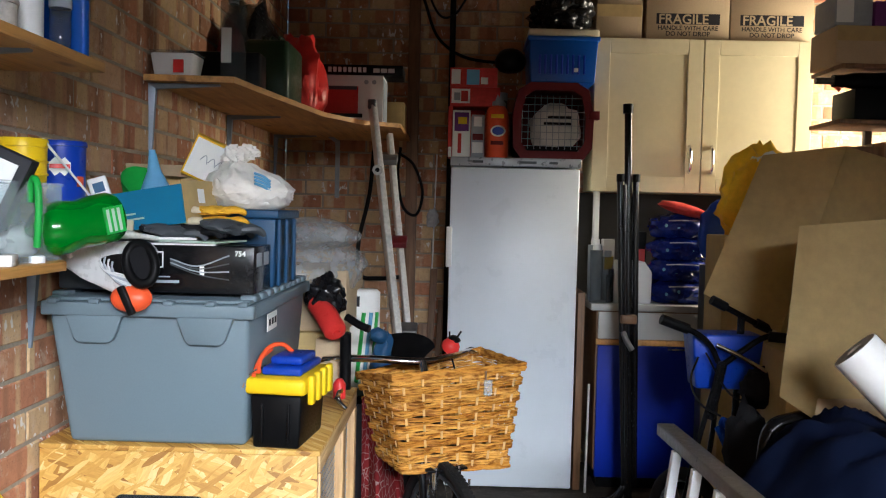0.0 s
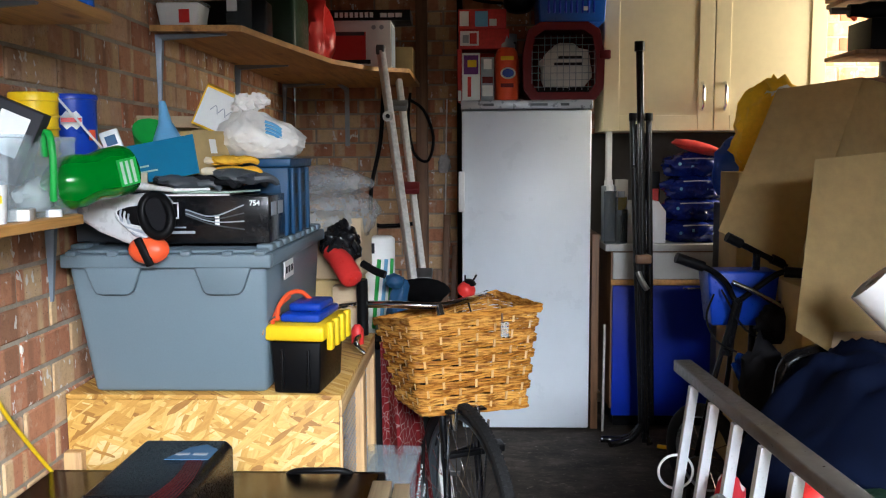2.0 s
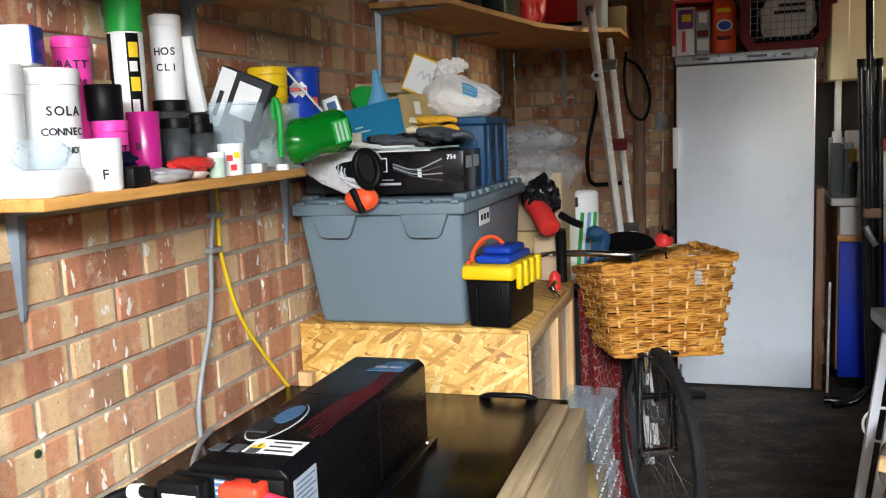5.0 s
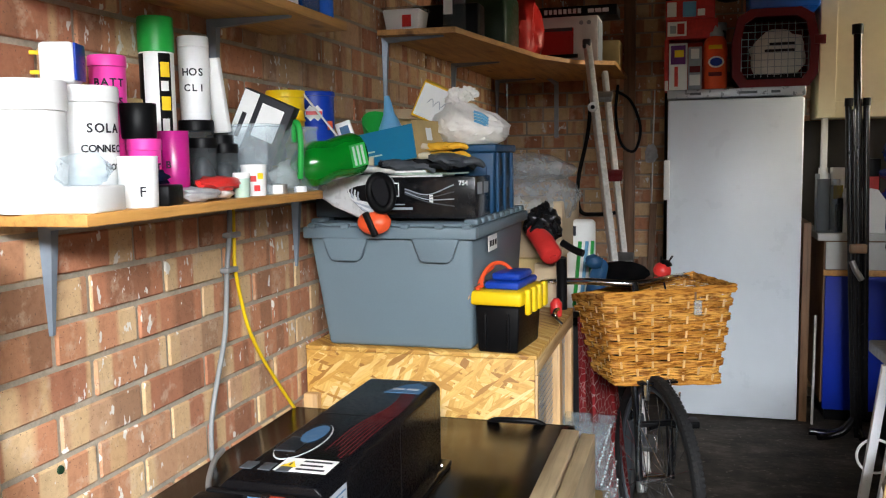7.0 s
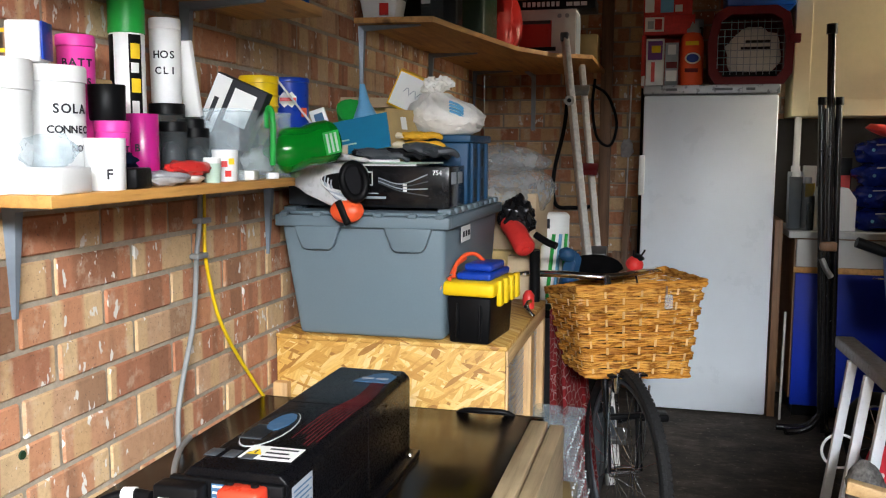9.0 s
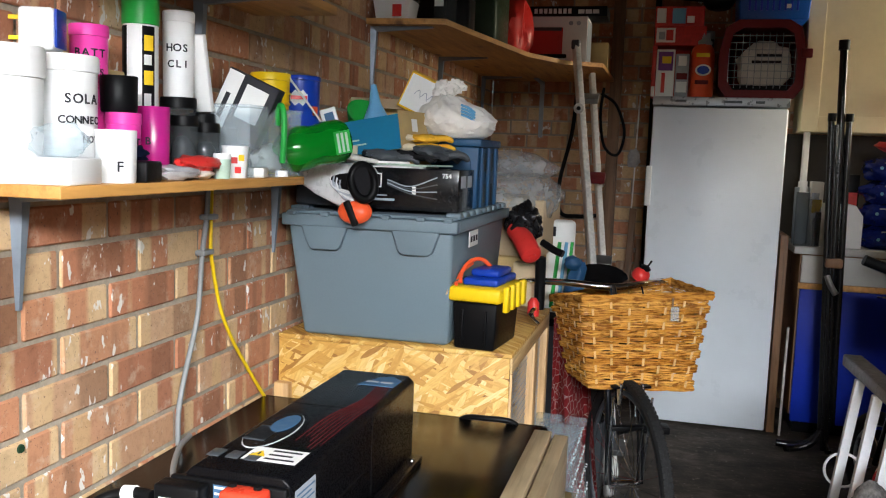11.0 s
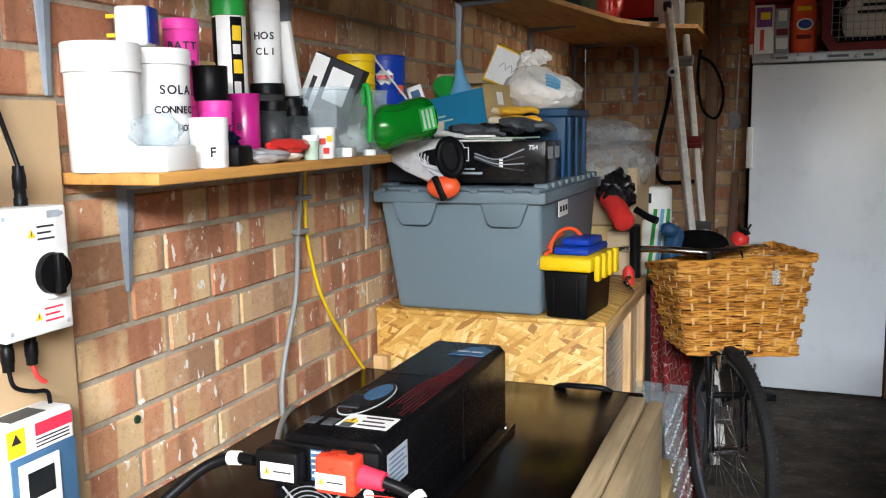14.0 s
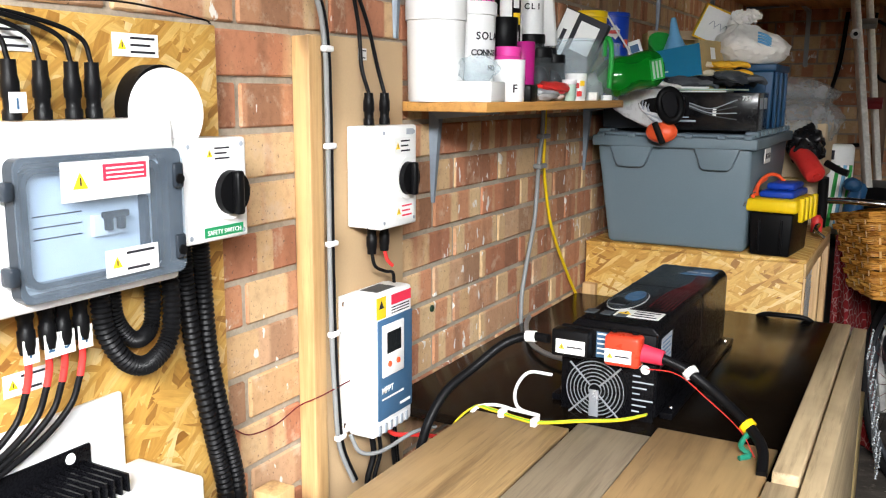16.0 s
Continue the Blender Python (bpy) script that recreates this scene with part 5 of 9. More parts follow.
cable("grey_lead", [(0.03, 1.69, 0.66), (0.06, 1.60, 0.665), (0.12, 1.48, 0.662), (0.19, 1.40, 0.664), (0.27, 1.36, 0.67), (0.305, 1.34, 0.68)], 0.006, M_pvc, "grey lead lying on the tray beside the wall")

# ---- shelves ----
def bracket(parent, y, z, arm, leg):
    """A pressed bracket: a leg that tapers down the wall, an arm that tapers out under the board."""
    bm = B()
    def plate(a, b, wa, wb, ha, hb):
        r = []
        for p, w, h in ((Vector(a), wa, ha), (Vector(b), wb, hb)):
            up = Vector((1, 0, 0)) if abs(p.x - a[0]) < 1e-6 and abs(a[0] - b[0]) < 1e-6 else Vector((0, 0, -1))
            r.append([bm.verts.new(p + Vector((0, s * w, 0)) + up * (h * k)) for s, k in ((-1, 0), (-0.55, 1), (0.55, 1), (1, 0))])
        bm.faces.new(r[0][::-1]); bm.faces.new(r[1])
        for i in range(4):
            bm.faces.new((r[0][i], r[0][(i + 1) % 4], r[1][(i + 1) % 4], r[1][i]))
    plate((0.002, y, z - 0.001), (0.002, y, z - leg), 0.017, 0.006, 0.020, 0.005)
    plate((0.004, y, z), (arm, y, z), 0.017, 0.008, 0.018, 0.005)
    return part("bracket", bm, M_bracket, parent, "blue grey pressed steel bracket")


sh = thing("wall_shelf", pose(0, 0, 0), "varnished pine wall shelf on steel brackets, crowded with tubs", "shelf", "pine wall shelves")
bm = B(); prism(bm, [(0.002, 1.088), (0.190, 1.088), (0.190, 1.900), (0.086, 2.035), (0.086, 2.255), (0.002, 2.255)], 0.018, m=Matrix.Translation((0, 0, 1.211)) @ pose(0, 0, 0, -90), bev=0.002); part("board", bm, M_shelf, sh)
for y in (1.225, 2.139):
    bracket(sh, y, 1.1925, 0.15 if y < 2 else 0.08, 0.188)
sh = thing("wall_shelf", pose(0, 0, 0), "upper pine wall shelf holding tins and bottles", "shelf", "pine wall shelves")
bm = B(); box(bm, 0.002, 0.212, 0.98, 2.020, 1.582, 1.602, 0.002); part("board", bm, M_shelf, sh)
for y in (1.080, 1.760):
    bracket(sh, y, 1.5815, 0.19, 0.255)
sh = thing("corner_shelf", pose(0, 0, 0), "long pine corner shelf on steel brackets in the dark corner", "shelf")
bm = B()
SZ = 1.680
prism(bm, [(0.003, 2.80), (0.262, 2.82), (0.285, 3.00), (0.385, 3.70), (0.50, 3.98), (0.66, 4.10), (0.66, YB - 0.055), (0.003, YB - 0.004)], 0.018, m=Matrix.Translation((0, 0, SZ + 0.018)) @ pose(0, 0, 0, -90))
part("board", bm, M_shelf, sh)
for y in (2.86, 3.73, 4.60):
    bracket(sh, y, SZ - 0.001, 0.21, 0.26)
bm = B(); prism(bm, [(-0.002, 0), (-0.25, 0), (-0.25, -0.005), (-0.02, -0.012), (-0.007, -0.03), (-0.006, -0.30), (-0.002, -0.30)], 0.024, m=Matrix.Translation((0.287, YB, SZ - 0.001)) @ pose(0, 0, 0, 0, 0, 90))
part("bracket", bm, M_steel, sh, "grey pressed steel bracket")


# ---- pots and jars ----
def jar(name, x, y, z, r, h, body, cap, cap_h, label, category="jar", taper=0.96, cap_r=None, group="", base=None):
    t = thing(name, pose(x, y, z), label, category, group)
    cr = cap_r or r * 1.05
    bm = B(); lathe(bm, [(0, 0), (r * taper * 0.95, 0), (r * taper, 0.003), (r, h - cap_h), (r * 0.97, h - cap_h + 0.001), (0, h - cap_h + 0.001)], (0, 0, 0), 28); part("body", bm, body, t)
    if cap_h:
        bm = B(); lathe(bm, [(0, h), (cr * 0.96, h), (cr, h - 0.003), (cr, h - cap_h + 0.0015), (cr * 0.97, h - cap_h + 0.001), (r * 0.9, h - cap_h + 0.0012)], (0, 0, 0), 28); part("lid", bm, cap, t)
    return t


def marker(parent, text, r, ang, z, size, mt=None):
    """Hand lettering on a round pot, wrapped letter by letter; ang: degrees round the pot where it starts."""
    a = ang
    for ch in text:
        if ch != " ":
            m = Matrix.Rotation(radians(a), 4, "Z") @ Matrix.Translation((0, -r - 0.0012, z))
            lettering("lettering", ch, size, mt or M_ink, parent, m, 0.0004, "CENTER")
        a += math.degrees(size * 0.72 / r)


GW = "white storage tubs"
T = 1.211
a = jar("white_tub", 0.062, 1.130, T, 0.055, 0.192, M_white, M_white, 0.045, "tall white round plastic tub with deep lid", "tub", group=GW)
b = jar("white_tub", 0.080, 1.238, T, 0.049, 0.190, M_white, M_white, 0.026, "white tub with handwritten solar connector label", "tub", group=GW)
marker(b, "SOLA", 0.0492, 44, 0.118, 0.020)
marker(b, "CONNEC", 0.0492, 34, 0.088, 0.016)
marker(b, "NOT", 0.0492, 74, 0.060, 0.014)
for y, z in ((1.212, 1.4015),):
    p = thing("plug_adaptor", pose(0.062, y, z + 0.003, 0, 0, -70), "white mains plug adaptor with brass pins on a tub", "plug")
    bm = B(); box(bm, -0.024, 0.024, -0.026, 0.026, 0, 0.062, 0.006); part("body", bm, M_white, p)
    for q in (0.018, 0.048):
        bm = B(); box(bm, -0.003, 0.003, -0.046, -0.026, q - 0.003, q + 0.003); part("pin", bm, M_label_yel, p, "brass pin")
    bm = B(); box(bm, -0.022, 0.022, 0.0262, 0.030, 0.004, 0.060, 0.001); part("side_cover", bm, M_blue, p, "blue side")
f = jar("white_cup", 0.154, 1.262, T, 0.031, 0.080, M_white, M_white, 0.0, "white plastic cup marked with a letter", "cup")
marker(f, "F", 0.0312, 45, 0.018, 0.022)
bm = B(); box(bm, -0.040, 0.040, -0.044, 0.046, 0, 0.038, 0.003)
solid("white_tray", bm, M_white, "shallow white box holding a clear bag", "box", m=pose(0.142, 1.148, T, 0, 0, 8))
bm = B(); lump(bm, (0.142, 1.150, T + 0.060), (0.034, 0.040, 0.024), 4, 0.30, 2.2, 4, 0.9, 0.2)
solid("clear_bag", bm, M_clear, "crumpled clear plastic bag of small parts", "bag")
GP = "pink pots"
p = jar("pink_pot", 0.046, 1.345, T, 0.030, 0.120, M_pink, M_pink, 0.018, "bright pink screw-top pot", "pot", group=GP)
p = jar("pink_pot", 0.046, 1.345, T + 0.1205, 0.030, 0.130, M_pink, M_pink, 0.02, "bright pink pot with handwritten battery label", "pot", group=GP)
marker(p, "BATT", 0.030, 2, 0.078, 0.018)
marker(p, "NUTS", 0.030, 8, 0.048, 0.016)
p = jar("pink_pot", 0.112, 1.342, T + 0.012, 0.0275, 0.098, M_pink, M_pink, 0.02, "short pink pot with handwritten label", "pot", group=GP)
marker(p, "CURT", 0.0275, 8, 0.045, 0.017)
bm = B(); box(bm, -0.03, 0.03, -0.03, 0.03, 0, 0.0115, 0.001); solid("pad", bm, M_black, "thin black pad under a pink pot", "pad", m=pose(0.112, 1.342, T))
jar("black_pot", 0.100, 1.348, T + 0.1105, 0.030, 0.058, M_black, M_black, 0.0, "wide matt black pot resting on a pink one", "pot")
M_pink_clear = tinted("pink_translucent", (0.72, 0.03, 0.34), 0.25)
p = jar("pink_pot", 0.098, 1.450, T, 0.0285, 0.125, M_pink_clear, M_pink_clear, 0.0, "translucent pink beaker with a handwritten letter", "pot", group=GP)
marker(p, "B", 0.0287, 15, 0.06, 0.018)
can = jar("spray_can", 0.046, 1.490, T, 0.031, 0.335, M_white, M_green_p, 0.065, "white and black spray can with bright green cap", "spray can", 1.0)
for a0, a1, z0, z1, mt, rr in ((-150, -104, 0.105, 0.268, M_black, 0.0314), (-52, -8, 0.085, 0.268, M_black, 0.0314), (-46, -14, 0.225, 0.252, M_label_yel, 0.0318), (-46, -20, 0.200, 0.218, M_paper, 0.0318), (-46, -14, 0.165, 0.190, M_label_yel, 0.0318), (-46, -22, 0.120, 0.150, M_paper, 0.0318), (-100, -20, 0.040, 0.072, M_green_p, 0.0318), (-84, -36, 0.050, 0.062, M_paper, 0.0322)):
    bm = B()
    seg = [(rr * math.cos(radians(a0 + (a1 - a0) * k / 8)), rr * math.sin(radians(a0 + (a1 - a0) * k / 8))) for k in range(9)]
    vs = [[bm.verts.new((c, q, z)) for c, q in seg] for z in (z0, z1)]
    for i in range(8):
        bm.faces.new((vs[0][i], vs[0][i + 1], vs[1][i + 1], vs[1][i]))
    part("label_band", bm, mt, can)
j = jar("dark_jar", 0.048, 1.612, T, 0.033, 0.152, M_bottle, M_black, 0.022, "clear jar of screws with a black lid", "jar", group="jars of screws")
bm = B(); lump(bm, (0, 0, 0.055), (0.029, 0.029, 0.05), 9, 0.15, 6, 2); part("contents", bm, M_grey_dark, j)
h = jar("white_bottle", 0.048, 1.612, T + 0.1525, 0.030, 0.162, M_white, M_white, 0.022, "white plastic pot with handwritten hose clip label", "pot", cap_r=0.0305)
marker(h, "HOS", 0.0302, 0, 0.085, 0.020)
marker(h, "CLI", 0.0302, 5, 0.055, 0.019)
for x, y, hh in ((0.10, 1.545, 0.115), (0.105, 1.615, 0.105), (0.055, 1.690, 0.125)):
    j = jar("dark_jar", x, y, T, 0.027, hh, M_bottle, M_black, 0.02, "small clear jar of fixings with a black lid", "jar", group="jars of screws")
    bm = B(); lump(bm, (0, 0, hh * 0.36), (0.023, 0.023, hh * 0.33), 3 + x * 90, 0.15, 6, 2); part("contents", bm, M_grey_dark, j)
bm = B(); box(bm, -0.022, 0.022, -0.03, 0.03, 0, 0.034, 0.004); solid("black_case", bm, M_black, "small black plastic case on the shelf edge", "case", m=pose(0.162, 1.318, T, 0, 0, 10))
bm = B(); lump(bm, (0.128, 1.340, T + 0.045), (0.022, 0.03, 0.016), 3, 0.4, 3, 3); solid("dark_rag", bm, M_navy, "scrunched dark blue rag", "rag")
bm = B(); lump(bm, (0.152, 1.430, T + 0.012), (0.030, 0.062, 0.013), 6, 0.35, 3, 3, 0.9, 0.3); solid("clear_bag", bm, M_grey_film, "crumpled clear bag of fittings lying flat", "bag")
bm = B(); lump(bm, (0.142, 1.525, T + 0.028), (0.030, 0.058, 0.014), 8, 0.3, 3, 3, 0.9, 0.3); solid("red_packet", bm, M_red, "small red and white sweet packet", "packet")
bm = B(); lump(bm, (0.150, 1.520, T + 0.009), (0.02, 0.04, 0.009), 8.5, 0.3, 3, 2, 0.9); solid("packet", bm, M_bag, "flat white paper packet under a red one", "packet")
c = jar("paper_cup", 0.148, 1.655, T, 0.026, 0.062, M_white, M_white, 0.0, "small white pot with red and yellow print", "pot", taper=0.9)
for ang, z, mt in ((40, 0.016, M_red), (55, 0.04, M_label_yel), (25, 0.035, M_red)):
    m = Matrix.Rotation(radians(ang), 4, "Z") @ Matrix.Translation((0, -0.0262, z))
    bm = B(); box(bm, -0.006, 0.006, -0.0008, 0.0, -0.006, 0.006); part("print", bm, mt, c, m=m)
jar("mint_pot", 0.158, 1.585, T, 0.016, 0.048, M_mint, M_white, 0.012, "tiny pale green pot with white cap", "pot")
bm = B(); box(bm, -0.02, 0.02, -0.025, 0.025, 0, 0.02, 0.002); solid("tin", bm, M_alu, "small dull metal tin on the shelf", "tin", m=pose(0.155, 1.735, T, 0, 0, 15))
bm = B(); lathe(bm, [(0, 0), (0.014, 0), (0.014, 0.011), (0.012, 0.013), (0, 0.013)], (0.165, 1.835, T), 18); solid("white_pot", bm, M_white, "tiny white pot on the shelf edge", "pot")
# open clear box with a dark lever-arch style box and bits in it
cb = thing("clear_box", pose(0.035, 1.690, T), "open clear plastic box holding dark odds and ends", "box")
for x0, x1, y0, y1 in ((0, 0.002, 0, 0.25), (0.125, 0.127, 0, 0.25), (0.002, 0.125, 0, 0.002), (0.002, 0.125, 0.248, 0.25)):
    bm = B(); box(bm, x0, x1, y0, y1, 0.003, 0.142); part("side", bm, M_clear, cb)
bm = B(); box(bm, 0, 0.127, 0, 0.25, 0, 0.0025); part("base", bm, M_clear, cb)
bm = B(); tube(bm, [(0, 0, 0.143), (0.127, 0, 0.143), (0.127, 0.25, 0.143), (0, 0.25, 0.143)], 0.0035, 6, 0, True); part("rim", bm, M_clear, cb)
bm = B(); box(bm, 0.004, 0.06, 0.02, 0.22, 0.003, 0.10, 0.004); solid("dark_case", bm, M_grey_dark, "dark grey case inside the clear box", "case", m=pose(0.037, 1.692, T))
bm = B(); lump(bm, (0.11, 1.87, T + 0.035), (0.03, 0.05, 0.03), 2, 0.4, 3, 3, 0.95, 0.3); solid("crumpled_film", bm, M_bag, "crumpled white film in the clear box", "film")
bk = thing("folder_box", pose(0.028, 1.745, T + 0.104, 0, 24, 12), "black cardboard box with white labels leaning back", "box")
bm = B(); box(bm, 0.0, 0.115, 0, 0.05, 0.0, 0.135, 0.002); part("box", bm, M_ink, bk)
bm = B(); box(bm, 0.048, 0.098, -0.0012, -0.0004, 0.045, 0.118); part("label", bm, M_paper, bk, "white address label")
bm = B(); box(bm, 0.002, 0.036, -0.0012, -0.0004, 0.004, 0.132); part("label", bm, M_paper, bk, "white side label")
bm = B(); box(bm, 0.014, 0.024, -0.0018, -0.0013, 0.03, 0.085); part("writing_bar", bm, M_ink, bk)
bm = B(); box(bm, 0.0, 0.035, 0, 0.014, 0, 0.15, 0.002); solid("paper_pack", bm, M_paper, "white printed paper packet leaning on jars", "packet", m=pose(0.055, 1.665, T + 0.128, 14, 0, 0))
bm = B(); box(bm, 0.0, 0.03, 0, 0.05, 0, 0.085, 0.003); solid("brown_pad", bm, M_card, "small brown cardboard block behind the pots", "block", m=pose(0.015, 1.395, T + 0.10, 0, 0, 0))
bm = B(); box(bm, 0.0, 0.03, 0, 0.05, 0, 0.10, 0.003); solid("brown_pad", bm, M_card, "small brown cardboard block behind the pots", "block", m=pose(0.015, 1.395, T, 0, 0, 0))
# yellow and blue tubs at the far end, and the green bottle
y = jar("yellow_tub", 0.058, 1.995, T, 0.045, 0.235, M_yellow, M_yellow, 0.018, "tall yellow ribbed plastic tub", "tub", taper=0.9)
for k in range(5):
    bm = B(); tube(bm, ring_pts((0, 0, 0.09 + k * 0.025), 0.0445, "z", 24), 0.003, 6, 0, True); part("rib", bm, M_yellow, y)
bl = jar("blue_tub", 0.075, 2.125, T, 0.050, 0.240, M_blue, M_blue, 0.012, "blue tub with a red and white flag print", "tub", taper=0.95)
for ang, w, z, tilt, mt in ((22, 0.042, 0.185, 0, M_paper), (22, 0.040, 0.185, 40, M_paper), (22, 0.040, 0.185, -40, M_paper), (22, 0.040, 0.1855, 0, M_red), (70, 0.022, 0.155, 90, M_orange)):
    m = Matrix.Rotation(radians(ang), 4, "Z") @ Matrix.Translation((0, -0.0512 - (0.0008 if mt is not M_paper else 0), z)) @ Matrix.Rotation(radians(tilt), 4, "Y")
    hh = 0.0045 if mt is M_red else 0.009
    bm = B(); box(bm, -w / 2, w / 2, -0.0006, 0.0, -hh, hh); part("print", bm, mt, bl, m=m)
bm = B(); tube(bm, [(0.145, 2.16, T + 0.10), (0.10, 1.99, T + 0.235)], 0.0028, 6); solid("thin_rod", bm, M_white, "thin white rod leaning out of the tubs", "rod")
g = thing("green_bottle", pose(0.180, 1.935, T + 0.066, 0, 78, 50), "translucent green cleaner bottle lying on its side", "bottle")
bm = B(); lathe(bm, [(0, 0), (0.014, 0.0), (0.016, 0.018), (0.036, 0.036), (0.049, 0.055), (0.052, 0.085), (0.046, 0.115), (0.050, 0.145), (0.050, 0.182), (0.044, 0.194), (0, 0.196)], (0, 0, -0.10), 28); part("body", bm, M_green, g)
bm = B(); box(bm, -0.026, 0.026, -0.0525, -0.0495, 0.045, 0.085); part("label", bm, M_green_p, g, "green printed label")
for k in range(3):
    bm = B(); box(bm, -0.022, 0.022, -0.0532, -0.0527, 0.050 + 0.011 * k, 0.056 + 0.011 * k); part("writing_bar", bm, M_mint, g)
bm = B(); tube(bm, [(0.182, 1.800, T + 0.03), (0.186, 1.798, T + 0.10), (0.180, 1.803, T + 0.145), (0.165, 1.812, T + 0.148), (0.16, 1.82, T + 0.11)], 0.0065, 8, 5); solid("green_strap", bm, M_green_p, "bright green plastic strap loop standing up", "strap")

# ---- on the upper shelf ----
U = 1.602
t = jar("tin", 0.10, 1.80, U, 0.042, 0.075, M_alu, M_alu, 0.012, "round dull metal tin with printed side", "tin")
marker(t, "ALL", 0.0425, -5, 0.025, 0.026)
jar("white_bottle", 0.11, 1.905, U, 0.030, 0.22, M_white, M_white, 0.03, "tall white plastic bottle", "bottle")
jar("clear_bottle", 0.15, 1.955, U, 0.020, 0.11, M_bottle, M_grey_print, 0.02, "small clear bottle with grey top", "bottle")
bm = B(); tube(bm, [(0.09, 1.965, U + 0.006), (0.09, 1.972, U + 0.09), (0.09, 1.985, U + 0.19), (0.09, 1.97, U + 0.21)], 0.009, 8, 4); solid("hand_tool", bm, M_maroon, "dark red handled tool standing on the shelf", "tool")
bm = B(); box(bm, 0.06, 0.10, 1.925, 1.955, U, U + 0.24, 0.006); solid("black_box", bm, M_black, "narrow black box standing on the shelf", "box")
bm = B(); box(bm, -0.05, 0.05, -0.012, 0.012, 0.0, 0.27, 0.009); solid("blue_tray", bm, M_tray_blue, "bright blue plastic tray standing on edge at the shelf end", "tray", m=pose(0.135, 2.002, U, 0, 0, 0))
for y, r, hh, mt, cp, lb in ((1.15, 0.035, 0.16, M_white, M_red, "white bottle with red cap"), (1.30, 0.04, 0.11, M_bottle, M_black, "clear jar with black lid"), (1.42, 0.035, 0.17, M_white, M_blue, "white bottle with blue cap"), (1.56, 0.03, 0.13, M_grey_print, M_black, "grey can with black cap"), (1.67, 0.035, 0.10, M_white, M_white, "small white plastic tub")):
    jar("bottle", 0.11, y, U, r, hh, mt, cp, 0.02, lb + " on the upper shelf", "bottle")

# ---- on the corner shelf ----
C = SZ + 0.0185
tb = thing("food_tub", pose(0.07, 2.90, C), "white food tub with a red printed spot", "tub")
bm = B(); frustum_box(bm, (-0.055, 0.055, -0.045, 0.045), (-0.065, 0.065, -0.055, 0.055), 0, 0.07, 0.006); part("body", bm, M_white, tb)
bm = B(); box(bm, -0.068, 0.068, -0.058, 0.058, 0.0705, 0.078, 0.003); part("lid", bm, M_clear, tb)
bm = B(); box(bm, 0.005, 0.035, -0.0565, -0.052, 0.012, 0.05); part("print", bm, M_red, tb)
cbt = jar("clear_bottle", 0.215, 2.985, C, 0.040, 0.250, M_bottle, M_white, 0.0, "clear spirit bottle with white cap and pale label", "bottle")
bm = B(); lathe(bm, [(0.040, 0.16), (0.030, 0.20), (0.014, 0.225), (0.013, 0.25)], (0, 0, 0.001), 24); part("shoulder", bm, M_bottle, cbt)
bm = B(); lathe(bm, [(0.016, 0.245), (0.016, 0.275), (0, 0.276)], (0, 0, 0), 18); part("cap", bm, M_white, cbt, "white cap")
bm = B(); box(bm, -0.026, 0.004, -0.0425, -0.038, 0.06, 0.165); part("label", bm, M_paper, cbt, "pale label")
jc = thing("jerrycan", pose(0.19, 3.60, C), "dark green metal jerrycan", "can")
bm = B(); box(bm, -0.085, 0.085, -0.05, 0.24, 0, 0.25, 0.02); part("body", bm, M_dkgreen, jc)
for q in (-0.03, 0.0, 0.03):
    bm = B(); tube(bm, [(q, 0.03, 0.25), (q, 0.05, 0.275), (q, 0.15, 0.275), (q, 0.17, 0.25)], 0.006, 6, 3); part("handle", bm, M_dkgreen, jc)
bm = B(); box(bm, -0.14, 0.11, 0, 0.10, 0, 0.13, 0.008); solid("black_case", bm, M_black, "black plastic case on the corner shelf", "case", m=pose(0.15, 3.15, C, 0, 0, 0))
rs = thing("red_bag", pose(0.235, 3.93, C), "bright red carrier bag with white script print", "bag")
bm = B(); lump(bm, (0, 0, 0.13), (0.105, 0.09, 0.19), 5, 0.4, 1.6, 4, 0.68, 0.35); part("bag", bm, M_red, rs)
for k in range(3):
    bm = B(); tube(bm, [(-0.03 + 0.02 * k, -0.11, 0.10), (-0.02 + 0.02 * k, -0.115, 0.16 - 0.02 * k), (-0.01 + 0.02 * k, -0.112, 0.10), (0.0 + 0.02 * k, -0.115, 0.15 - 0.02 * k)], 0.0022, 5, 4); part("print", bm, M_paper, rs)
bm = B(); lump(bm, (0.06, 3.95, C + 0.20), (0.09, 0.2, 0.25), 11, 0.25, 2, 3, 0.79, 0.2); solid("black_bag", bm, M_bin_bag, "dark bag heaped at the back of the corner shelf", "bag")
bm = B(); lump(bm, (0.06, 3.55, C + 0.13), (0.05, 0.1, 0.16), 12, 0.25, 2, 3, 0.8, 0.2); solid("red_cloth", bm, M_maroon, "dark red cloth bundle on the corner shelf", "cloth")
tbx = thing("toaster_carton", pose(0.44, 4.16, C), "white carton with a red toaster pictured on it", "carton")
bm = B(); box(bm, -0.155, 0.135, 0, 0.20, 0, 0.215, 0.002); part("carton", bm, M_paper, tbx)
bm = B(); box(bm, -0.125, 0.025, -0.0014, -0.0004, 0.045, 0.165); pic = part("print", bm, M_red, tbx, "red printed toaster")
bm = B(); box(bm, -0.13, 0.045, -0.0022, -0.0016, 0.028, 0.046); part("print", bm, M_black, pic)
bm = B(); box(bm, -0.125, 0.02, -0.0022, -0.0016, 0.15, 0.166); part("print", bm, M_grey_dark, pic)
bm = B(); box(bm, 0.137, 0.138, 0.005, 0.19, 0.02, 0.2); part("print", bm, M_grey_print, tbx)
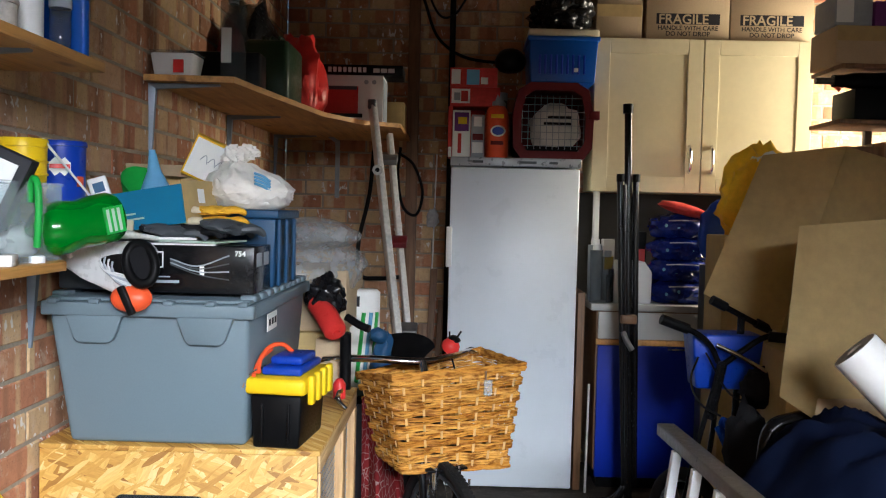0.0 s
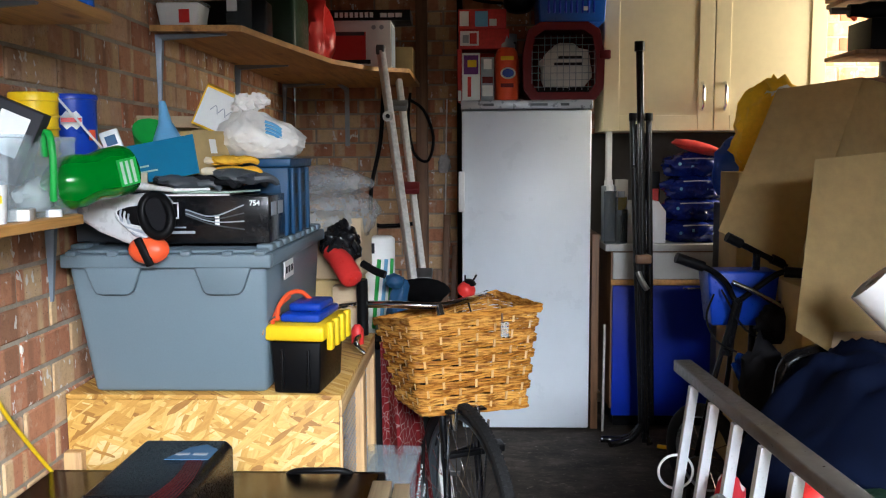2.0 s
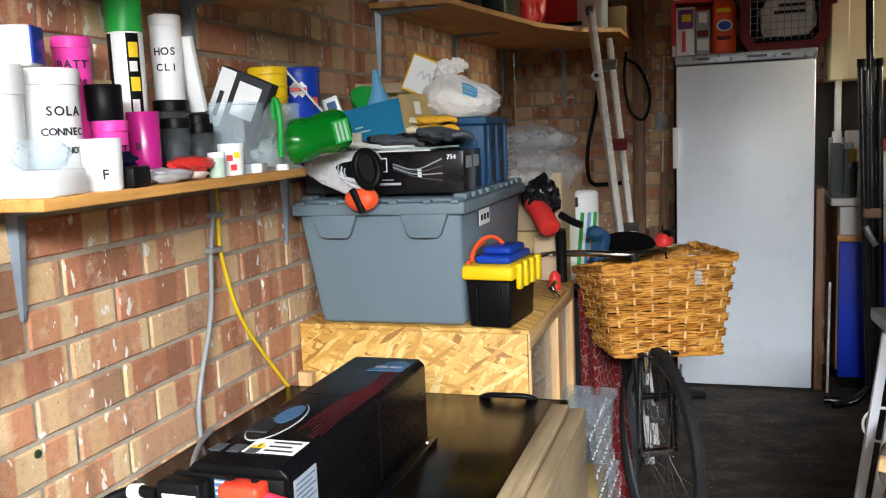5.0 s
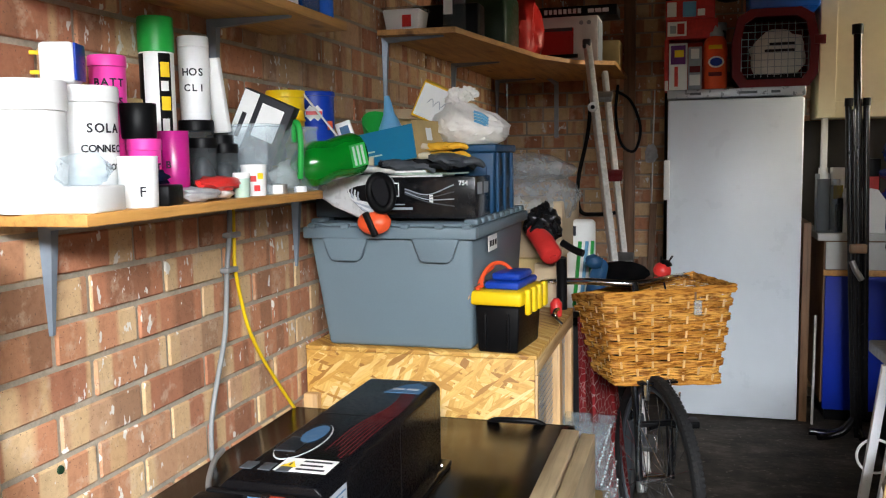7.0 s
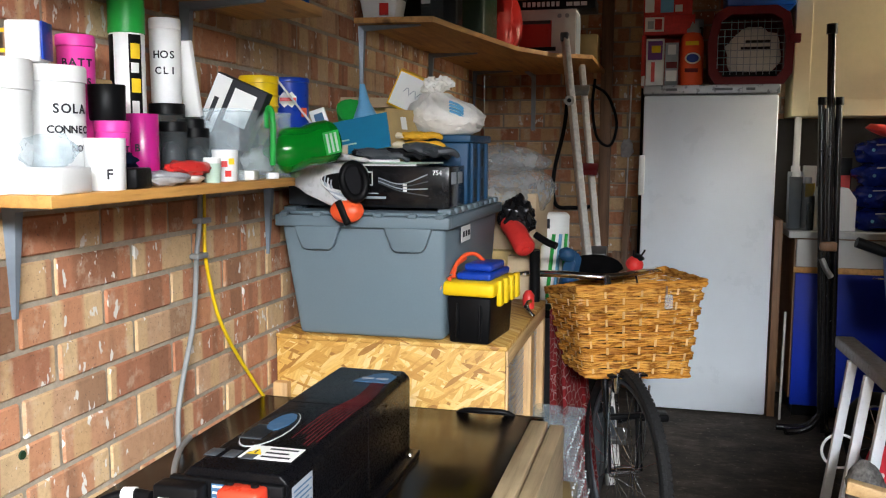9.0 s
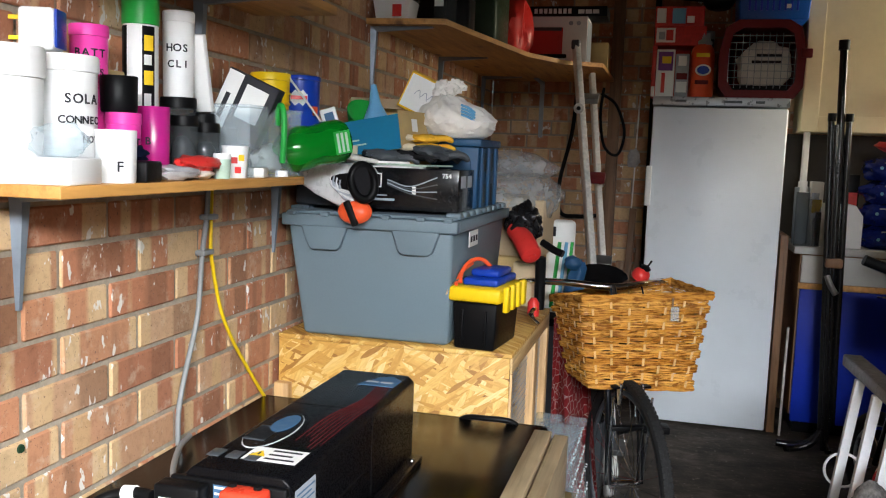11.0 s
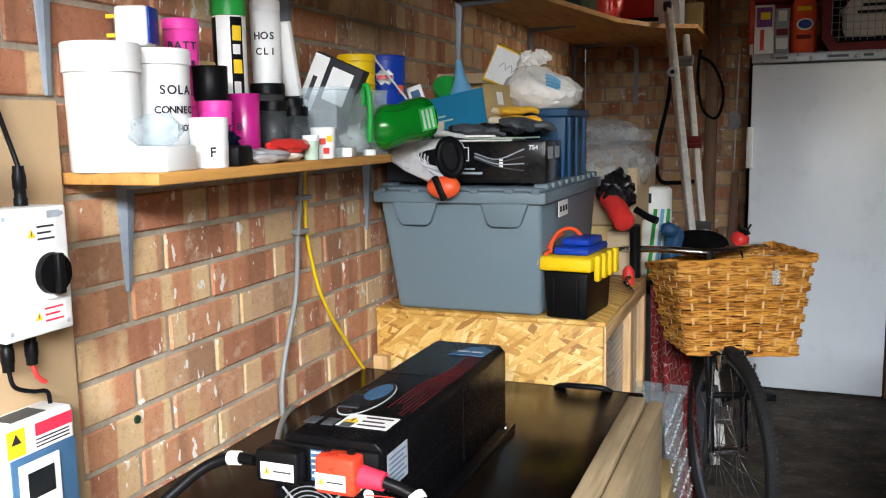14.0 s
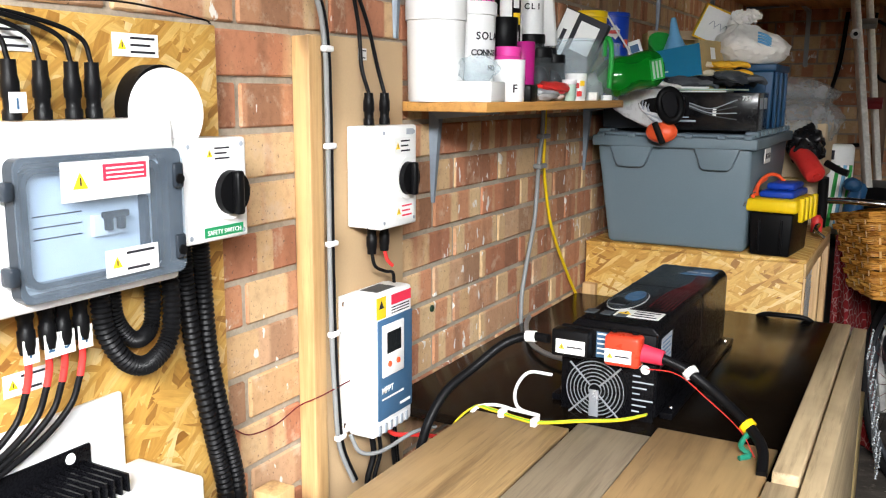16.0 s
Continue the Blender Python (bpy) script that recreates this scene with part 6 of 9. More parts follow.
for q in (0.06, 0.095):
    bm = B(); lathe(bm, [(0.010, 0), (0.010, 0.0006), (0, 0.0006)], (q, -0.0004, 0.185), 12, pose(0, 0, 0, 90)); part("print", bm, M_grey_print, tbx)
kb = thing("game_box", pose(0.43, 4.16, C + 0.2155), "flat black box lying upside down with white lettering", "box")
bm = B(); box(bm, -0.15, 0.23, 0, 0.19, 0, 0.045, 0.002); part("box", bm, M_black, kb)
for q in range(8):
    bm = B(); box(bm, -0.10 + q * 0.022, -0.085 + q * 0.022, -0.0014, -0.0004, 0.012, 0.034); part("logo_bar", bm, M_paper, kb)
for q in range(3):
    bm = B(); box(bm, 0.10 + q * 0.033, 0.128 + q * 0.033, -0.0014, -0.0004, 0.012, 0.030); part("logo_bar", bm, M_paper, kb)
bm = B(); box(bm, 0.0, 0.14, 0, 0.2, 0, 0.13, 0.003); solid("orange_carton", bm, M_card, "brown carton behind the toaster carton", "carton", m=pose(0.515, 4.40, C))

# ---- the heap on the crate ----
K = 1.1285
pb = thing("black_carton", pose(0.215, 2.175, K), "glossy black printed carton with white lettering", "carton")
bm = B(); box(bm, 0, 0.265, 0, 0.165, 0, 0.105, 0.002); part("carton", bm, M_black_gloss, pb)
for x0, x1, z0, z1, mt in ((0.02, 0.065, 0.055, 0.058, M_paper), (0.02, 0.065, 0.088, 0.091, M_paper), (0.062, 0.065, 0.055, 0.091, M_paper), (0.02, 0.10, 0.022, 0.028, M_grey_print), (0.02, 0.08, 0.034, 0.037, M_grey_print), (0.145, 0.155, 0.040, 0.060, M_paper)):
    bm = B(); box(bm, x0, x1, -0.0012, -0.0004, z0, z1); part("print", bm, mt, pb)
for k in range(4):
    bm = B(); tube(bm, [(0.08, -0.0006, 0.075 - k * 0.004), (0.14, -0.0006, 0.06 - k * 0.006), (0.21, -0.0006, 0.085 - k * 0.018)], 0.0016, 5, 5); part("print", bm, (M_grey_print, M_grey_dark)[k % 2], pb)
lettering("lettering", "754", 0.016, M_paper, pb, Matrix.Translation((0.222, -0.0012, 0.084)), 0.0004)
for y0 in (0.02, 0.09):
    bm = B(); box(bm, 0.2654, 0.2660, y0, y0 + 0.05, 0.06, 0.09); part("print", bm, M_grey_print, pb)
bm = B(); box(bm, 0.035, 0.205, 2.20, 2.60, K, K + 0.125, 0.006); solid("dark_case", bm, M_grey_dark, "dark plastic case under the heap", "case")
for i, (x, y, w, d, a, mt) in enumerate(((0.26, 2.205, 0.20, 0.14, 4, M_paper), (0.30, 2.215, 0.15, 0.12, -12, M_mint), (0.22, 2.23, 0.16, 0.15, 20, M_paper))):
    bm = B(); box(bm, -w / 2, w / 2, -0.03, d, 0, 0.003 + 0.001 * i); solid("paper_sheet", bm, mt, "loose printed papers under the gloves", "paper", m=pose(x + 0.03, y, K + 0.1055 + 0.005 * i, 0, 0, a))


# helmet visor with ear defender hanging over the crate's front edge
v = thing("helmet_visor", pose(0, 0, 0), "silver and black helmet shell with an orange ear defender", "helmet")
HELMET = [(0.09, 1.212), (0.116, 1.227), (0.150, 1.234), (0.205, 1.241), (0.265, 1.247), (0.292, 1.225), (0.275, 1.175), (0.251, 1.151), (0.206, 1.134), (0.139, 1.166), (0.101, 1.187)]
bm = B()
prism(bm, HELMET, 0.045, m=Matrix.Translation((0, 2.075, 0)), bev=0.009)
part("shell", bm, M_silver, v, "silver shell")
bm = B(); prism(bm, [(0.176 + (x - 0.09) * 0.50, 1.194 + (z - 1.196) * 0.56) for x, z in HELMET], 0.02, m=Matrix.Translation((0, 2.0735, 0)), bev=0.004)
part("lining", bm, M_black, v, "black lining")
for k in range(4):
    bm = B(); tube(bm, [(0.184 + 0.008 * k, 2.073, 1.216 - 0.005 * k), (0.184 + 0.008 * k, 2.070, 1.197 - 0.004 * k), (0.200 + 0.006 * k, 2.069, 1.180 - 0.006 * k), (0.248, 2.071, 1.168 - 0.008 * k)], [0.0022, 0.0038, 0.0042, 0.003], 6, 6); part("flute", bm, (M_silver, M_grey_print)[k % 2], v)
bm = B(); tube(bm, [Vector((0.268, 2.070, 1.198)) + Vector((0.030 * math.cos(q) - 0.008 * math.sin(q), 0.010 * math.sin(q), 0.041 * math.sin(q))) for q in [2 * math.pi * i / 28 for i in range(28)]], 0.0105, 10, 0, True); part("ear_cushion", bm, M_black, v, "black ear cushion")
bm = B(); lathe(bm, [(0, 0.006), (0.026, 0.006), (0.030, 0), (0, 0)], (0.267, 2.074, 1.198), 24, pose(0, 0, 0, 90) @ Matrix.Diagonal((1, 1.35, 1, 1))); part("ear_pad", bm, M_black_cloth, v, "black ear pad")
bm = B(); lathe(bm, [(0, 0.028), (0.028, 0.026), (0.040, 0.016), (0.044, 0.004), (0.040, 0), (0, 0)], (0.245, 2.085, 1.124), 24, pose(0, 0, 0, 78, 0, 0) @ Matrix.Diagonal((1, 0.70, 1, 1))); part("ear_cup", bm, M_orange, v, "bright orange ear cup")
bm = B(); box(bm, -0.008, 0.008, -0.006, 0.006, -0.034, 0.030, 0.003, m=Matrix.Translation((0.243, 2.056, 1.124)) @ pose(0, 0, 0, 0, -24)); part("ear_arm", bm, M_black, v, "black arm over the cup")
bm = B(); lathe(bm, [(0.007, 0), (0.006, 0.004), (0, 0.004)], (0.118, 2.074, 1.212), 14, pose(0, 0, 0, 90)); part("pivot", bm, M_white, v)
bm = B(); tube(bm, [(0.07, 2.12, 1.228), (0.095, 2.10, 1.232), (0.108, 2.09, 1.215), (0.100, 2.09, 1.195)], 0.010, 8, 5); part("strap", bm, M_shelf, v, "tan strap")


def soft(name, c, size, seed, mt, label, category, amp=0.25, freq=2.5, sub=3, flat=0.9, crease=0.25, m=None):
    bm = B(); lump(bm, c, size, seed, amp, freq, sub, flat, crease)
    return solid(name, bm, mt, label, category, m=m)


gl = thing("work_gloves", pose(0, 0, 0), "heap of worn black work gloves on the carton", "gloves")
for i, (x, y, a) in enumerate(((0.27, 2.24, 15), (0.33, 2.26, -20), (0.40, 2.23, 35), (0.23, 2.28, 70), (0.36, 2.33, 5))):
    bm = B(); lump(bm, (0, 0, 0), (0.052, 0.034, 0.016), i * 3.1, 0.3, 3, 3, 0.9, 0.35)
    for f in range(4):
        tube(bm, [(0.03, -0.022 + f * 0.014, 0.0), (0.065, -0.028 + f * 0.018, 0.006), (0.085, -0.026 + f * 0.017, -0.006)], [0.009, 0.008, 0.006], 7, 4)
    part("glove", bm, M_black_cloth if i % 2 else M_grey_dark, gl, m=pose(x, y, K + 0.135 + 0.006 * (i % 3), 8, 6, a))
yg = thing("yellow_gloves", pose(0, 0, 0), "pair of yellow work gloves with pale cuffs", "gloves")
for i, (x, y, z, a) in enumerate(((0.375, 2.265, K + 0.158, 20), (0.362, 2.285, K + 0.182, 28))):
    bm = B(); lump(bm, (0, 0, 0), (0.042, 0.026, 0.011), i * 2.7 + 20, 0.3, 3, 3, 0.9, 0.3)
    for f in range(4):
        tube(bm, [(0.02, -0.018 + f * 0.012, 0), (0.052, -0.022 + f * 0.015, 0.003), (0.066, -0.02 + f * 0.014, -0.005)], [0.0075, 0.007, 0.005], 7, 4)
    part("glove", bm, M_glove, yg, m=pose(x, y, z, 4, 0, a))
    bm = B(); lump(bm, (0, 0, 0), (0.026, 0.026, 0.010), i + 33, 0.25, 3, 2, 0.9); part("cuff", bm, M_foam, yg, m=pose(x - 0.05, y - 0.022, z, 0, 0, a))

# slate blue folding crate with the white bag on it
sc = thing("folding_crate", pose(0.358, 2.36, K), "small slate blue plastic crate", "crate")
bm = B()
frustum_box(bm, (0.0, 0.125, 0.0, 0.25), (-0.004, 0.130, -0.004, 0.255), 0.0, 0.165, 0.004); part("body", bm, M_steel_blue, sc)
bm = B(); box(bm, -0.010, 0.137, -0.010, 0.262, 0.166, 0.186, 0.004); part("rim", bm, M_steel_blue, sc)
for y, w in ((0.004, 0.02), (0.095, 0.02), (0.19, 0.02)):
    bm = B(); box(bm, 0.131, 0.140, y, y + w, 0.004, 0.164, 0.003); part("rib", bm, M_steel_blue, sc)
for y in (0.034, 0.126):
    for z in (0.015, 0.10):
        bm = B(); box(bm, 0.1305, 0.1325, y, y + 0.05, z, z + 0.05, 0.001); part("grip_hole", bm, M_black, sc, "dark opening")
for z in (0.06, 0.10):
    bm = B(); box(bm, 0.015, 0.110, -0.010, -0.004, z, z + 0.028, 0.003); part("rib", bm, M_steel_blue, sc)
wb = thing("carrier_bag", pose(0.418, 2.40, K + 0.187), "knotted white carrier bag with blue print", "bag")
bm = B()
r = bmesh.ops.create_icosphere(bm, subdivisions=5, radius=1.0)
for q in r["verts"]:
    n, a = q.co.copy(), math.atan2(q.co.y, q.co.x)
    up = max(0.0, n.z)
    slim = 1 - 0.66 * up ** 1.9
    fold = 1 + (0.03 + 0.10 * up) * math.sin(6 * a + 3 * noise.noise(n * 1.7)) + 0.14 * abs(noise.noise(n * 3.3)) + 0.10 * abs(noise.noise(n * 7.5))
    q.co = Vector((n.x * 0.098 * slim * fold - 0.040 * up, n.y * 0.080 * slim * fold, max(0.0, 0.045 + n.z * (0.078 if n.z > 0 else 0.058)) + 0.008 * noise.noise(n * 5) * (n.z > -0.3)))
lump(bm, (-0.045, 0, 0.126), (0.024, 0.018, 0.024), 5, 0.5, 2.2, 4, 0, 0.5)
lump(bm, (-0.014, 0.004, 0.138), (0.026, 0.012, 0.016), 9, 0.5, 2.2, 4, 0, 0.5)
part("bag", bm, M_bag, wb)
for k in range(4):
    bm = B(); tube(bm, [(0.025, -0.084 + 0.003 * k, 0.085 - 0.008 * k), (0.045, -0.077, 0.078 - 0.008 * k), (0.06, -0.068, 0.066 - 0.007 * k)], 0.0035, 5, 4); part("print", bm, M_sky, wb, "blue print")

# open teal carton with the funnel, and boxes behind
tc_ = thing("teal_carton", pose(0.148, 2.245, K + 0.127, 0, -9, -12), "open brown carton with teal printed side", "carton")
for x0, x1, y0, y1, z0, z1, nm in ((0.0, 0.175, 0.004, 0.16, 0.0, 0.003, "base"), (0.172, 0.175, 0.004, 0.16, 0.0032, 0.098, "end_wall"), (0.0, 0.003, 0.004, 0.16, 0.0032, 0.090, "end_wall"), (0.0032, 0.1718, 0.157, 0.16, 0.0032, 0.094, "back_wall"), (0.0032, 0.1718, 0.004, 0.007, 0.0032, 0.088, "front_wall")):
    bm = B(); box(bm, x0, x1, y0, y1, z0, z1); part(nm, bm, M_card, tc_)
bm = B(); box(bm, 0.0, 0.175, -0.0005, 0.0035, 0.0, 0.088); part("printed_side", bm, M_teal, tc_, "teal printed side")
bm = B(); box(bm, 0.1756, 0.1762, 0.07, 0.10, 0.045, 0.078); part("label", bm, M_paper, tc_)
for k in range(2):
    bm = B(); box(bm, 0.03, 0.075 - 0.02 * k, -0.0012, -0.0006, 0.022 + 0.012 * k, 0.026 + 0.012 * k); part("writing_bar", bm, M_mint, tc_)
fn = thing("funnel", pose(0.215, 2.325, K + 0.172, 0, -6, 0), "pale blue plastic funnel standing upside down", "funnel")
bm = B(); lathe(bm, [(0.058, 0), (0.060, 0.003), (0.056, 0.010), (0.016, 0.100), (0.007, 0.150), (0.0055, 0.150), (0.014, 0.100), (0.053, 0.008)], (0, 0, 0), 28); part("cone", bm, M_sky, fn)
br = thing("brown_carton", pose(0.145, 2.47, K + 0.126, 0, 0, 24), "brown cardboard carton with an open flap", "carton")
bm = B(); box(bm, -0.06, 0.12, 0, 0.12, 0, 0.165, 0.002); part("carton", bm, M_card, br)
bm = B(); box(bm, -0.06, 0.12, -0.05, 0.0, 0, 0.002, m=pose(0, 0, 0.167, 35)); part("flap", bm, M_card_pale, br)
ob_ = thing("orange_carton", pose(0.272, 2.455, K + 0.255, 8, 24, 18), "white carton with an orange edge and printed drawing", "carton")
bm = B(); box(bm, -0.05, 0.065, 0, 0.10, 0.0, 0.105, 0.002); part("carton", bm, M_yel_sack, ob_)
bm = B(); box(bm, -0.046, 0.050, -0.0015, -0.0005, 0.006, 0.100); pc = part("printed_side", bm, M_paper, ob_, "white printed side")
for k in range(3):
    bm = B(); tube(bm, [(-0.02 + 0.02 * k, -0.0018, 0.05), (-0.01 + 0.02 * k, -0.0018, 0.065), (0.0 + 0.02 * k, -0.0018, 0.045)], 0.001, 4, 4); part("print", bm, M_grey_print, pc)
bm = B(); box(bm, 0.235, 0.335, 2.46, 2.60, K + 0.0005, K + 0.262, 0.002); solid("brown_carton", bm, M_card, "brown carton under the orange one", "carton")
gd = thing("gauge", pose(0.128, 2.215, K + 0.190, 0, -18, 10), "small white digital gauge with a dark display", "gauge")
bm = B(); box(bm, -0.018, 0.024, 0, 0.012, 0, 0.062, 0.003); part("body", bm, M_white, gd)
bm = B(); box(bm, -0.008, 0.016, -0.0012, -0.0004, 0.028, 0.050); part("screen", bm, M_label_blue, gd)
wt = jar("white_tub", 0.115, 2.225, K + 0.126, 0.036, 0.062, M_foam, M_foam, 0.012, "stack of cream plastic pots", "tub", taper=0.88)
bm = B(); lathe(bm, [(0.0, 0), (0.03, 0.0), (0.052, 0.05), (0.056, 0.062), (0.05, 0.06), (0.0, 0.01)], (0, 0, 0), 20); solid("green_scoop", bm, M_green_p, "dark green plastic scoop among the boxes", "scoop", m=pose(0.150, 2.36, K + 0.200, 30, 35, 0))
bm = B(); box(bm, 0, 0.12, 0, 0.10, 0, 0.09, 0.002); solid("card_block", bm, M_card, "brown cardboard block in the heap", "block", m=pose(0.08, 2.30, K + 0.126))
bm = B(); box(bm, -0.016, 0.016, 0, 0.012, 0, 0.03, 0.002); solid("foam_block", bm, M_foam, "small cream foam block by the green bottle", "block", m=pose(0.190, 2.188, K + 0.1265, 0, 0, 8))
bm = B(); tube(bm, [(0.17, 2.14, 1.262), (0.24, 2.15, 1.252), (0.27, 2.17, 1.247)], [0.009, 0.006, 0.004], 8, 3); solid("silver_pen", bm, M_alu, "silver pen-like tool on the heap", "tool")

# ---- behind the hutch ----
bm = B(); box(bm, 0.12, 0.56, 2.92, 3.42, 0, 0.94, 0.004); solid("tall_carton", bm, M_card, "tall brown cardboard carton behind the crate", "carton")
bm = B(); box(bm, 0.18, 0.585, 2.95, 3.40, 0.941, 1.13, 0.004); solid("wrapped_box", bm, M_card_pale, "pale box under grey plastic film", "box")
soft("plastic_sheet", (0.40, 3.10, 1.14), (0.22, 0.24, 0.10), 3.3, M_clear_film, "crumpled grey translucent plastic sheet over a box", "sheet", 0.16, 1.6, 4, 0.9, 0.10)
soft("plastic_sheet", (0.42, 3.16, 1.235), (0.17, 0.14, 0.055), 5.3, M_clear_film, "rolled grey translucent plastic sheet", "sheet", 0.12, 1.6, 4, 0.9, 0.15)
bm = B(); box(bm, 0.505, 0.585, 2.87, 2.915, 0, 0.93, 0.002); solid("card_strip", bm, M_card_pale, "upright strip of brown card beside the crate", "card")
soft("bin_bag", (0.535, 2.862, 1.055), (0.055, 0.045, 0.066), 8.2, M_bin_bag, "shiny black bin bag stuffed behind the crate", "bag", 0.3, 2.4, 4, 0.95, 0.22)
rb = thing("red_sprayer", pose(0.556, 2.80, 0.978, 0, 0, 0), "red plastic spray bottle on a black handle", "sprayer")
bm = B(); tube(bm, [(-0.05, 0.06, 0.065), (-0.045, 0.055, 0.06), (-0.01, 0.01, 0.03), (0.022, -0.04, -0.005), (0.026, -0.046, -0.01), (0.028, -0.049, -0.012)], [0.022, 0.032, 0.034, 0.034, 0.030, 0.018], 20); part("bottle", bm, M_red, rb)
bm = B(); tube(bm, [(0.028, -0.049, -0.012), (0.031, -0.054, -0.016)], 0.012, 14); part("cap", bm, M_red, rb)
bm = B(); tube(bm, [(0.045, 0.02, -0.02), (0.045, 0.03, -0.10), (0.045, 0.03, -0.20)], 0.017, 10, 4); part("handle", bm, M_black, rb, "black handle")
bm = B(); tube(bm, [(0.05, 0.0, 0.03), (0.09, -0.02, 0.01), (0.12, -0.03, 0.0)], 0.012, 8, 4); part("nozzle", bm, M_black, rb)
bm = B(); lathe(bm, [(0, 0), (0.018, 0), (0.018, 0.04), (0.008, 0.055), (0, 0.056)], (0.602, 2.70, 0.791), 16); solid("red_cap_bottle", bm, M_red, "small bottle with red cap on the hutch", "bottle")
for i in range(3):
    bm = B(); tube(bm, [(0.60 + i * 0.02, 2.66 - 0.05 * i, 0.793), (0.605 + i * 0.004, 2.665 - 0.05 * i, 0.815), (0.615, 2.66 - 0.05 * i, 0.82)], 0.006, 8, 3); solid("fitting", bm, M_chrome, "small chrome fitting lying on the hutch", "fitting")
dk = thing("lidded_bin", pose(0.50, 3.12, 0), "dark plastic storage bin behind the hutch", "bin")
bm = B(); frustum_box(bm, (0.06, 0.30, 0.0, 0.30), (0.04, 0.32, 0.0, 0.32), 0, 0.68, 0.01); part("body", bm, M_grey_dark, dk)
bm = B(); box(bm, 0.03, 0.33, -0.01, 0.33, 0.681, 0.71, 0.005); part("lid", bm, M_black, dk)
gw = thing("paper_roll_pack", pose(0.605, 3.28, 0.711), "white pack with green swirl print", "pack")
bm = B(); lathe(bm, [(0, 0), (0.052, 0.001), (0.055, 0.01), (0.055, 0.325), (0.045, 0.335), (0, 0.336)], (0, 0, 0), 24); part("pack", bm, M_paper, gw)
for a0, mt in ((-0.3, M_green_p), (0.6, M_green_p), (0.15, M_sky)):
    bm = B()
    tube(bm, [(0.0555 * math.sin(a0 + 0.5 * s), -0.0555 * math.cos(a0 + 0.5 * s), 0.02 + 0.3 * s) for s in [q / 10 for q in range(-0, 9)]], 0.007, 6); part("swirl", bm, mt, gw, "green swirl")
bm = B(); box(bm, -0.03, -0.01, -0.0562, -0.052, 0.28, 0.315); part("barcode", bm, M_ink, gw)
gp = thing("green_pack", pose(0.665, 3.12, 0.711, 0, 8, 0), "blue and green plastic pack with white print", "pack")
bm = B(); lump(bm, (0, 0, 0.10), (0.032, 0.03, 0.11), 6, 0.2, 2, 3, 0.9, 0.25); part("pack", bm, M_steel_blue, gp)
bm = B(); lump(bm, (-0.02, -0.02, 0.20), (0.026, 0.02, 0.025), 7, 0.3, 2, 3, 0.9, 0.25); part("pouch", bm, M_steel_blue, gp)

# red bandana cloth, clear boxes beside the bench
M_bandana, nt, bs = nodes_of("bandana_cloth")
vo = node(nt, "ShaderNodeTexVoronoi", Scale=34.0)
vo.feature = "DISTANCE_TO_EDGE"
nt.links.new(coords(nt), vo.inputs["Vector"])
nz = noise_of(nt, coords(nt), 60, 3)
pat = mixed(nt, 0.5, ramp(nt, vo.outputs["Distance"], [(0.02, (1, 1, 1)), (0.05, (0, 0, 0))]), ramp(nt, nz, [(0.5, (0, 0, 0)), (0.6, (1, 1, 1))]), "MULTIPLY")
nt.links.new(mixed(nt, pat, (0.30, 0.016, 0.02), (0.62, 0.45, 0.42)), bs.inputs["Base Color"])
bs.inputs["Roughness"].default_value = 0.95
bm = B()
rows = []
for i in range(20):
    s = i / 19
    row = []
    for k in range(14):
        u = k / 13
        row.append(bm.verts.new((0.655 + 0.16 * u * (0.55 + 0.6 * s), 2.80 + 0.05 * math.sin(9 * u + 2 * s) + 0.10 * u, 0.77 - 0.75 * s)))
    rows.append(row)
for r0, r1 in zip(rows, rows[1:]):
    for k in range(13):
        bm.faces.new((r0[k], r0[k + 1], r1[k + 1], r1[k]))
bmesh.ops.solidify(bm, geom=bm.faces[:], thickness=0.006)
solid("bandana_cloth", bm, M_bandana, "red patterned bandana cloth hanging beside the hutch", "cloth")
for i, (z, s) in enumerate(((0.0, 1.0), (0.235, 0.95))):
    c = thing("clear_crate", pose(0.690, 2.60, z, 0, 0, -4), "clear ribbed plastic storage box beside the bike wheel", "box", "stacked clear boxes")
    bm = B(); frustum_box(bm, (-0.07, 0.05, -0.18, 0.18), (-0.08 * s, 0.065 * s, -0.20, 0.20), 0, 0.20, 0.008); part("body", bm, M_clear, c)
    bm = B(); box(bm, -0.09, 0.072, -0.21, 0.21, 0.2005, 0.225, 0.005); part("lid", bm, M_clear, c)
    bm = B(); lump(bm, (-0.01, 0, 0.09), (0.045, 0.14, 0.08), 4 + i, 0.3, 2.5, 3); part("contents", bm, (M_black_cloth, M_maroon)[1 - i], c)
bm = B()
rows = []
for i in range(18):
    row = []
    for k in range(8):
        s, u = i / 17, k / 7
        row.append(bm.verts.new((0.806 + 0.045 * u + 0.004 * noise.noise(Vector((i, k, 0)) * 0.9), 1.95 + 0.30 * s, 0.60 - 0.30 * u * (1 + 0.1 * s) + 0.004 * noise.noise(Vector((i * 1.3, k, 5))))))
    rows.append(row)
for r0, r1 in zip(rows, rows[1:]):
    for k in range(7):
        bm.faces.new((r0[k], r0[k + 1], r1[k + 1], r1[k]))
bmesh.ops.solidify(bm, geom=bm.faces[:], thickness=0.006)
for i in range(18):
    for k in range(8):
        bmesh.ops.create_icosphere(bm, subdivisions=1, radius=0.003, matrix=Matrix.Translation(rows[i][k].co + Vector((0.003, -0.004, 0))))
solid("bubble_wrap", bm, M_clear_film, "sheet of bubble wrap hanging beside the bench", "wrap")
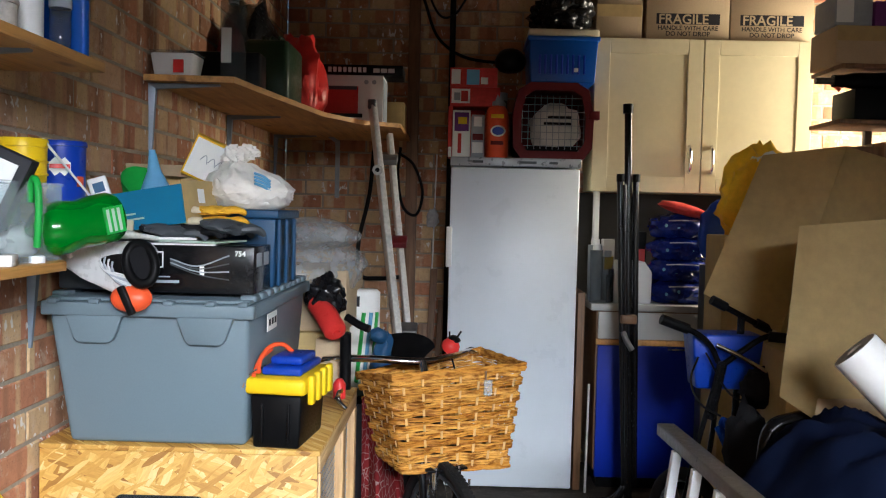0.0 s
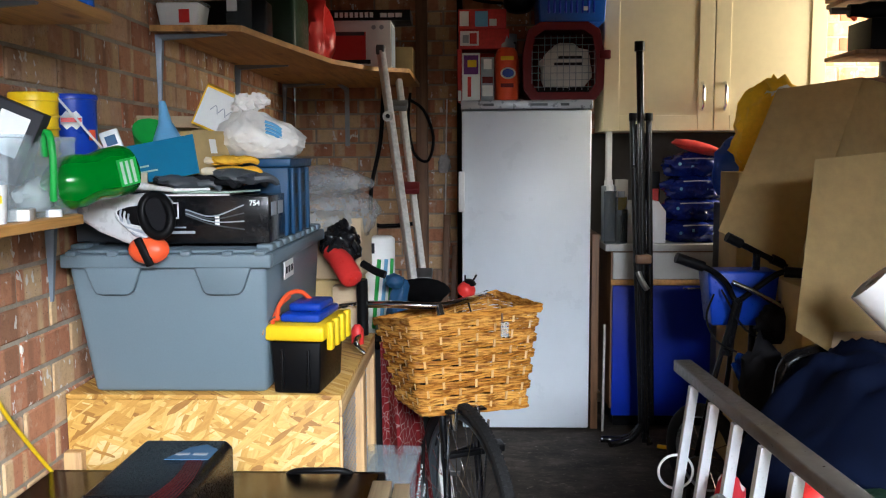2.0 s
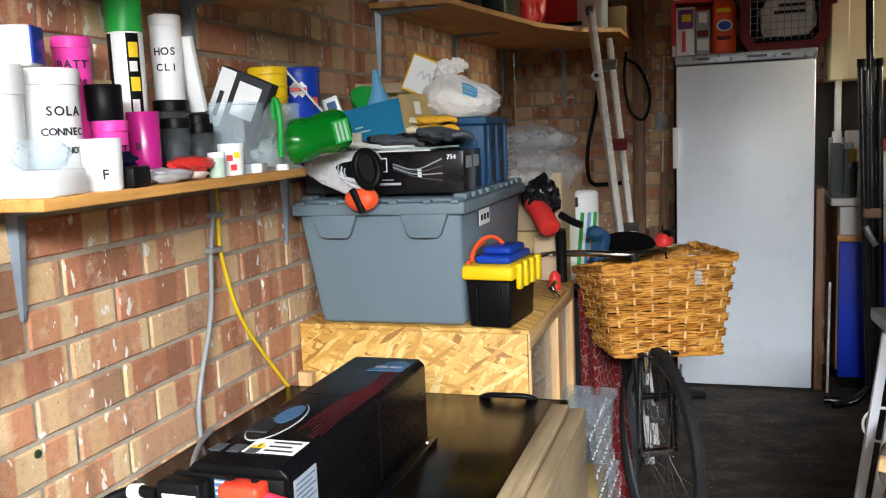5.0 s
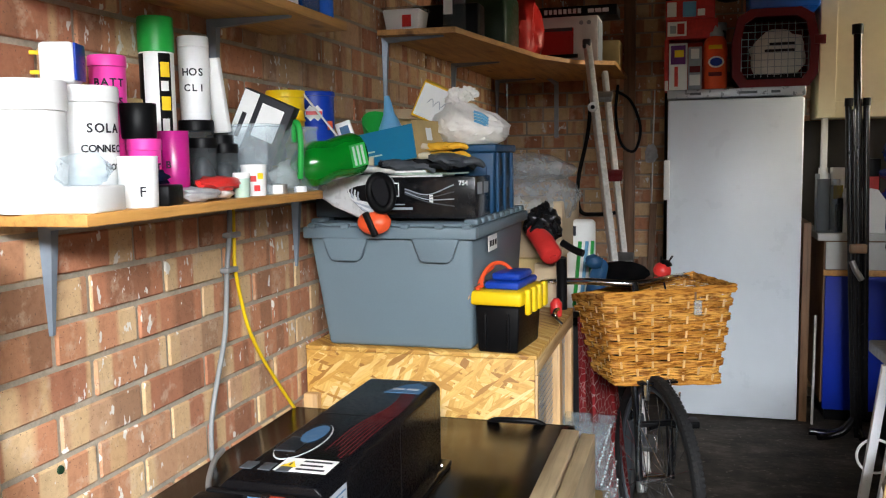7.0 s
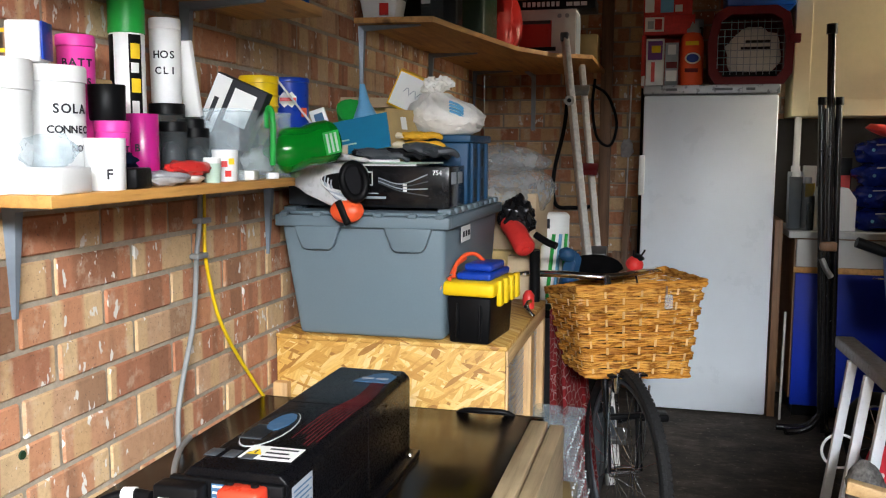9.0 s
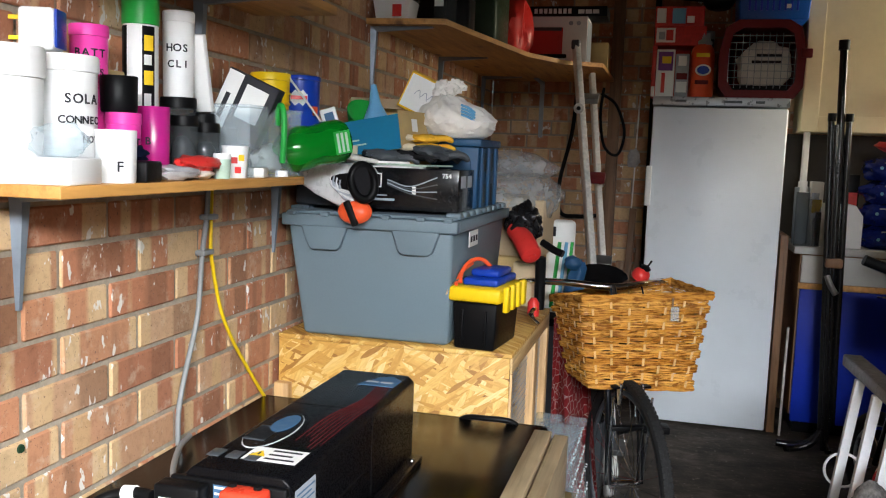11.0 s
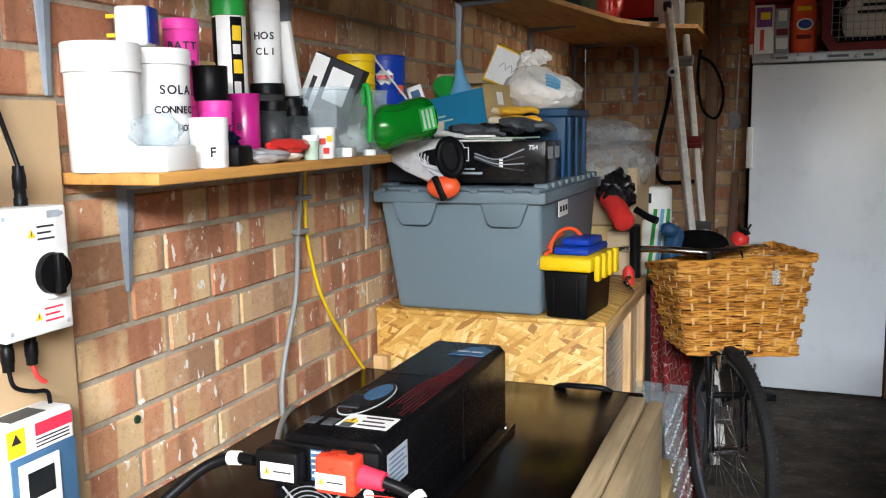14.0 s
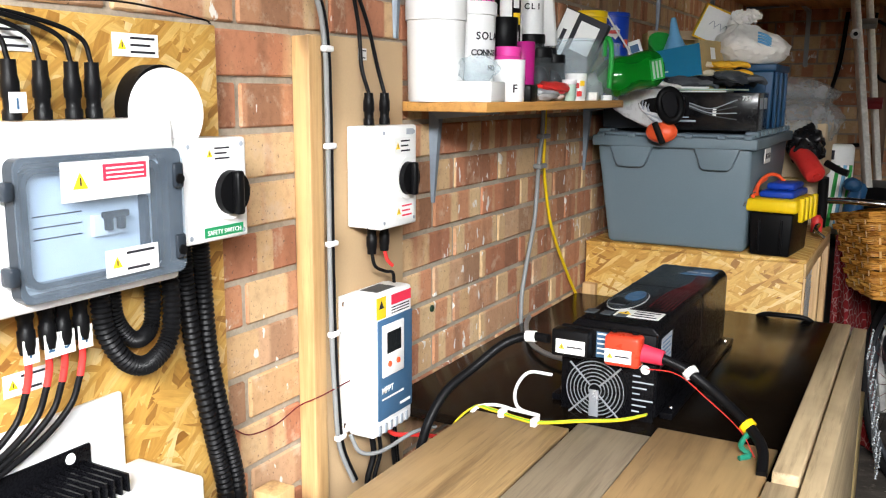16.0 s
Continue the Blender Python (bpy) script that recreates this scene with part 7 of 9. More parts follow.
bm = B(); box(bm, 0.55, 0.80, 2.036, 2.32, 0.0, 0.40, 0.004); solid("low_carton", bm, M_card, "brown carton standing behind the bench", "carton")
cable("black_hose", [(0.50, 2.085, 0.60), (0.54, 2.06, 0.648), (0.60, 2.05, 0.657), (0.66, 2.06, 0.650), (0.70, 2.09, 0.60)], 0.007, M_black, "black hose arching behind the tray", 8)
bm = B(); box(bm, 0.015, 0.055, 2.13, 2.156, 0.0, 0.665, 0.002); solid("wood_stake", bm, M_pine_z, "short wooden stake between wall and hutch", "stake")


# ---- step ladder ----
ld = thing("stepladder", pose(0, 0, 0), "folded paint-spattered aluminium stepladder leaning on the wall", "ladder")
top, foot = Vector((0.546, 4.00, 1.766)), Vector((0.838, 3.27, 0.0))
d = foot - top


def rail(parent, a, b, w, t, mt, name):
    z = (b - a).normalized()
    m = Matrix.Translation(a) @ z.to_track_quat("Z", "Y").to_matrix().to_4x4()
    bm = B(); box(bm, -w / 2, w / 2, -t / 2, t / 2, 0, (b - a).length, 0.004, m=m)
    return part(name, bm, mt, parent)


rail(ld, top, top + d * 0.985, 0.026, 0.050, M_alu, "front_rail")
o = Vector((0.070, 0.06, -0.12))
rail(ld, top + o, top + o + d * 0.90 - Vector((0.032, 0, 0)), 0.024, 0.036, M_alu, "rear_rail")
for i in range(5):
    s = 0.12 + i * 0.19
    p = top + d * s
    bm = B(); box(bm, 0.0, 0.075, -0.02, 0.055, -0.012, 0.012, 0.003, m=Matrix.Translation(p + Vector((0.006, 0.0, -0.03))) @ pose(0, 0, 0, 22, 0, 0)); part("tread", bm, M_dark_rail if i != 1 else M_maroon, ld)
bm = B(); lathe(bm, [(0, 0.01), (0.022, 0.01), (0.022, 0)], top + d * 0.16 + Vector((-0.005, -0.026, 0)), 16, pose(0, 0, 0, 90)); part("hinge", bm, M_alu, ld, "round hinge boss")
bm = B(); lathe(bm, [(0, 0.012), (0.009, 0.012), (0.009, 0)], top + d * 0.16 + Vector((-0.005, -0.036, 0)), 12, pose(0, 0, 0, 90)); part("hinge_bolt", bm, M_black, ld)
bm = B(); box(bm, -0.018, 0.018, -0.03, 0.03, -0.02, 0.02, 0.006, m=Matrix.Translation(top)); part("end_cap", bm, M_grey_dark, ld)
cable("hanging_cable", [(0.60, YB - 0.03, 1.62), (0.68, YB - 0.06, 1.56), (0.73, YB - 0.06, 1.42), (0.70, YB - 0.06, 1.30), (0.63, YB - 0.06, 1.34), (0.60, YB - 0.05, 1.50), (0.61, YB - 0.04, 1.65)], 0.008, M_black, "coil of black cable hung on the back wall")
cable("hanging_cable", [(0.47, YB - 0.02, 1.66), (0.45, YB - 0.03, 1.40), (0.40, YB - 0.04, 1.15), (0.41, YB - 0.04, 0.98), (0.50, YB - 0.04, 0.96), (0.62, YB - 0.04, 0.97)], 0.011, M_black, "thick black cable hanging down the back wall")
cable("ceiling_cable", [(0.66, YB - 0.06, 2.55), (0.72, YB - 0.08, 2.40), (0.79, YB - 0.08, 2.22), (0.92, YB - 0.09, 2.12), (1.10, YB - 0.10, 2.09), (1.25, YB - 0.10, 2.10)], 0.008, M_black, "black cable drooping along the back wall")
cable("ceiling_cable", [(0.72, YB - 0.05, 2.48), (0.80, YB - 0.07, 2.33), (0.88, YB - 0.07, 2.34), (0.95, YB - 0.06, 2.45)], 0.006, M_black, "black cable drooping along the back wall")
bm = B(); tube(bm, [(0.868, YB - 0.04, 0.0), (0.868, YB - 0.04, 2.45)], 0.016, 10); solid("wall_pipe", bm, M_black, "dark upright pipe on the back wall", "pipe")
cable("hanging_cable", [(0.80, YB - 0.003, 1.62), (0.795, YB - 0.006, 1.40), (0.79, YB - 0.006, 1.1), (0.78, YB - 0.006, 0.8)], 0.004, M_white, "thin white cord hanging beside the fridge")
soft("dust_cloth", (0.785, YB - 0.02, 1.28), (0.03, 0.02, 0.05), 4.4, M_grey_film, "small grey cloth hung beside the fridge", "cloth")
for x, y, h, w in ((0.765, 4.80, 1.02, 0.018), (0.81, 4.78, 0.86, 0.014), (0.725, 4.74, 0.74, 0.022)):
    bm = B(); box(bm, -w, w, -0.012, 0.012, 0, h, 0.002); solid("timber_offcut", bm, M_dark_wood, "dark timber offcut leaning in the gap by the fridge", "timber", "timber offcuts", m=pose(x, y, 0, -3, 2, 0))

# ---- bicycle with the wicker basket ----
BK = thing("bicycle", pose(0.905, 2.655, 0.0, 0, 0, 25), "dark town bicycle with a wicker front basket", "bicycle")
R = 0.315


def wheel(parent, c, name="wheel"):
    c = Vector(c)
    bm = B(); tube(bm, ring_pts(c, R - 0.017, "x", 56), 0.017, 10, 0, True); w = part("tyre", bm, M_rubber, parent, "black tyre")
    bm = B(); tube(bm, ring_pts(c, R - 0.045, "x", 56), 0.008, 8, 0, True); part("rim", bm, M_grey_dark, w, "dark metal rim")
    bm = B(); tube(bm, [c + Vector((-0.045, 0, 0)), c + Vector((0.045, 0, 0))], 0.014, 12); part("hub", bm, M_chrome, w)
    bm = B()
    for k in range(28):
        a = 2 * math.pi * k / 28
        s = 0.03 if k % 2 else -0.03
        e = c + Vector((0, (R - 0.05) * math.cos(a), (R - 0.05) * math.sin(a)))
        h = c + Vector((s, 0.012 * math.cos(a + 1.3), 0.012 * math.sin(a + 1.3)))
        tube(bm, [h, e], 0.0011, 4)
    tagged(part("spokes", bm, M_chrome, w, "fine wire spokes"), kind="stuff")
    # tread blocks
    bm = B()
    for k in range(120):
        a = 2 * math.pi * k / 120
        for s in (-0.010, 0.0, 0.010):
            m = Matrix.Translation(c) @ Matrix.Rotation(a + s * 1.5, 4, "X")
            box(bm, s - 0.0038, s + 0.0038, R - 0.004, R + 0.0002 - abs(s) * 0.22, -0.0055, 0.0055, m=m)
    tagged(part("tread", bm, M_rubber, w), kind="stuff")
    return w


wheel(BK, (0, 0, R))
rear = wheel(BK, (0, 1.02, R))
for s in (-1, 1):
    bm = B(); tube(bm, [(s * 0.05, 0.0, R), (s * 0.05, 0.02, R + 0.15), (s * 0.046, 0.06, R + 0.32), (s * 0.02, 0.09, R + 0.36)], 0.011, 10, 5); part("fork_blade", bm, M_bike_black, BK)
    bm = B(); tube(bm, [(s * 0.056, 0.0, R), (s * 0.06, -0.03, R + 0.27)], 0.004, 6); part("mudguard_stay", bm, M_chrome, BK)
bm = B(); box(bm, -0.060, 0.060, -0.012, 0.010, R + 0.165, R + 0.180, 0.003); part("brake_bridge", bm, M_black, BK)
for s in (-1, 1):
    bm = B(); box(bm, s * 0.034 - 0.006, s * 0.034 + 0.006, -0.02, 0.012, R + 0.245, R + 0.31, 0.003); part("brake_arm", bm, M_chrome, BK, "bright brake arm")
bm = B(); tube(bm, [(0, 0.09, R + 0.35), (0, 0.14, R + 0.50)], 0.020, 12); part("head_tube", bm, M_bike_black, BK)
bm = B(); tube(bm, [(0, 0.11, R + 0.40), (0, 0.56, R - 0.02)], 0.016, 10); part("down_tube", bm, M_bike_black, BK)
bm = B(); tube(bm, [(0, 0.13, R + 0.47), (0, 0.40, R + 0.20), (0, 0.64, R + 0.12)], 0.014, 10, 4); part("top_tube", bm, M_black_gloss, BK)
bm = B(); tube(bm, [(0, 0.56, R - 0.02), (0, 0.70, R + 0.42)], 0.015, 10); part("seat_tube", bm, M_black_gloss, BK)
for s in (-1, 1):
    bm = B(); tube(bm, [(s * 0.02, 0.57, R - 0.02), (s * 0.06, 1.02, R)], 0.010, 8); part("chain_stay", bm, M_black_gloss, BK)
    bm = B(); tube(bm, [(s * 0.015, 0.66, R + 0.28), (s * 0.06, 1.02, R)], 0.008, 8); part("seat_stay", bm, M_black_gloss, BK)
bm = B(); lathe(bm, [(0, -0.01), (0.055, -0.008), (0.055, 0.008), (0, 0.01)], (0.05, 0.56, R - 0.02), 24, pose(0, 0, 0, 0, 90)); part("chainring", bm, M_grey_dark, BK)
for s, a in ((1, 0.45), (-1, 3.6)):
    e = Vector((s * 0.125, 0.56 - 0.16 * math.cos(a), R - 0.02 + 0.16 * math.sin(a)))
    bm = B(); tube(bm, [(s * 0.08, 0.56, R - 0.02), e], 0.010, 8); part("crank", bm, M_black_metal, BK)
    bm = B(); box(bm, min(e.x, e.x + s * 0.10), max(e.x, e.x + s * 0.10), e.y - 0.035, e.y + 0.035, e.z - 0.012, e.z + 0.012, 0.005); part("pedal", bm, M_black, BK, "black rubber pedal")
sd = B()
rows = []
for i in range(14):
    s = i / 13
    w = 0.028 + 0.085 * s ** 1.6
    row = [sd.verts.new((w * math.cos(q), 0.55 + 0.27 * s, R + 0.475 + 0.03 * s + 0.055 * math.sin(q) * (0.7 + 0.3 * s))) for q in [math.pi * k / 10 for k in range(11)]]
    rows.append(row)
for r0, r1 in zip(rows, rows[1:]):
    for k in range(10):
        sd.faces.new((r0[k], r0[k + 1], r1[k + 1], r1[k]))
bmesh.ops.solidify(sd, geom=sd.faces[:], thickness=0.012)
part("saddle", sd, M_black_cloth, BK, "wide black saddle")
bm = B(); tube(bm, [(0, 0.69, R + 0.40), (0, 0.71, R + 0.53)], 0.012, 8); part("seat_post", bm, M_chrome, BK)
bm = B(); tube(bm, [(-0.30, 0.52, 0.835), (-0.27, 0.40, 0.865), (-0.14, 0.24, 0.885), (0.0, 0.18, 0.88), (0.14, 0.24, 0.885), (0.27, 0.40, 0.865), (0.30, 0.52, 0.835)], 0.011, 10, 6); hb = part("handlebar", bm, M_chrome, BK, "swept chrome handlebar")
for s in (-1, 1):
    bm = B(); tube(bm, [(s * 0.28, 0.43, 0.858), (s * 0.302, 0.53, 0.832)], 0.016, 10); part("grip", bm, M_black, hb, "black rubber grip")
    bm = B(); tube(bm, [(s * 0.20, 0.32, 0.880), (s * 0.24, 0.31, 0.876), (s * 0.31, 0.42, 0.846)], 0.005, 6, 4); part("brake_lever", bm, M_chrome, hb, "chrome brake lever")
bm = B(); tube(bm, [(0, 0.14, R + 0.50), (0, 0.18, 0.88)], 0.013, 10); part("stem", bm, M_chrome, BK)
bell = B(); lathe(bell, [(0, 0.030), (0.020, 0.024), (0.028, 0.010), (0.029, 0), (0, 0)], (0.125, 0.26, 0.905), 18, pose(0, 0, 0, 40, 0, 0)); bl = part("bell", bell, M_red, hb, "red and black bicycle bell")
bm = B(); lathe(bm, [(0, 0.034), (0.014, 0.031), (0.022, 0.022), (0.0, 0.02)], (0.135, 0.265, 0.908), 14, pose(0, 0, 0, 20, 0, 0)); part("bell_top", bm, M_black, bl)
for q in (-0.01, 0.012):
    bm = B(); tube(bm, [(0.13 + q, 0.255, 0.93), (0.135 + q * 1.8, 0.25, 0.955)], 0.003, 6); part("feeler", bm, M_black, bl)
bm = B(); tube(bm, [(0.05, 0.12, R + 0.4), (0.10, 0.16, R + 0.50), (0.12, 0.24, 0.885)], 0.003, 6, 4); part("brake_cable", bm, M_black, BK)
bm = B(); box(bm, -0.06, 0.06, -0.02, 0.10, R + 0.295, R + 0.302, 0.002); part("basket_carrier", bm, M_black_metal, BK)

# the frame stands straighter than the turned front wheel
pivot = Vector((0, 0.10, 0))
for ob in BK.children:
    if ob.name.split(".")[0] in ("down_tube", "top_tube", "seat_tube", "chain_stay", "seat_stay", "chainring", "crank", "pedal", "saddle", "seat_post") or ob.name == rear.name:
        ob.matrix_basis = Matrix.Translation(pivot) @ Matrix.Rotation(radians(-15), 4, "Z") @ Matrix.Translation(-pivot)

# wicker basket: stakes, weavers and rims, each weaver going over and under
bk = thing("wicker_basket", pose(0, 0, 0), "honey-coloured woven wicker bicycle basket with leather tag", "basket")
FB, FT = [Vector((0.790, 2.612, 0.612)), Vector((1.084, 2.758, 0.596))], [Vector((0.757, 2.622, 0.862)), Vector((1.127, 2.806, 0.872))]
back = Vector((-0.42, 0.907, 0)).normalized()
cb_, ct = [*FB, FB[1] + back * 0.20, FB[0] + back * 0.20], [*FT, FT[1] + back * 0.29, FT[0] + back * 0.29 + Vector((-0.005, 0, -0.045))]


def on_side(i, u, v):
    lo, hi = cb_[i].lerp(cb_[(i + 1) % 4], u), ct[i].lerp(ct[(i + 1) % 4], u)
    return lo.lerp(hi, v)


NS = (7, 5, 7, 5)
stakes = [(i, (k + 0.5) / NS[i]) for i in range(4) for k in range(NS[i])]
mid = (cb_[0] + cb_[2]) / 2
for i, u in stakes:
    bm = B(); tube(bm, [on_side(i, u, 0.0), on_side(i, u, 0.5), on_side(i, u, 1.02)], 0.0036, 6, 2); part("stake", bm, M_wicker_pale, bk)
rngw = random.Random(7)
for lv in range(12):
    ctr = (lv + 0.6) / 12.3
    for strand in range(3):
        v = ctr + (strand - 1.0) * 0.0265
        pts, j = [], 0
        for i in range(4):
            n_in = (back, None)[0]
            side_n = (on_side(i, 0.5, 0.5) - (mid + Vector((0, 0, 0.12))))
            side_n.z = 0
            side_n.normalize()
            for k in range(NS[i] * 2):
                u = (k + 0.5) / (NS[i] * 2)
                if k % 2 == 0:
                    q = (1 if ((k // 2 + j + lv) % 2) else -1)
                    p = on_side(i, u, v) + side_n * (0.0066 * q)
                else:
                    p = on_side(i, u, v)
                pts.append(p + Vector((0, 0, rngw.uniform(-0.0011, 0.0011))))
            j += NS[i]
        bm = B(); tube(bm, smooth_line(pts + [pts[0]], 3), rngw.uniform(0.0034, 0.0040), 6); part("weaver", bm, M_wicker, bk)
for v, r in ((0.0, 0.0075), (1.0, 0.0085), (1.035, 0.006)):
    pts = [on_side(i, k / 10, v) for i in range(4) for k in range(10)]
    for tw_ in (0, 1):
        q = [p + Vector((0, 0, 0.003)) * math.sin(k * 1.3 + tw_ * math.pi) + (p - mid).normalized() * 0.003 * math.cos(k * 1.3 + tw_ * math.pi) for k, p in enumerate(pts)]
        bm = B(); tube(bm, q, r * 0.8, 7, 0, True); part("rim", bm, M_wicker, bk)
bm = B()
f = [bm.verts.new(p + Vector((0, 0, 0.004))) for p in cb_]
bm.faces.new(f)
bmesh.ops.solidify(bm, geom=bm.faces[:], thickness=0.006)
part("base", bm, M_wicker, bk)
tp = on_side(0, 0.70, 0.84)
bm = B(); box(bm, -0.013, 0.013, -0.010, -0.004, -0.022, 0.022, 0.004, m=Matrix.Translation(tp + Vector((0.004, -0.012, 0))) @ pose(0, 0, 0, 0, 0, 25)); part("reflector", bm, M_clear, bk, "clear reflector on the front")
bm = B(); tube(bm, [tp + Vector((0.0, -0.008, 0.02)), tp + Vector((0.0, -0.006, 0.045))], 0.003, 6); part("reflector_strap", bm, M_dark_wood, bk)
bm = B(); lump(bm, (0, 0, 0), (0.13, 0.10, 0.05), 3, 0.3, 2.5, 3, 0.9, 0.2); solid("dark_liner", bm, M_black_cloth, "dark cloth lying in the basket", "cloth", m=pose(0.86, 2.84, 0.66, 0, 0, 25))

# ---- on the fridge ----
FZ = 1.5805


def packet(name, x0, x1, y0, y1, z0, z1, mt, label, prints=(), category="packet", rot=0.0):
    """A printed carton; prints: (u0, u1, v0, v1, material) as shares of its front."""
    t = thing(name, pose((x0 + x1) / 2, y0, z0, 0, 0, rot), label, category)
    w, h = (x1 - x0), (z1 - z0)
    bm = B(); box(bm, -w / 2, w / 2, 0, y1 - y0, 0, h, 0.003); part("carton", bm, mt, t)
    for i, (u0, u1, v0, v1, pm) in enumerate(prints):
        e = 0.0006 + 0.0006 * (i + 1)
        bm = B(); box(bm, -w / 2 + u0 * w, -w / 2 + u1 * w, -e, -e + 0.0004, v0 * h, v1 * h); part("print", bm, pm, t)
    return t


packet("detergent_box", 0.884, 0.968, 4.42, 4.56, FZ, FZ + 0.22, M_paper, "white detergent box with purple and red print", ((0.1, 0.9, 0.55, 0.95, M_purple), (0.3, 0.5, 0.08, 0.5, M_red), (0.3, 0.8, 0.7, 0.85, M_yellow)))
packet("softener_box", 0.972, 1.034, 4.42, 4.52, FZ, FZ + 0.20, M_grey_print, "grey and white cleaner bottle box", ((0.1, 0.9, 0.1, 0.35, M_paper), (0.1, 0.9, 0.4, 0.55, M_maroon), (0.2, 0.8, 0.72, 0.95, M_paper)))
packet("red_box", 0.862, 0.882, 4.44, 4.60, FZ, FZ + 0.24, M_pkg_red, "narrow red printed box standing on the fridge", ((0.1, 0.9, 0.0, 0.2, M_paper),))
packet("red_box", 0.874, 1.04, 4.57, 4.70, FZ, FZ + 0.235, M_pkg_red, "red printed box behind the detergent", ())
packet("tissue_box", 0.868, 1.104, 4.44, 4.62, FZ + 0.241, FZ + 0.331, M_pkg_red, "red printed carton stacked on the fridge", ((0.03, 0.4, 0.15, 0.9, M_paper), (0.08, 0.2, 0.3, 0.7, M_grey_print), (0.22, 0.36, 0.25, 0.8, M_pkg_red)))
packet("tissue_box", 0.866, 1.090, 4.44, 4.62, FZ + 0.3315, FZ + 0.422, M_pkg_red, "red printed carton stacked on another", ((0.03, 0.22, 0.15, 0.9, M_paper), (0.35, 0.62, 0.12, 0.9, M_sky), (0.65, 0.8, 0.15, 0.5, M_paper)))
bt = thing("detergent_bottle", pose(1.094, 4.47, FZ), "red detergent bottle with grey cap and round badge", "bottle")
bm = B(); lathe(bm, [(0, 0), (0.052, 0.001), (0.056, 0.012), (0.056, 0.19), (0.050, 0.225), (0.038, 0.245), (0, 0.246)], (0, 0, 0), 24); part("body", bm, M_orange, bt, "red bottle body")
bm = B(); lathe(bm, [(0.040, 0.246), (0.040, 0.262), (0.032, 0.27), (0.030, 0.300), (0, 0.302)], (0, 0, 0), 20); part("cap", bm, M_grey_print, bt, "grey cap")
bm = B(); lathe(bm, [(0.036, 0), (0.034, 0.002), (0, 0.002)], (0.004, -0.0555, 0.125), 20, pose(0, 0, 0, 90) @ Matrix.Diagonal((1, 0.75, 1, 1))); part("badge", bm, M_paper, bt)
bm = B(); lathe(bm, [(0.028, 0), (0.027, 0.0015), (0, 0.0015)], (0.004, -0.0580, 0.125), 20, pose(0, 0, 0, 90) @ Matrix.Diagonal((1, 0.7, 1, 1))); part("badge", bm, M_blue, bt)
for z in (0.06, 0.185):
    bm = B(); box(bm, -0.03, 0.03, -0.0575, -0.052, z, z + 0.018); part("print", bm, M_yellow if z > 0.1 else M_maroon, bt)
jar("pepper_bottle", 1.118, 4.62, FZ + 0.0, 0.03, 0.33, M_grey_dark, M_grey_print, 0.04, "tall grey bottle behind the red one", "bottle")

pc = thing("pet_carrier", pose(1.355, 4.40, FZ), "maroon plastic pet carrier with a wire mesh door", "carrier")
bm = B()
ring_o = [(-0.15, 0.0), (0.15, 0.0), (0.185, 0.05), (0.19, 0.20), (0.165, 0.32), (0.11, 0.355), (-0.11, 0.355), (-0.165, 0.32), (-0.19, 0.20), (-0.185, 0.05)]
ring_i = [(x * 0.80, 0.035 + z * 0.80) for x, z in ring_o]
vo_, vi_ = [[[bm.verts.new((x, y, z)) for x, z in r] for y in (0.0, 0.05)] for r in (ring_o, ring_i)]
n = len(ring_o)
for i in range(n):
    j = (i + 1) % n
    bm.faces.new((vo_[0][i], vo_[0][j], vi_[0][j], vi_[0][i]))
    bm.faces.new((vo_[1][j], vo_[1][i], vi_[1][i], vi_[1][j]))
    bm.faces.new((vo_[0][j], vo_[0][i], vo_[1][i], vo_[1][j]))
    bm.faces.new((vi_[0][i], vi_[0][j], vi_[1][j], vi_[1][i]))
part("front_frame", bm, M_maroon, pc)
bm = B()
a_ = [[bm.verts.new((x * s, y, z * s + (1 - s) * 0.1)) for x, z in ring_o] for y, s in ((0.052, 0.98), (0.2, 1.0), (0.40, 0.96))]
for r0, r1 in zip(a_, a_[1:]):
    for i in range(n):
        bm.faces.new((r0[i], r0[(i + 1) % n], r1[(i + 1) % n], r1[i]))
bm.faces.new(a_[-1])
bmesh.ops.solidify(bm, geom=bm.faces[:], thickness=0.004)
part("shell", bm, M_maroon, pc)
for i in range(11):
    x = -0.145 + i * 0.029
    hh = 0.30 if abs(x) < 0.1 else 0.25
    bm = B(); tube(bm, [(x, 0.02, 0.045), (x, 0.02, hh)], 0.0016, 5); part("door_wire", bm, M_steel, pc)
for i in range(8):
    z = 0.06 + i * 0.032
    bm = B(); tube(bm, [(-0.148, 0.018, z), (0.148, 0.018, z)], 0.0016, 5); part("door_wire", bm, M_steel, pc)
bm = B(); box(bm, 0.165, 0.215, -0.012, 0.03, 0.185, 0.225, 0.004); part("latch", bm, M_maroon, pc)
cbg = thing("cloth_bag", pose(1.372, 4.49, FZ + 0.06), "cream cloth bag with dark print inside the carrier", "bag")
bm = B(); lump(bm, (0, 0, 0.085), (0.115, 0.06, 0.12), 4, 0.18, 2, 3, 0.72, 0.15); part("bag", bm, M_bag, cbg)
for k in range(2):
    bm = B(); box(bm, -0.06 + 0.02 * k, 0.07, -0.068, -0.064, 0.10 + 0.03 * k, 0.112 + 0.03 * k); part("print", bm, M_ink, cbg)
bm = B(); box(bm, -0.12, 0.12, -0.05, 0.1, 0, 0.058); solid("carrier_mat", bm, M_black_cloth, "dark mat inside the pet carrier", "mat", m=pose(1.36, 4.50, FZ + 0.001 + 0.002))
bx = thing("blue_box", pose(1.395, 4.42, FZ + 0.357), "blue slatted plastic box with a pale lid", "box")
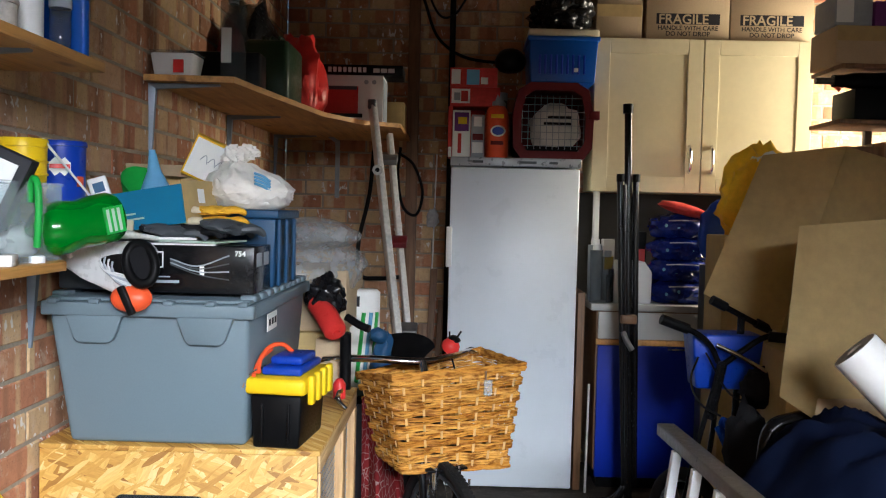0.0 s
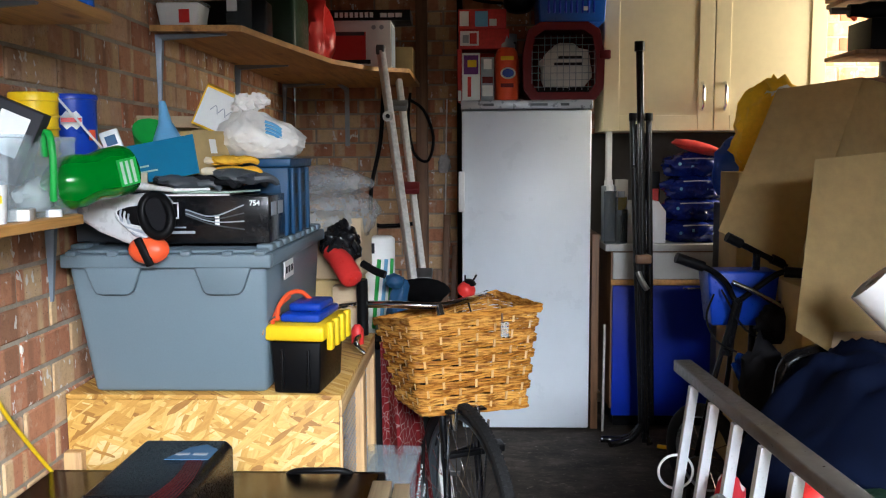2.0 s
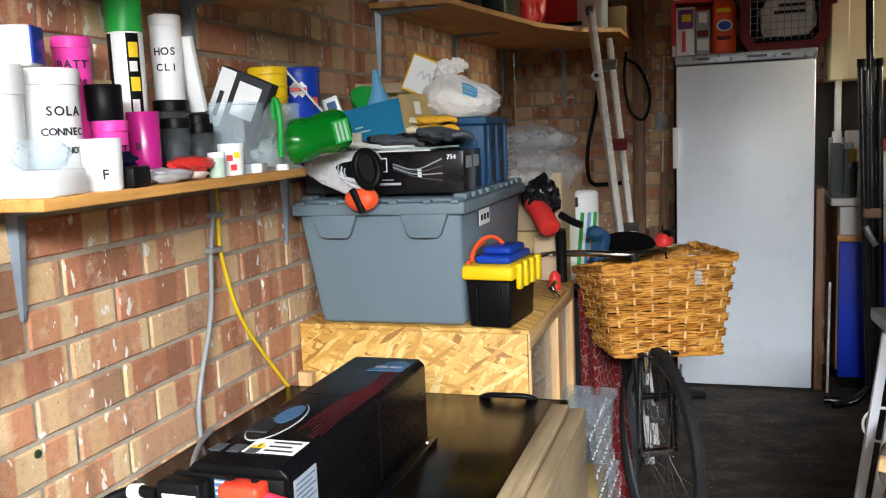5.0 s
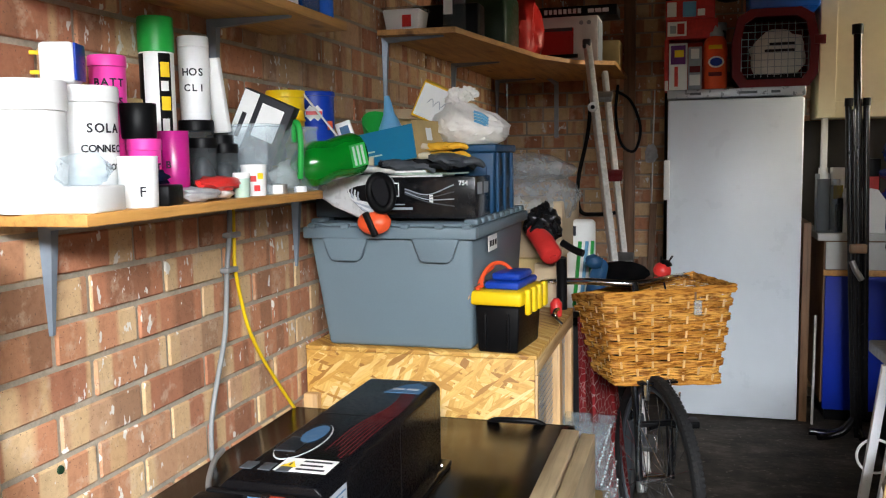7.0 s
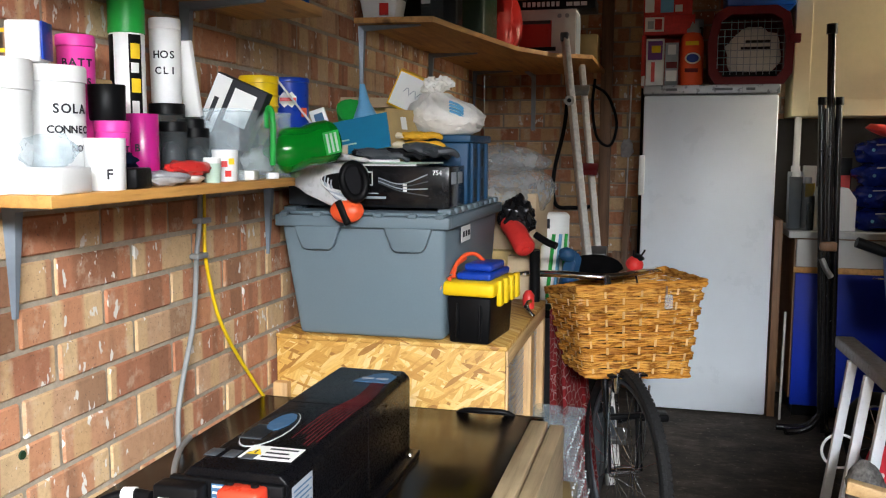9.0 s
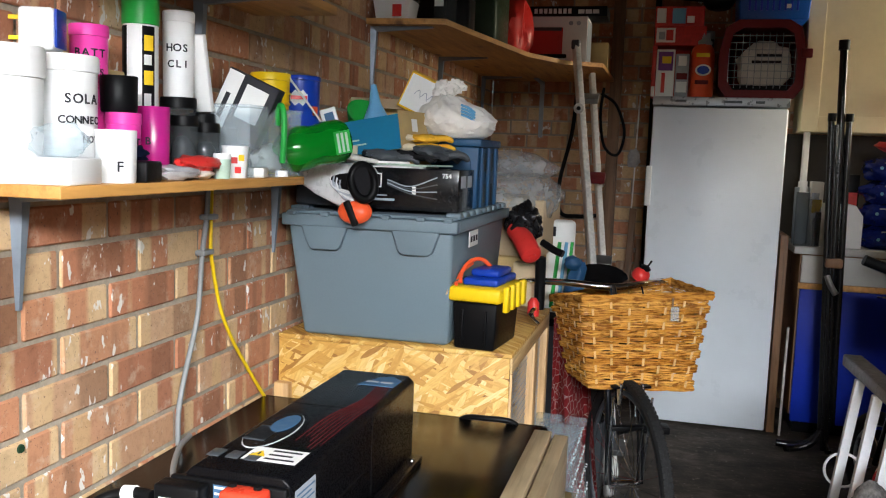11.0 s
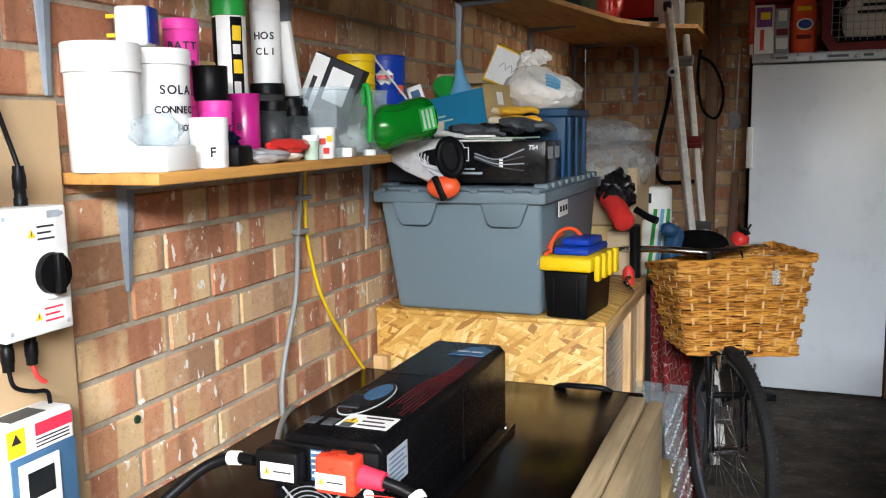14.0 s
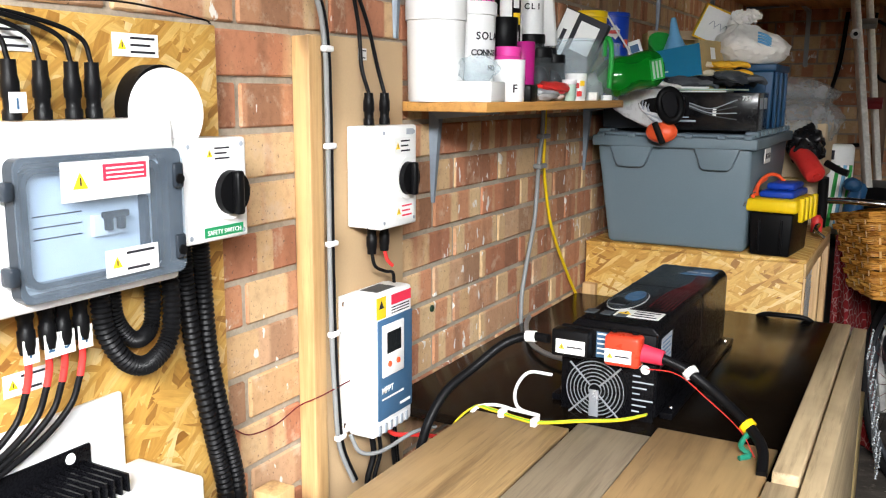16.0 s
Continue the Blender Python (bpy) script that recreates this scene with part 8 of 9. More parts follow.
bm = B(); frustum_box(bm, (-0.15, 0.15, 0.0, 0.30), (-0.162, 0.162, -0.01, 0.31), 0, 0.21, 0.006); part("body", bm, M_tray_blue, bx)
bm = B(); box(bm, -0.17, 0.17, -0.018, 0.318, 0.195, 0.215, 0.004); part("rim", bm, M_tray_blue, bx)
for k in range(9):
    bm = B(); box(bm, -0.115 + k * 0.026, -0.105 + k * 0.026, -0.008, -0.001, 0.04, 0.13, 0.001); part("slat", bm, M_blue_door, bx)
bm = B(); box(bm, 0.05, 0.07, -0.0115, -0.006, 0.05, 0.068); part("label", bm, M_paper, bx)
bm = B(); box(bm, -0.165, 0.165, -0.01, 0.30, 0.2155, 0.25, 0.008); part("lid", bm, M_foam, bx, "pale folded lid")
soft("bin_bag", (1.40, 4.58, FZ + 0.70), (0.14, 0.14, 0.10), 21, M_bin_bag, "black bin bag piled on the blue box", "bag", 0.3, 3, 4, 0.9, 0.35)
soft("black_helmet", (1.155, 4.56, 1.985 + 0.07), (0.075, 0.09, 0.065), 2, M_black, "round black cap on the cartons", "cap", 0.05, 1.5, 3, 0.8, 0.0)

# ---- on the wall cabinet ----
CZ = 2.1885


def fragile_box(x0, x1, y0, z0, z1, text=True, rot=0.0, label="brown moving carton printed with fragile warnings"):
    t = thing("moving_carton", pose((x0 + x1) / 2, y0, z0, 0, 0, rot), label, "carton", "brown moving cartons")
    w, h = x1 - x0, z1 - z0
    bm = B(); box(bm, -w / 2, w / 2, 0, 0.26, 0, h, 0.003); part("carton", bm, M_card_pale, t)
    bm = B(); box(bm, -w / 2 + 0.003, w / 2 - 0.003, -0.0012, -0.0004, h - 0.06, h - 0.0005); part("tape", bm, M_card, t, "brown tape")
    if text:
        bm = B(); box(bm, -0.155, 0.155, -0.0016, -0.0006, 0.078, 0.130); blk = part("print_block", bm, M_ink, t)
        lettering("lettering", "FRAGILE", 0.066, M_card_pale, t, Matrix.Translation((-0.145, -0.0022, 0.081)), 0.001)
        lettering("lettering", "HANDLE WITH CARE", 0.031, M_ink, t, Matrix.Translation((0, -0.0014, 0.050)), 0.0004, "CENTER")
        lettering("lettering", "DO NOT DROP", 0.031, M_ink, t, Matrix.Translation((0, -0.0014, 0.022)), 0.0004, "CENTER")
    return t


fragile_box(1.822, 2.226, 4.632, CZ, CZ + 0.30)
fragile_box(2.232, 2.636, 4.632, CZ, CZ + 0.30)
fragile_box(1.575, 1.800, 4.632, CZ, CZ + 0.17, False, 0, "plain brown carton with crossed-out printed corner")
fragile_box(1.58, 1.80, 4.64, CZ + 0.171, CZ + 0.30, False, 0, "plain brown carton stacked on another")

# ---- on the worktop ----
WZ = 0.9025
for x, y, r, h, mt, cp, lb in ((1.588, 4.47, 0.030, 0.28, M_bottle, M_white, "clear plastic bottle with white cap"), (1.640, 4.46, 0.028, 0.25, M_bottle, M_grey_print, "clear plastic bottle with grey cap"), (1.665, 4.50, 0.022, 0.16, M_black, M_black, "small black bottle"), (1.60, 4.60, 0.035, 0.30, M_grey_print, M_white, "grey plastic bottle")):
    jar("bottle", x, y, WZ, r, h, mt, cp, 0.03, lb + " on the worktop", "bottle", 0.95, r * 0.6, "bottles on the worktop")
packet("yellow_box", 1.645, 1.70, 4.62, 4.70, WZ, WZ + 0.30, M_paper, "pale box with yellow-green label", ((0.1, 0.9, 0.5, 0.72, M_yellow),))
bm = B(); box(bm, 1.600, 1.625, 4.66, 4.72, WZ, WZ + 0.55, 0.002); solid("white_strip", bm, M_white, "white plastic strip standing against the wall", "strip")
whb = thing("white_house_box", pose(1.76, 4.47, WZ), "white carton with a sloping top on the worktop", "carton")
bm = B(); prism(bm, [(-0.085, 0), (0.095, 0), (0.095, 0.15), (0.06, 0.20), (-0.06, 0.20), (-0.085, 0.12)], 0.16, bev=0.003); part("carton", bm, M_paper, whb)
packet("black_red_box", 1.79, 1.86, 4.64, 4.72, WZ, WZ + 0.34, M_black, "black box with red printed end", ((0.1, 0.9, 0.5, 0.75, M_pkg_red),))
for i in range(4):
    p = thing("nappy_pack", pose(2.005, 4.56, WZ + i * 0.105, 0, 0, (3, -4, 2, -2)[i]), "shiny dark blue film-wrapped pack with white spots", "pack", "stack of blue packs")
    bm = B(); lump(bm, (0, 0, 0.052), (0.150, 0.12, 0.068), 30 + i, 0.14, 2.5, 4, 0.76, 0.22); part("pack", bm, M_blue_pack, p)
    for k in range(4):
        bm = B(); lathe(bm, [(0.008, 0), (0.007, 0.002), (0, 0.002)], (-0.09 + k * 0.06, -0.112, 0.05 + 0.012 * ((k + i) % 2)), 10, pose(0, 0, 0, 90)); part("print", bm, M_sky, p, "pale spot")
    bm = B(); tube(bm, [(-0.08, -0.112, 0.085), (0.0, -0.118, 0.088), (0.08, -0.110, 0.084)], 0.003, 5, 4); part("print", bm, M_grey_film, p)
rp = thing("sweet_pack", pose(1.99, 4.47, WZ + 0.425, 0, 14, 0), "red and white printed pack lying on the blue packs", "pack")
bm = B(); lump(bm, (0, 0, 0.03), (0.12, 0.07, 0.028), 41, 0.12, 2, 3, 0.9, 0.1); part("pack", bm, M_pkg_red, rp)
soft("blue_pouch", (2.15, 4.38, WZ + 0.34), (0.10, 0.06, 0.15), 44, M_blue, "blue plastic pouch slumped beside the packs", "pouch", 0.2, 2, 3, 0.9, 0.2, None)
bm = B(); box(bm, 2.06, 2.28, 4.20, 4.40, 0.0, WZ + 0.20, 0.004); solid("tall_box", bm, M_grey_dark, "dark tall box standing beside the base unit", "box")
ys = thing("yellow_sack", pose(2.19, 4.02, 1.25), "bright yellow plastic sack with orange and white contents", "sack")
bm = B(); lump(bm, (0, 0, 0.16), (0.15, 0.12, 0.21), 51, 0.2, 2, 4, 0.76, 0.25); part("sack", bm, M_yel_sack, ys)
bm = B(); lump(bm, (0.02, -0.06, 0.28), (0.09, 0.06, 0.06), 52, 0.35, 3, 3, 0, 0.3); part("contents", bm, M_bag, ys, "white and pink contents")
bm = B(); box(bm, 2.02, 2.42, 3.90, 4.16, 0.0, 1.249, 0.004); solid("tall_carton", bm, M_card, "tall brown carton under the yellow sack", "carton")

# ---- bundle of black poles ----
pl = thing("support_poles", pose(0, 0, 0), "bundle of black metal support poles with curved feet", "stand")
for a, b, r, nm in (((1.682, 4.285, 1.80), (1.722, 4.20, 0.03), 0.0175, "pole"), ((1.650, 4.265, 1.49), (1.700, 4.19, 0.10), 0.014, "pole"), ((1.724, 4.27, 1.49), (1.748, 4.205, 0.10), 0.014, "pole"), ((1.668, 4.24, 1.46), (1.712, 4.17, 0.02), 0.010, "pole")):
    bm = B(); tube(bm, [a, b], r, 12); part(nm, bm, M_black_gloss, pl)
bm = B(); tube(bm, [(1.6815, 4.286, 1.785), (1.681, 4.287, 1.828)], 0.0235, 14); part("pole_cap", bm, M_black, pl)
for x, y, z in ((1.652, 4.264, 1.495), (1.725, 4.27, 1.495)):
    bm = B(); tube(bm, [(x, y, z - 0.02), (x, y, z + 0.015)], 0.018, 12); part("pole_cap", bm, M_black, pl)
bm = B(); box(bm, 1.665, 1.735, 4.195, 4.245, 0.835, 0.875, 0.006); part("clamp", bm, M_dark_wood, pl, "brown clamp")
bm = B(); tube(bm, [(1.675, 4.20, 0.80), (1.69, 4.19, 0.76), (1.715, 4.185, 0.72)], 0.013, 8, 3); part("clamp", bm, M_dark_rail, pl, "metal clamp")
for dx, dy in ((-0.20, 0.02), (-0.17, -0.05)):
    bm = B(); tube(bm, [(1.722, 4.20, 0.20), (1.712, 4.195, 0.12), (1.66, 4.19 + dy * 0.4, 0.045), (1.60, 4.20 + dy * 0.7, 0.02), (1.722 + dx, 4.20 + dy, 0.018)], 0.016, 10, 5); part("foot", bm, M_black_gloss, pl)
bm = B(); tube(bm, [(1.722, 4.20, 0.05), (1.735, 4.16, 0.016)], 0.014, 8); part("foot", bm, M_black_gloss, pl)
bm = B(); tube(bm, [(1.555, 4.395, 0.0), (1.56, 4.40, 0.52)], 0.006, 8); solid("thin_rod", bm, M_alu, "thin metal rod standing beside the fridge", "rod")
bm = B(); box(bm, 1.50, 1.535, 4.43, 4.80, 0.0, 0.95, 0.002); solid("timber_board", bm, M_dark_wood, "dark brown board standing beside the fridge", "board")
bm = B(); box(bm, -0.045, 0.045, -0.012, 0.012, 0, 0.014, 0.004); solid("yellow_reflector", bm, M_yellow, "yellow reflector lying on the floor", "reflector", m=pose(1.81, 4.14, 0.0, 0, 0, -20))

# ---- shelving at the right ----
sv = thing("shelving_unit", pose(0, 0, 0), "dark shelving unit crammed with tools and cartons", "shelving")
for x in (2.66, 3.22):
    for y in (3.80, 4.08):
        bm = B(); box(bm, x, x + 0.03, y, y + 0.03, 0, 2.25, 0.002); part("post", bm, M_dark_rail, sv)
for z in (0.35, 1.0, 1.55, 1.71, 1.93):
    bm = B(); box(bm, 2.43, 3.25, 3.80, 4.11, z, z + 0.018, 0.002); part("board", bm, M_dark_wood, sv)
fragile_box(2.41, 2.80, 3.815, 1.949, 2.10, False, 0, "brown carton on the top of the shelving")
packet("purple_box", 2.56, 2.86, 3.82, 4.02, 2.101, 2.20, M_purple, "dark purple carton stacked on a brown one", (), "carton")
packet("pale_box", 2.40, 2.55, 3.82, 4.02, 2.101, 2.22, M_grey_print, "pale grey box with pink side on a carton", ((0.05, 0.5, 0.1, 0.9, M_paper),), "box")
dr = thing("power_drill", pose(2.40, 3.86, 1.855), "black power drill lying on the shelving", "drill")
bm = B(); tube(bm, [(0.02, 0, 0.03), (0.10, 0, 0.032), (0.24, 0.01, 0.035)], [0.026, 0.034, 0.036], 12, 3); part("body", bm, M_black, dr)
bm = B(); tube(bm, [(-0.05, 0, 0.03), (0.02, 0, 0.03)], 0.014, 10); part("chuck", bm, M_dark_rail, dr)
bm = B(); tube(bm, [(0.03, 0.0, 0.012), (0.05, 0, -0.005)], 0.010, 8); part("trigger", bm, M_orange, dr, "orange trigger")
packet("tool_case", 2.50, 2.95, 3.83, 4.05, 1.7285, 1.854, M_black, "black tool case on the shelving", (), "case")
for i, x in enumerate((2.47, 2.60, 2.74)):
    bm = B(); box(bm, x, x + 0.12, 3.80 - 0.02 * i, 4.05, 1.569 + 0.0, 1.569 + 0.05 + 0.02 * i, 0.004); solid("timber_offcut", bm, M_dark_wood, "dark timber offcut on the shelving", "offcut")
for x, h in ((2.50, 0.10), (2.57, 0.14), (2.66, 0.11), (2.74, 0.15)):
    jar("bottle", x, 3.86, 1.0185, 0.028, h + 0.1, M_bottle, M_white, 0.02, "small bottle on the shelving", "bottle")
soft("dark_rolled_cloth", (2.85, 3.92, 1.30), (0.28, 0.12, 0.22), 61, M_black_cloth, "dark bundle on the shelving", "bundle", 0.25, 2, 3, 0.98, 0.2)
soft("dark_rolled_cloth", (2.85, 3.94, 0.66), (0.30, 0.12, 0.25), 62, M_black_cloth, "dark bundle on the shelving", "bundle", 0.25, 2, 3, 0.98, 0.2)


# ---- cardboard leaning at the right ----
def sheet(name, quads, label, mt):
    t = thing(name, pose(0, 0, 0), label, "cardboard")
    for q in quads:
        bm = B()
        c = [Vector(p) for p in q]
        N = 10
        g = [[bm.verts.new(c[0].lerp(c[1], i / N).lerp(c[3].lerp(c[2], i / N), k / N) + Vector((0, 0.012 * noise.noise(Vector((i * 0.35, k * 0.35, q[0][0] * 7))) * math.sin(math.pi * i / N), 0))) for i in range(N + 1)] for k in range(N + 1)]
        for k in range(N):
            for i in range(N):
                bm.faces.new((g[k][i], g[k][i + 1], g[k + 1][i + 1], g[k + 1][i]))
        bmesh.ops.solidify(bm, geom=bm.faces[:], thickness=0.006)
        part("panel", bm, mt, t)
    return t


sheet("flattened_carton", [[(2.114, 3.75, 1.573), (2.40, 3.65, 1.609), (2.099, 3.45, 0.91), (1.846, 3.55, 1.038)], [(2.394, 3.656, 1.609), (2.70, 3.76, 1.545), (2.44, 3.63, 0.80), (2.093, 3.456, 0.909)]], "large flattened brown carton leaning on the stack", M_card)
sheet("flattened_carton", [[(1.999, 3.05, 1.303), (2.43, 3.10, 1.345), (2.33, 2.92, 0.52), (1.903, 2.90, 0.79)], [(2.424, 3.106, 1.345), (2.66, 3.42, 1.33), (2.56, 3.30, 0.45), (2.324, 2.926, 0.52)]], "large plain brown cardboard sheet leaning in front", M_card)
bm = B(); box(bm, 2.02, 2.62, 3.16, 3.40, 0, 0.88, 0.004); solid("tall_carton", bm, M_card, "brown carton behind the leaning cardboard", "carton")
bm = B(); box(bm, 2.16, 2.70, 3.50, 3.74, 0, 0.95, 0.004); solid("tall_carton", bm, M_card, "brown carton behind the leaning cardboard", "carton")

# ---- child's bicycle ----
kb = thing("child_bicycle", pose(0, 0, 0), "bright blue child's bicycle with black handlebars", "bicycle")
M_blue_metal = plain("blue_enamel", (0.004, 0.05, 0.30), 0.25, 0.2, var=0.1)
for c in ((1.80, 3.50, 0.20), (2.10, 2.98, 0.20)):
    d = Vector((0.5, -0.866, 0))
    pts = [Vector(c) + d * (0.165 * math.cos(a)) + Vector((0, 0, 0.165 * math.sin(a))) for a in [2 * math.pi * i / 36 for i in range(36)]]
    bm = B(); tube(bm, pts, 0.026, 10, 0, True); w = part("tyre", bm, M_rubber, kb, "black tyre")
    bm = B()
    for i in range(0, 36, 3):
        tube(bm, [Vector(c), pts[i]], 0.0015, 4)
    tagged(part("spokes", bm, M_chrome, w), kind="stuff")
    bm = B(); tube(bm, [pt * 0.86 + Vector(c) * 0.14 for pt in pts], 0.008, 6, 0, True); part("rim", bm, M_bright_alu, w)
hd = Vector((1.858, 3.40, 0.70))
for s in (-1, 1):
    o = Vector((0.866, 0.5, 0)) * 0.035 * s
    bm = B(); tube(bm, [Vector((1.80, 3.50, 0.20)) + o, Vector((1.835, 3.44, 0.48)) + o, hd + o * 0.3], 0.010, 8, 3); part("fork_blade", bm, M_black_gloss, kb)
bm = B(); tube(bm, [hd - Vector((0.01, -0.02, 0.10)), hd + Vector((0.015, -0.02, 0.10))], 0.019, 12); part("head_tube", bm, M_black_gloss, kb)
bm = B(); tube(bm, [(1.872, 3.37, 0.58), (1.93, 3.25, 0.42), (2.0, 3.15, 0.30)], 0.021, 12, 4); part("down_tube", bm, M_blue_metal, kb)
bm = B(); tube(bm, [(1.875, 3.36, 0.60), (1.96, 3.24, 0.575), (2.03, 3.10, 0.52)], 0.020, 12, 4); part("top_tube", bm, M_blue_metal, kb)
bm = B(); tube(bm, [(2.0, 3.15, 0.30), (2.03, 3.10, 0.52)], 0.016, 10); part("seat_tube", bm, M_blue_metal, kb)
for s in (-1, 1):
    o = Vector((0.866, 0.5, 0)) * 0.05 * s
    bm = B(); tube(bm, [Vector((2.0, 3.15, 0.30)) + o * 0.4, Vector((2.10, 2.98, 0.20)) + o], 0.009, 8); part("chain_stay", bm, M_blue_metal, kb)
bm = B(); tube(bm, [(1.66, 3.39, 0.955), (1.78, 3.40, 0.91), (1.84, 3.405, 0.86), (1.875, 3.40, 0.80), (1.93, 3.385, 0.84), (2.02, 3.37, 0.905), (2.10, 3.35, 0.905)], 0.011, 10, 5); hb = part("handlebar", bm, M_black_metal, kb)
for a, b in (((1.655, 3.39, 0.957), (1.755, 3.40, 0.922)), ((2.03, 3.37, 0.907), (2.12, 3.345, 0.903))):
    bm = B(); tube(bm, [a, b], 0.019, 10); part("grip", bm, M_black, hb, "black ribbed grip")
bm = B(); tube(bm, [(1.845, 3.36, 0.872), (1.93, 3.35, 0.835), (2.07, 3.34, 0.752)], 0.009, 8, 3); part("crossbar", bm, M_chrome, hb, "shiny crossbar")
bm = B(); tube(bm, [hd + Vector((0.015, -0.02, 0.10)), (1.875, 3.40, 0.80)], 0.013, 8); part("stem", bm, M_black_metal, kb)
bskt = B(); frustum_box(bskt, (1.80, 2.02, 3.44, 3.56), (1.78, 2.04, 3.43, 3.58), 0.70, 0.90, 0.01); part("front_basket", bskt, M_blue, kb, "blue plastic front basket")
bm = B(); tube(bm, [(1.80, 3.42, 0.82), (1.77, 3.40, 0.74), (1.80, 3.38, 0.66), (1.87, 3.36, 0.62)], 0.004, 6, 5); part("brake_cable", bm, M_black, kb)
bm = B(); tube(bm, [(1.82, 3.40, 0.84), (1.90, 3.36, 0.70), (2.0, 3.34, 0.68), (2.06, 3.34, 0.74)], 0.004, 6, 5); part("brake_cable", bm, M_black, kb)
bm = B(); lump(bm, (2.04, 3.08, 0.56), (0.06, 0.11, 0.035), 3, 0.1, 2, 3); part("saddle", bm, M_black, kb, "black saddle")
soft("dark_bag", (2.02, 3.36, 0.72), (0.08, 0.05, 0.07), 91, M_black_cloth, "black bag hung on the child's bicycle", "bag", 0.3, 3, 4, 0.95, 0.3)
soft("dark_bag", (1.93, 3.24, 0.52), (0.07, 0.07, 0.16), 92, M_black_cloth, "dark cloth bag hung on the child's bicycle", "bag", 0.3, 3, 3, 0.95, 0.3)
sk = thing("kick_scooter", pose(0, 0, 0), "black folding scooter standing behind the child's bicycle", "scooter")
bm = B(); tube(bm, [(1.86, 3.455, 1.020), (1.93, 3.465, 0.985), (2.01, 3.475, 0.945), (2.06, 3.48, 0.925)], 0.011, 10, 3); sb = part("handlebar", bm, M_black_metal, sk)
for a, b in (((1.850, 3.454, 1.025), (1.905, 3.462, 0.998)), ((2.02, 3.476, 0.942), (2.075, 3.482, 0.918))):
    bm = B(); tube(bm, [a, b], 0.018, 10); part("grip", bm, M_black, sb, "black foam grip")
bm = B(); tube(bm, [(1.965, 3.47, 0.965), (1.985, 3.60, 0.12)], 0.014, 10); part("stem", bm, M_black_gloss, sk)
bm = B(); box(bm, 1.935, 2.035, 3.60, 3.62, 0.06, 0.13, 0.004); part("fork", bm, M_black, sk)
bm = B(); tube(bm, ring_pts((1.985, 3.61, 0.055), 0.045, "x", 20), 0.010, 8, 0, True); part("wheel", bm, M_rubber, sk)
# child seat ring and spotted cushion
cs = thing("child_chair", pose(1.99, 2.99, 0.0), "black padded child chair with a spotted red cushion", "chair")
bm = B(); tube(bm, [(-0.10, -0.06, 0.25), (-0.11, -0.05, 0.50), (-0.09, -0.03, 0.66), (-0.02, -0.02, 0.70), (0.09, 0.0, 0.71), (0.18, 0.02, 0.68), (0.19, 0.02, 0.45), (0.19, 0.02, 0.25)], 0.027, 10, 6); part("frame", bm, M_black_gloss, cs)
bm = B(); box(bm, -0.10, 0.19, -0.08, 0.20, 0.0, 0.25, 0.02); part("base", bm, M_black, cs)
M_spots, nt, bs = nodes_of("spotted_cloth")
vo = node(nt, "ShaderNodeTexVoronoi", Scale=26.0, Randomness=0.2)
nt.links.new(coords(nt), vo.inputs["Vector"])
nt.links.new(ramp(nt, vo.outputs["Distance"], [(0.26, (0.75, 0.70, 0.66)), (0.30, (0.55, 0.02, 0.035))]), bs.inputs["Base Color"])
bs.inputs["Roughness"].default_value = 0.9
bm = B(); box(bm, -0.075, 0.06, -0.07, -0.03, 0.50, 0.655, 0.012); part("cushion", bm, M_spots, cs, "red cloth with white spots")

# ---- navy blanket heap, roll and cartons ----
def draped(name, c, size, seed, mt, label):
    bm = B()
    N = 88
    g = []
    for i in range(N + 1):
        row = []
        for k in range(N + 1):
            u, v = 2 * i / N - 1, 2 * k / N - 1
            r = min(1.0, math.hypot(u, v) / 1.05)
            h = (1 - r ** 5.5) * size[2] * (1 - 0.30 * max(0.0, u + 0.15))
            f = 0.09 * noise.noise(Vector((u * 2.2 + seed, v * 2.2, 0))) + 0.07 * abs(noise.noise(Vector((u * 5 + seed, v * 3.4 + u * 2, 3)))) + 0.085 * (1 - 2.4 * abs(noise.noise(Vector((u * 3.1 + v * 1.9, v * 1.3 - u * 0.6, seed))))) + 0.012 * noise.noise(Vector((u * 11, v * 9, seed)))
            row.append(bm.verts.new((c[0] + u * size[0], c[1] + v * size[1], max(c[2] + 0.004, c[2] + h + f * (1 - 0.5 * r)))))
        g.append(row)
    for i in range(N):
        for k in range(N):
            bm.faces.new((g[i][k], g[i + 1][k], g[i + 1][k + 1], g[i][k + 1]))
    bmesh.ops.solidify(bm, geom=bm.faces[:], thickness=0.008)
    return solid(name, bm, mt, label, "blanket", angle=80)


draped("navy_blanket", (2.09, 2.38, 0.0), (0.585, 0.48, 0.755), 3, M_navy, "dark navy blanket draped over a heap")
rl = thing("paper_roll", pose(0, 0, 0), "thick roll of white paper leaning on the heap", "roll")
a, b = Vector((1.975, 2.58, 0.985)), Vector((2.46, 2.40, 0.46))
z = (b - a).normalized()
m = Matrix.Translation(a) @ z.to_track_quat("Z", "Y").to_matrix().to_4x4()
bm = B(); lathe(bm, [(0.024, 0.004), (0.024, 0), (0.064, 0), (0.066, 0.003), (0.066, 0.72), (0, 0.72)], (0, 0, 0), 32, m); part("roll", bm, M_paper, rl)
bm = B(); lathe(bm, [(0.0, 0.006), (0.024, 0.006), (0.024, 0.01)], (0, 0, 0), 20, m); part("core", bm, M_card, rl)
fb = thing("moving_carton", pose(2.13, 2.86, 0.58, 0, 0, -28), "open brown carton with red print behind the blanket", "carton", "brown moving cartons")
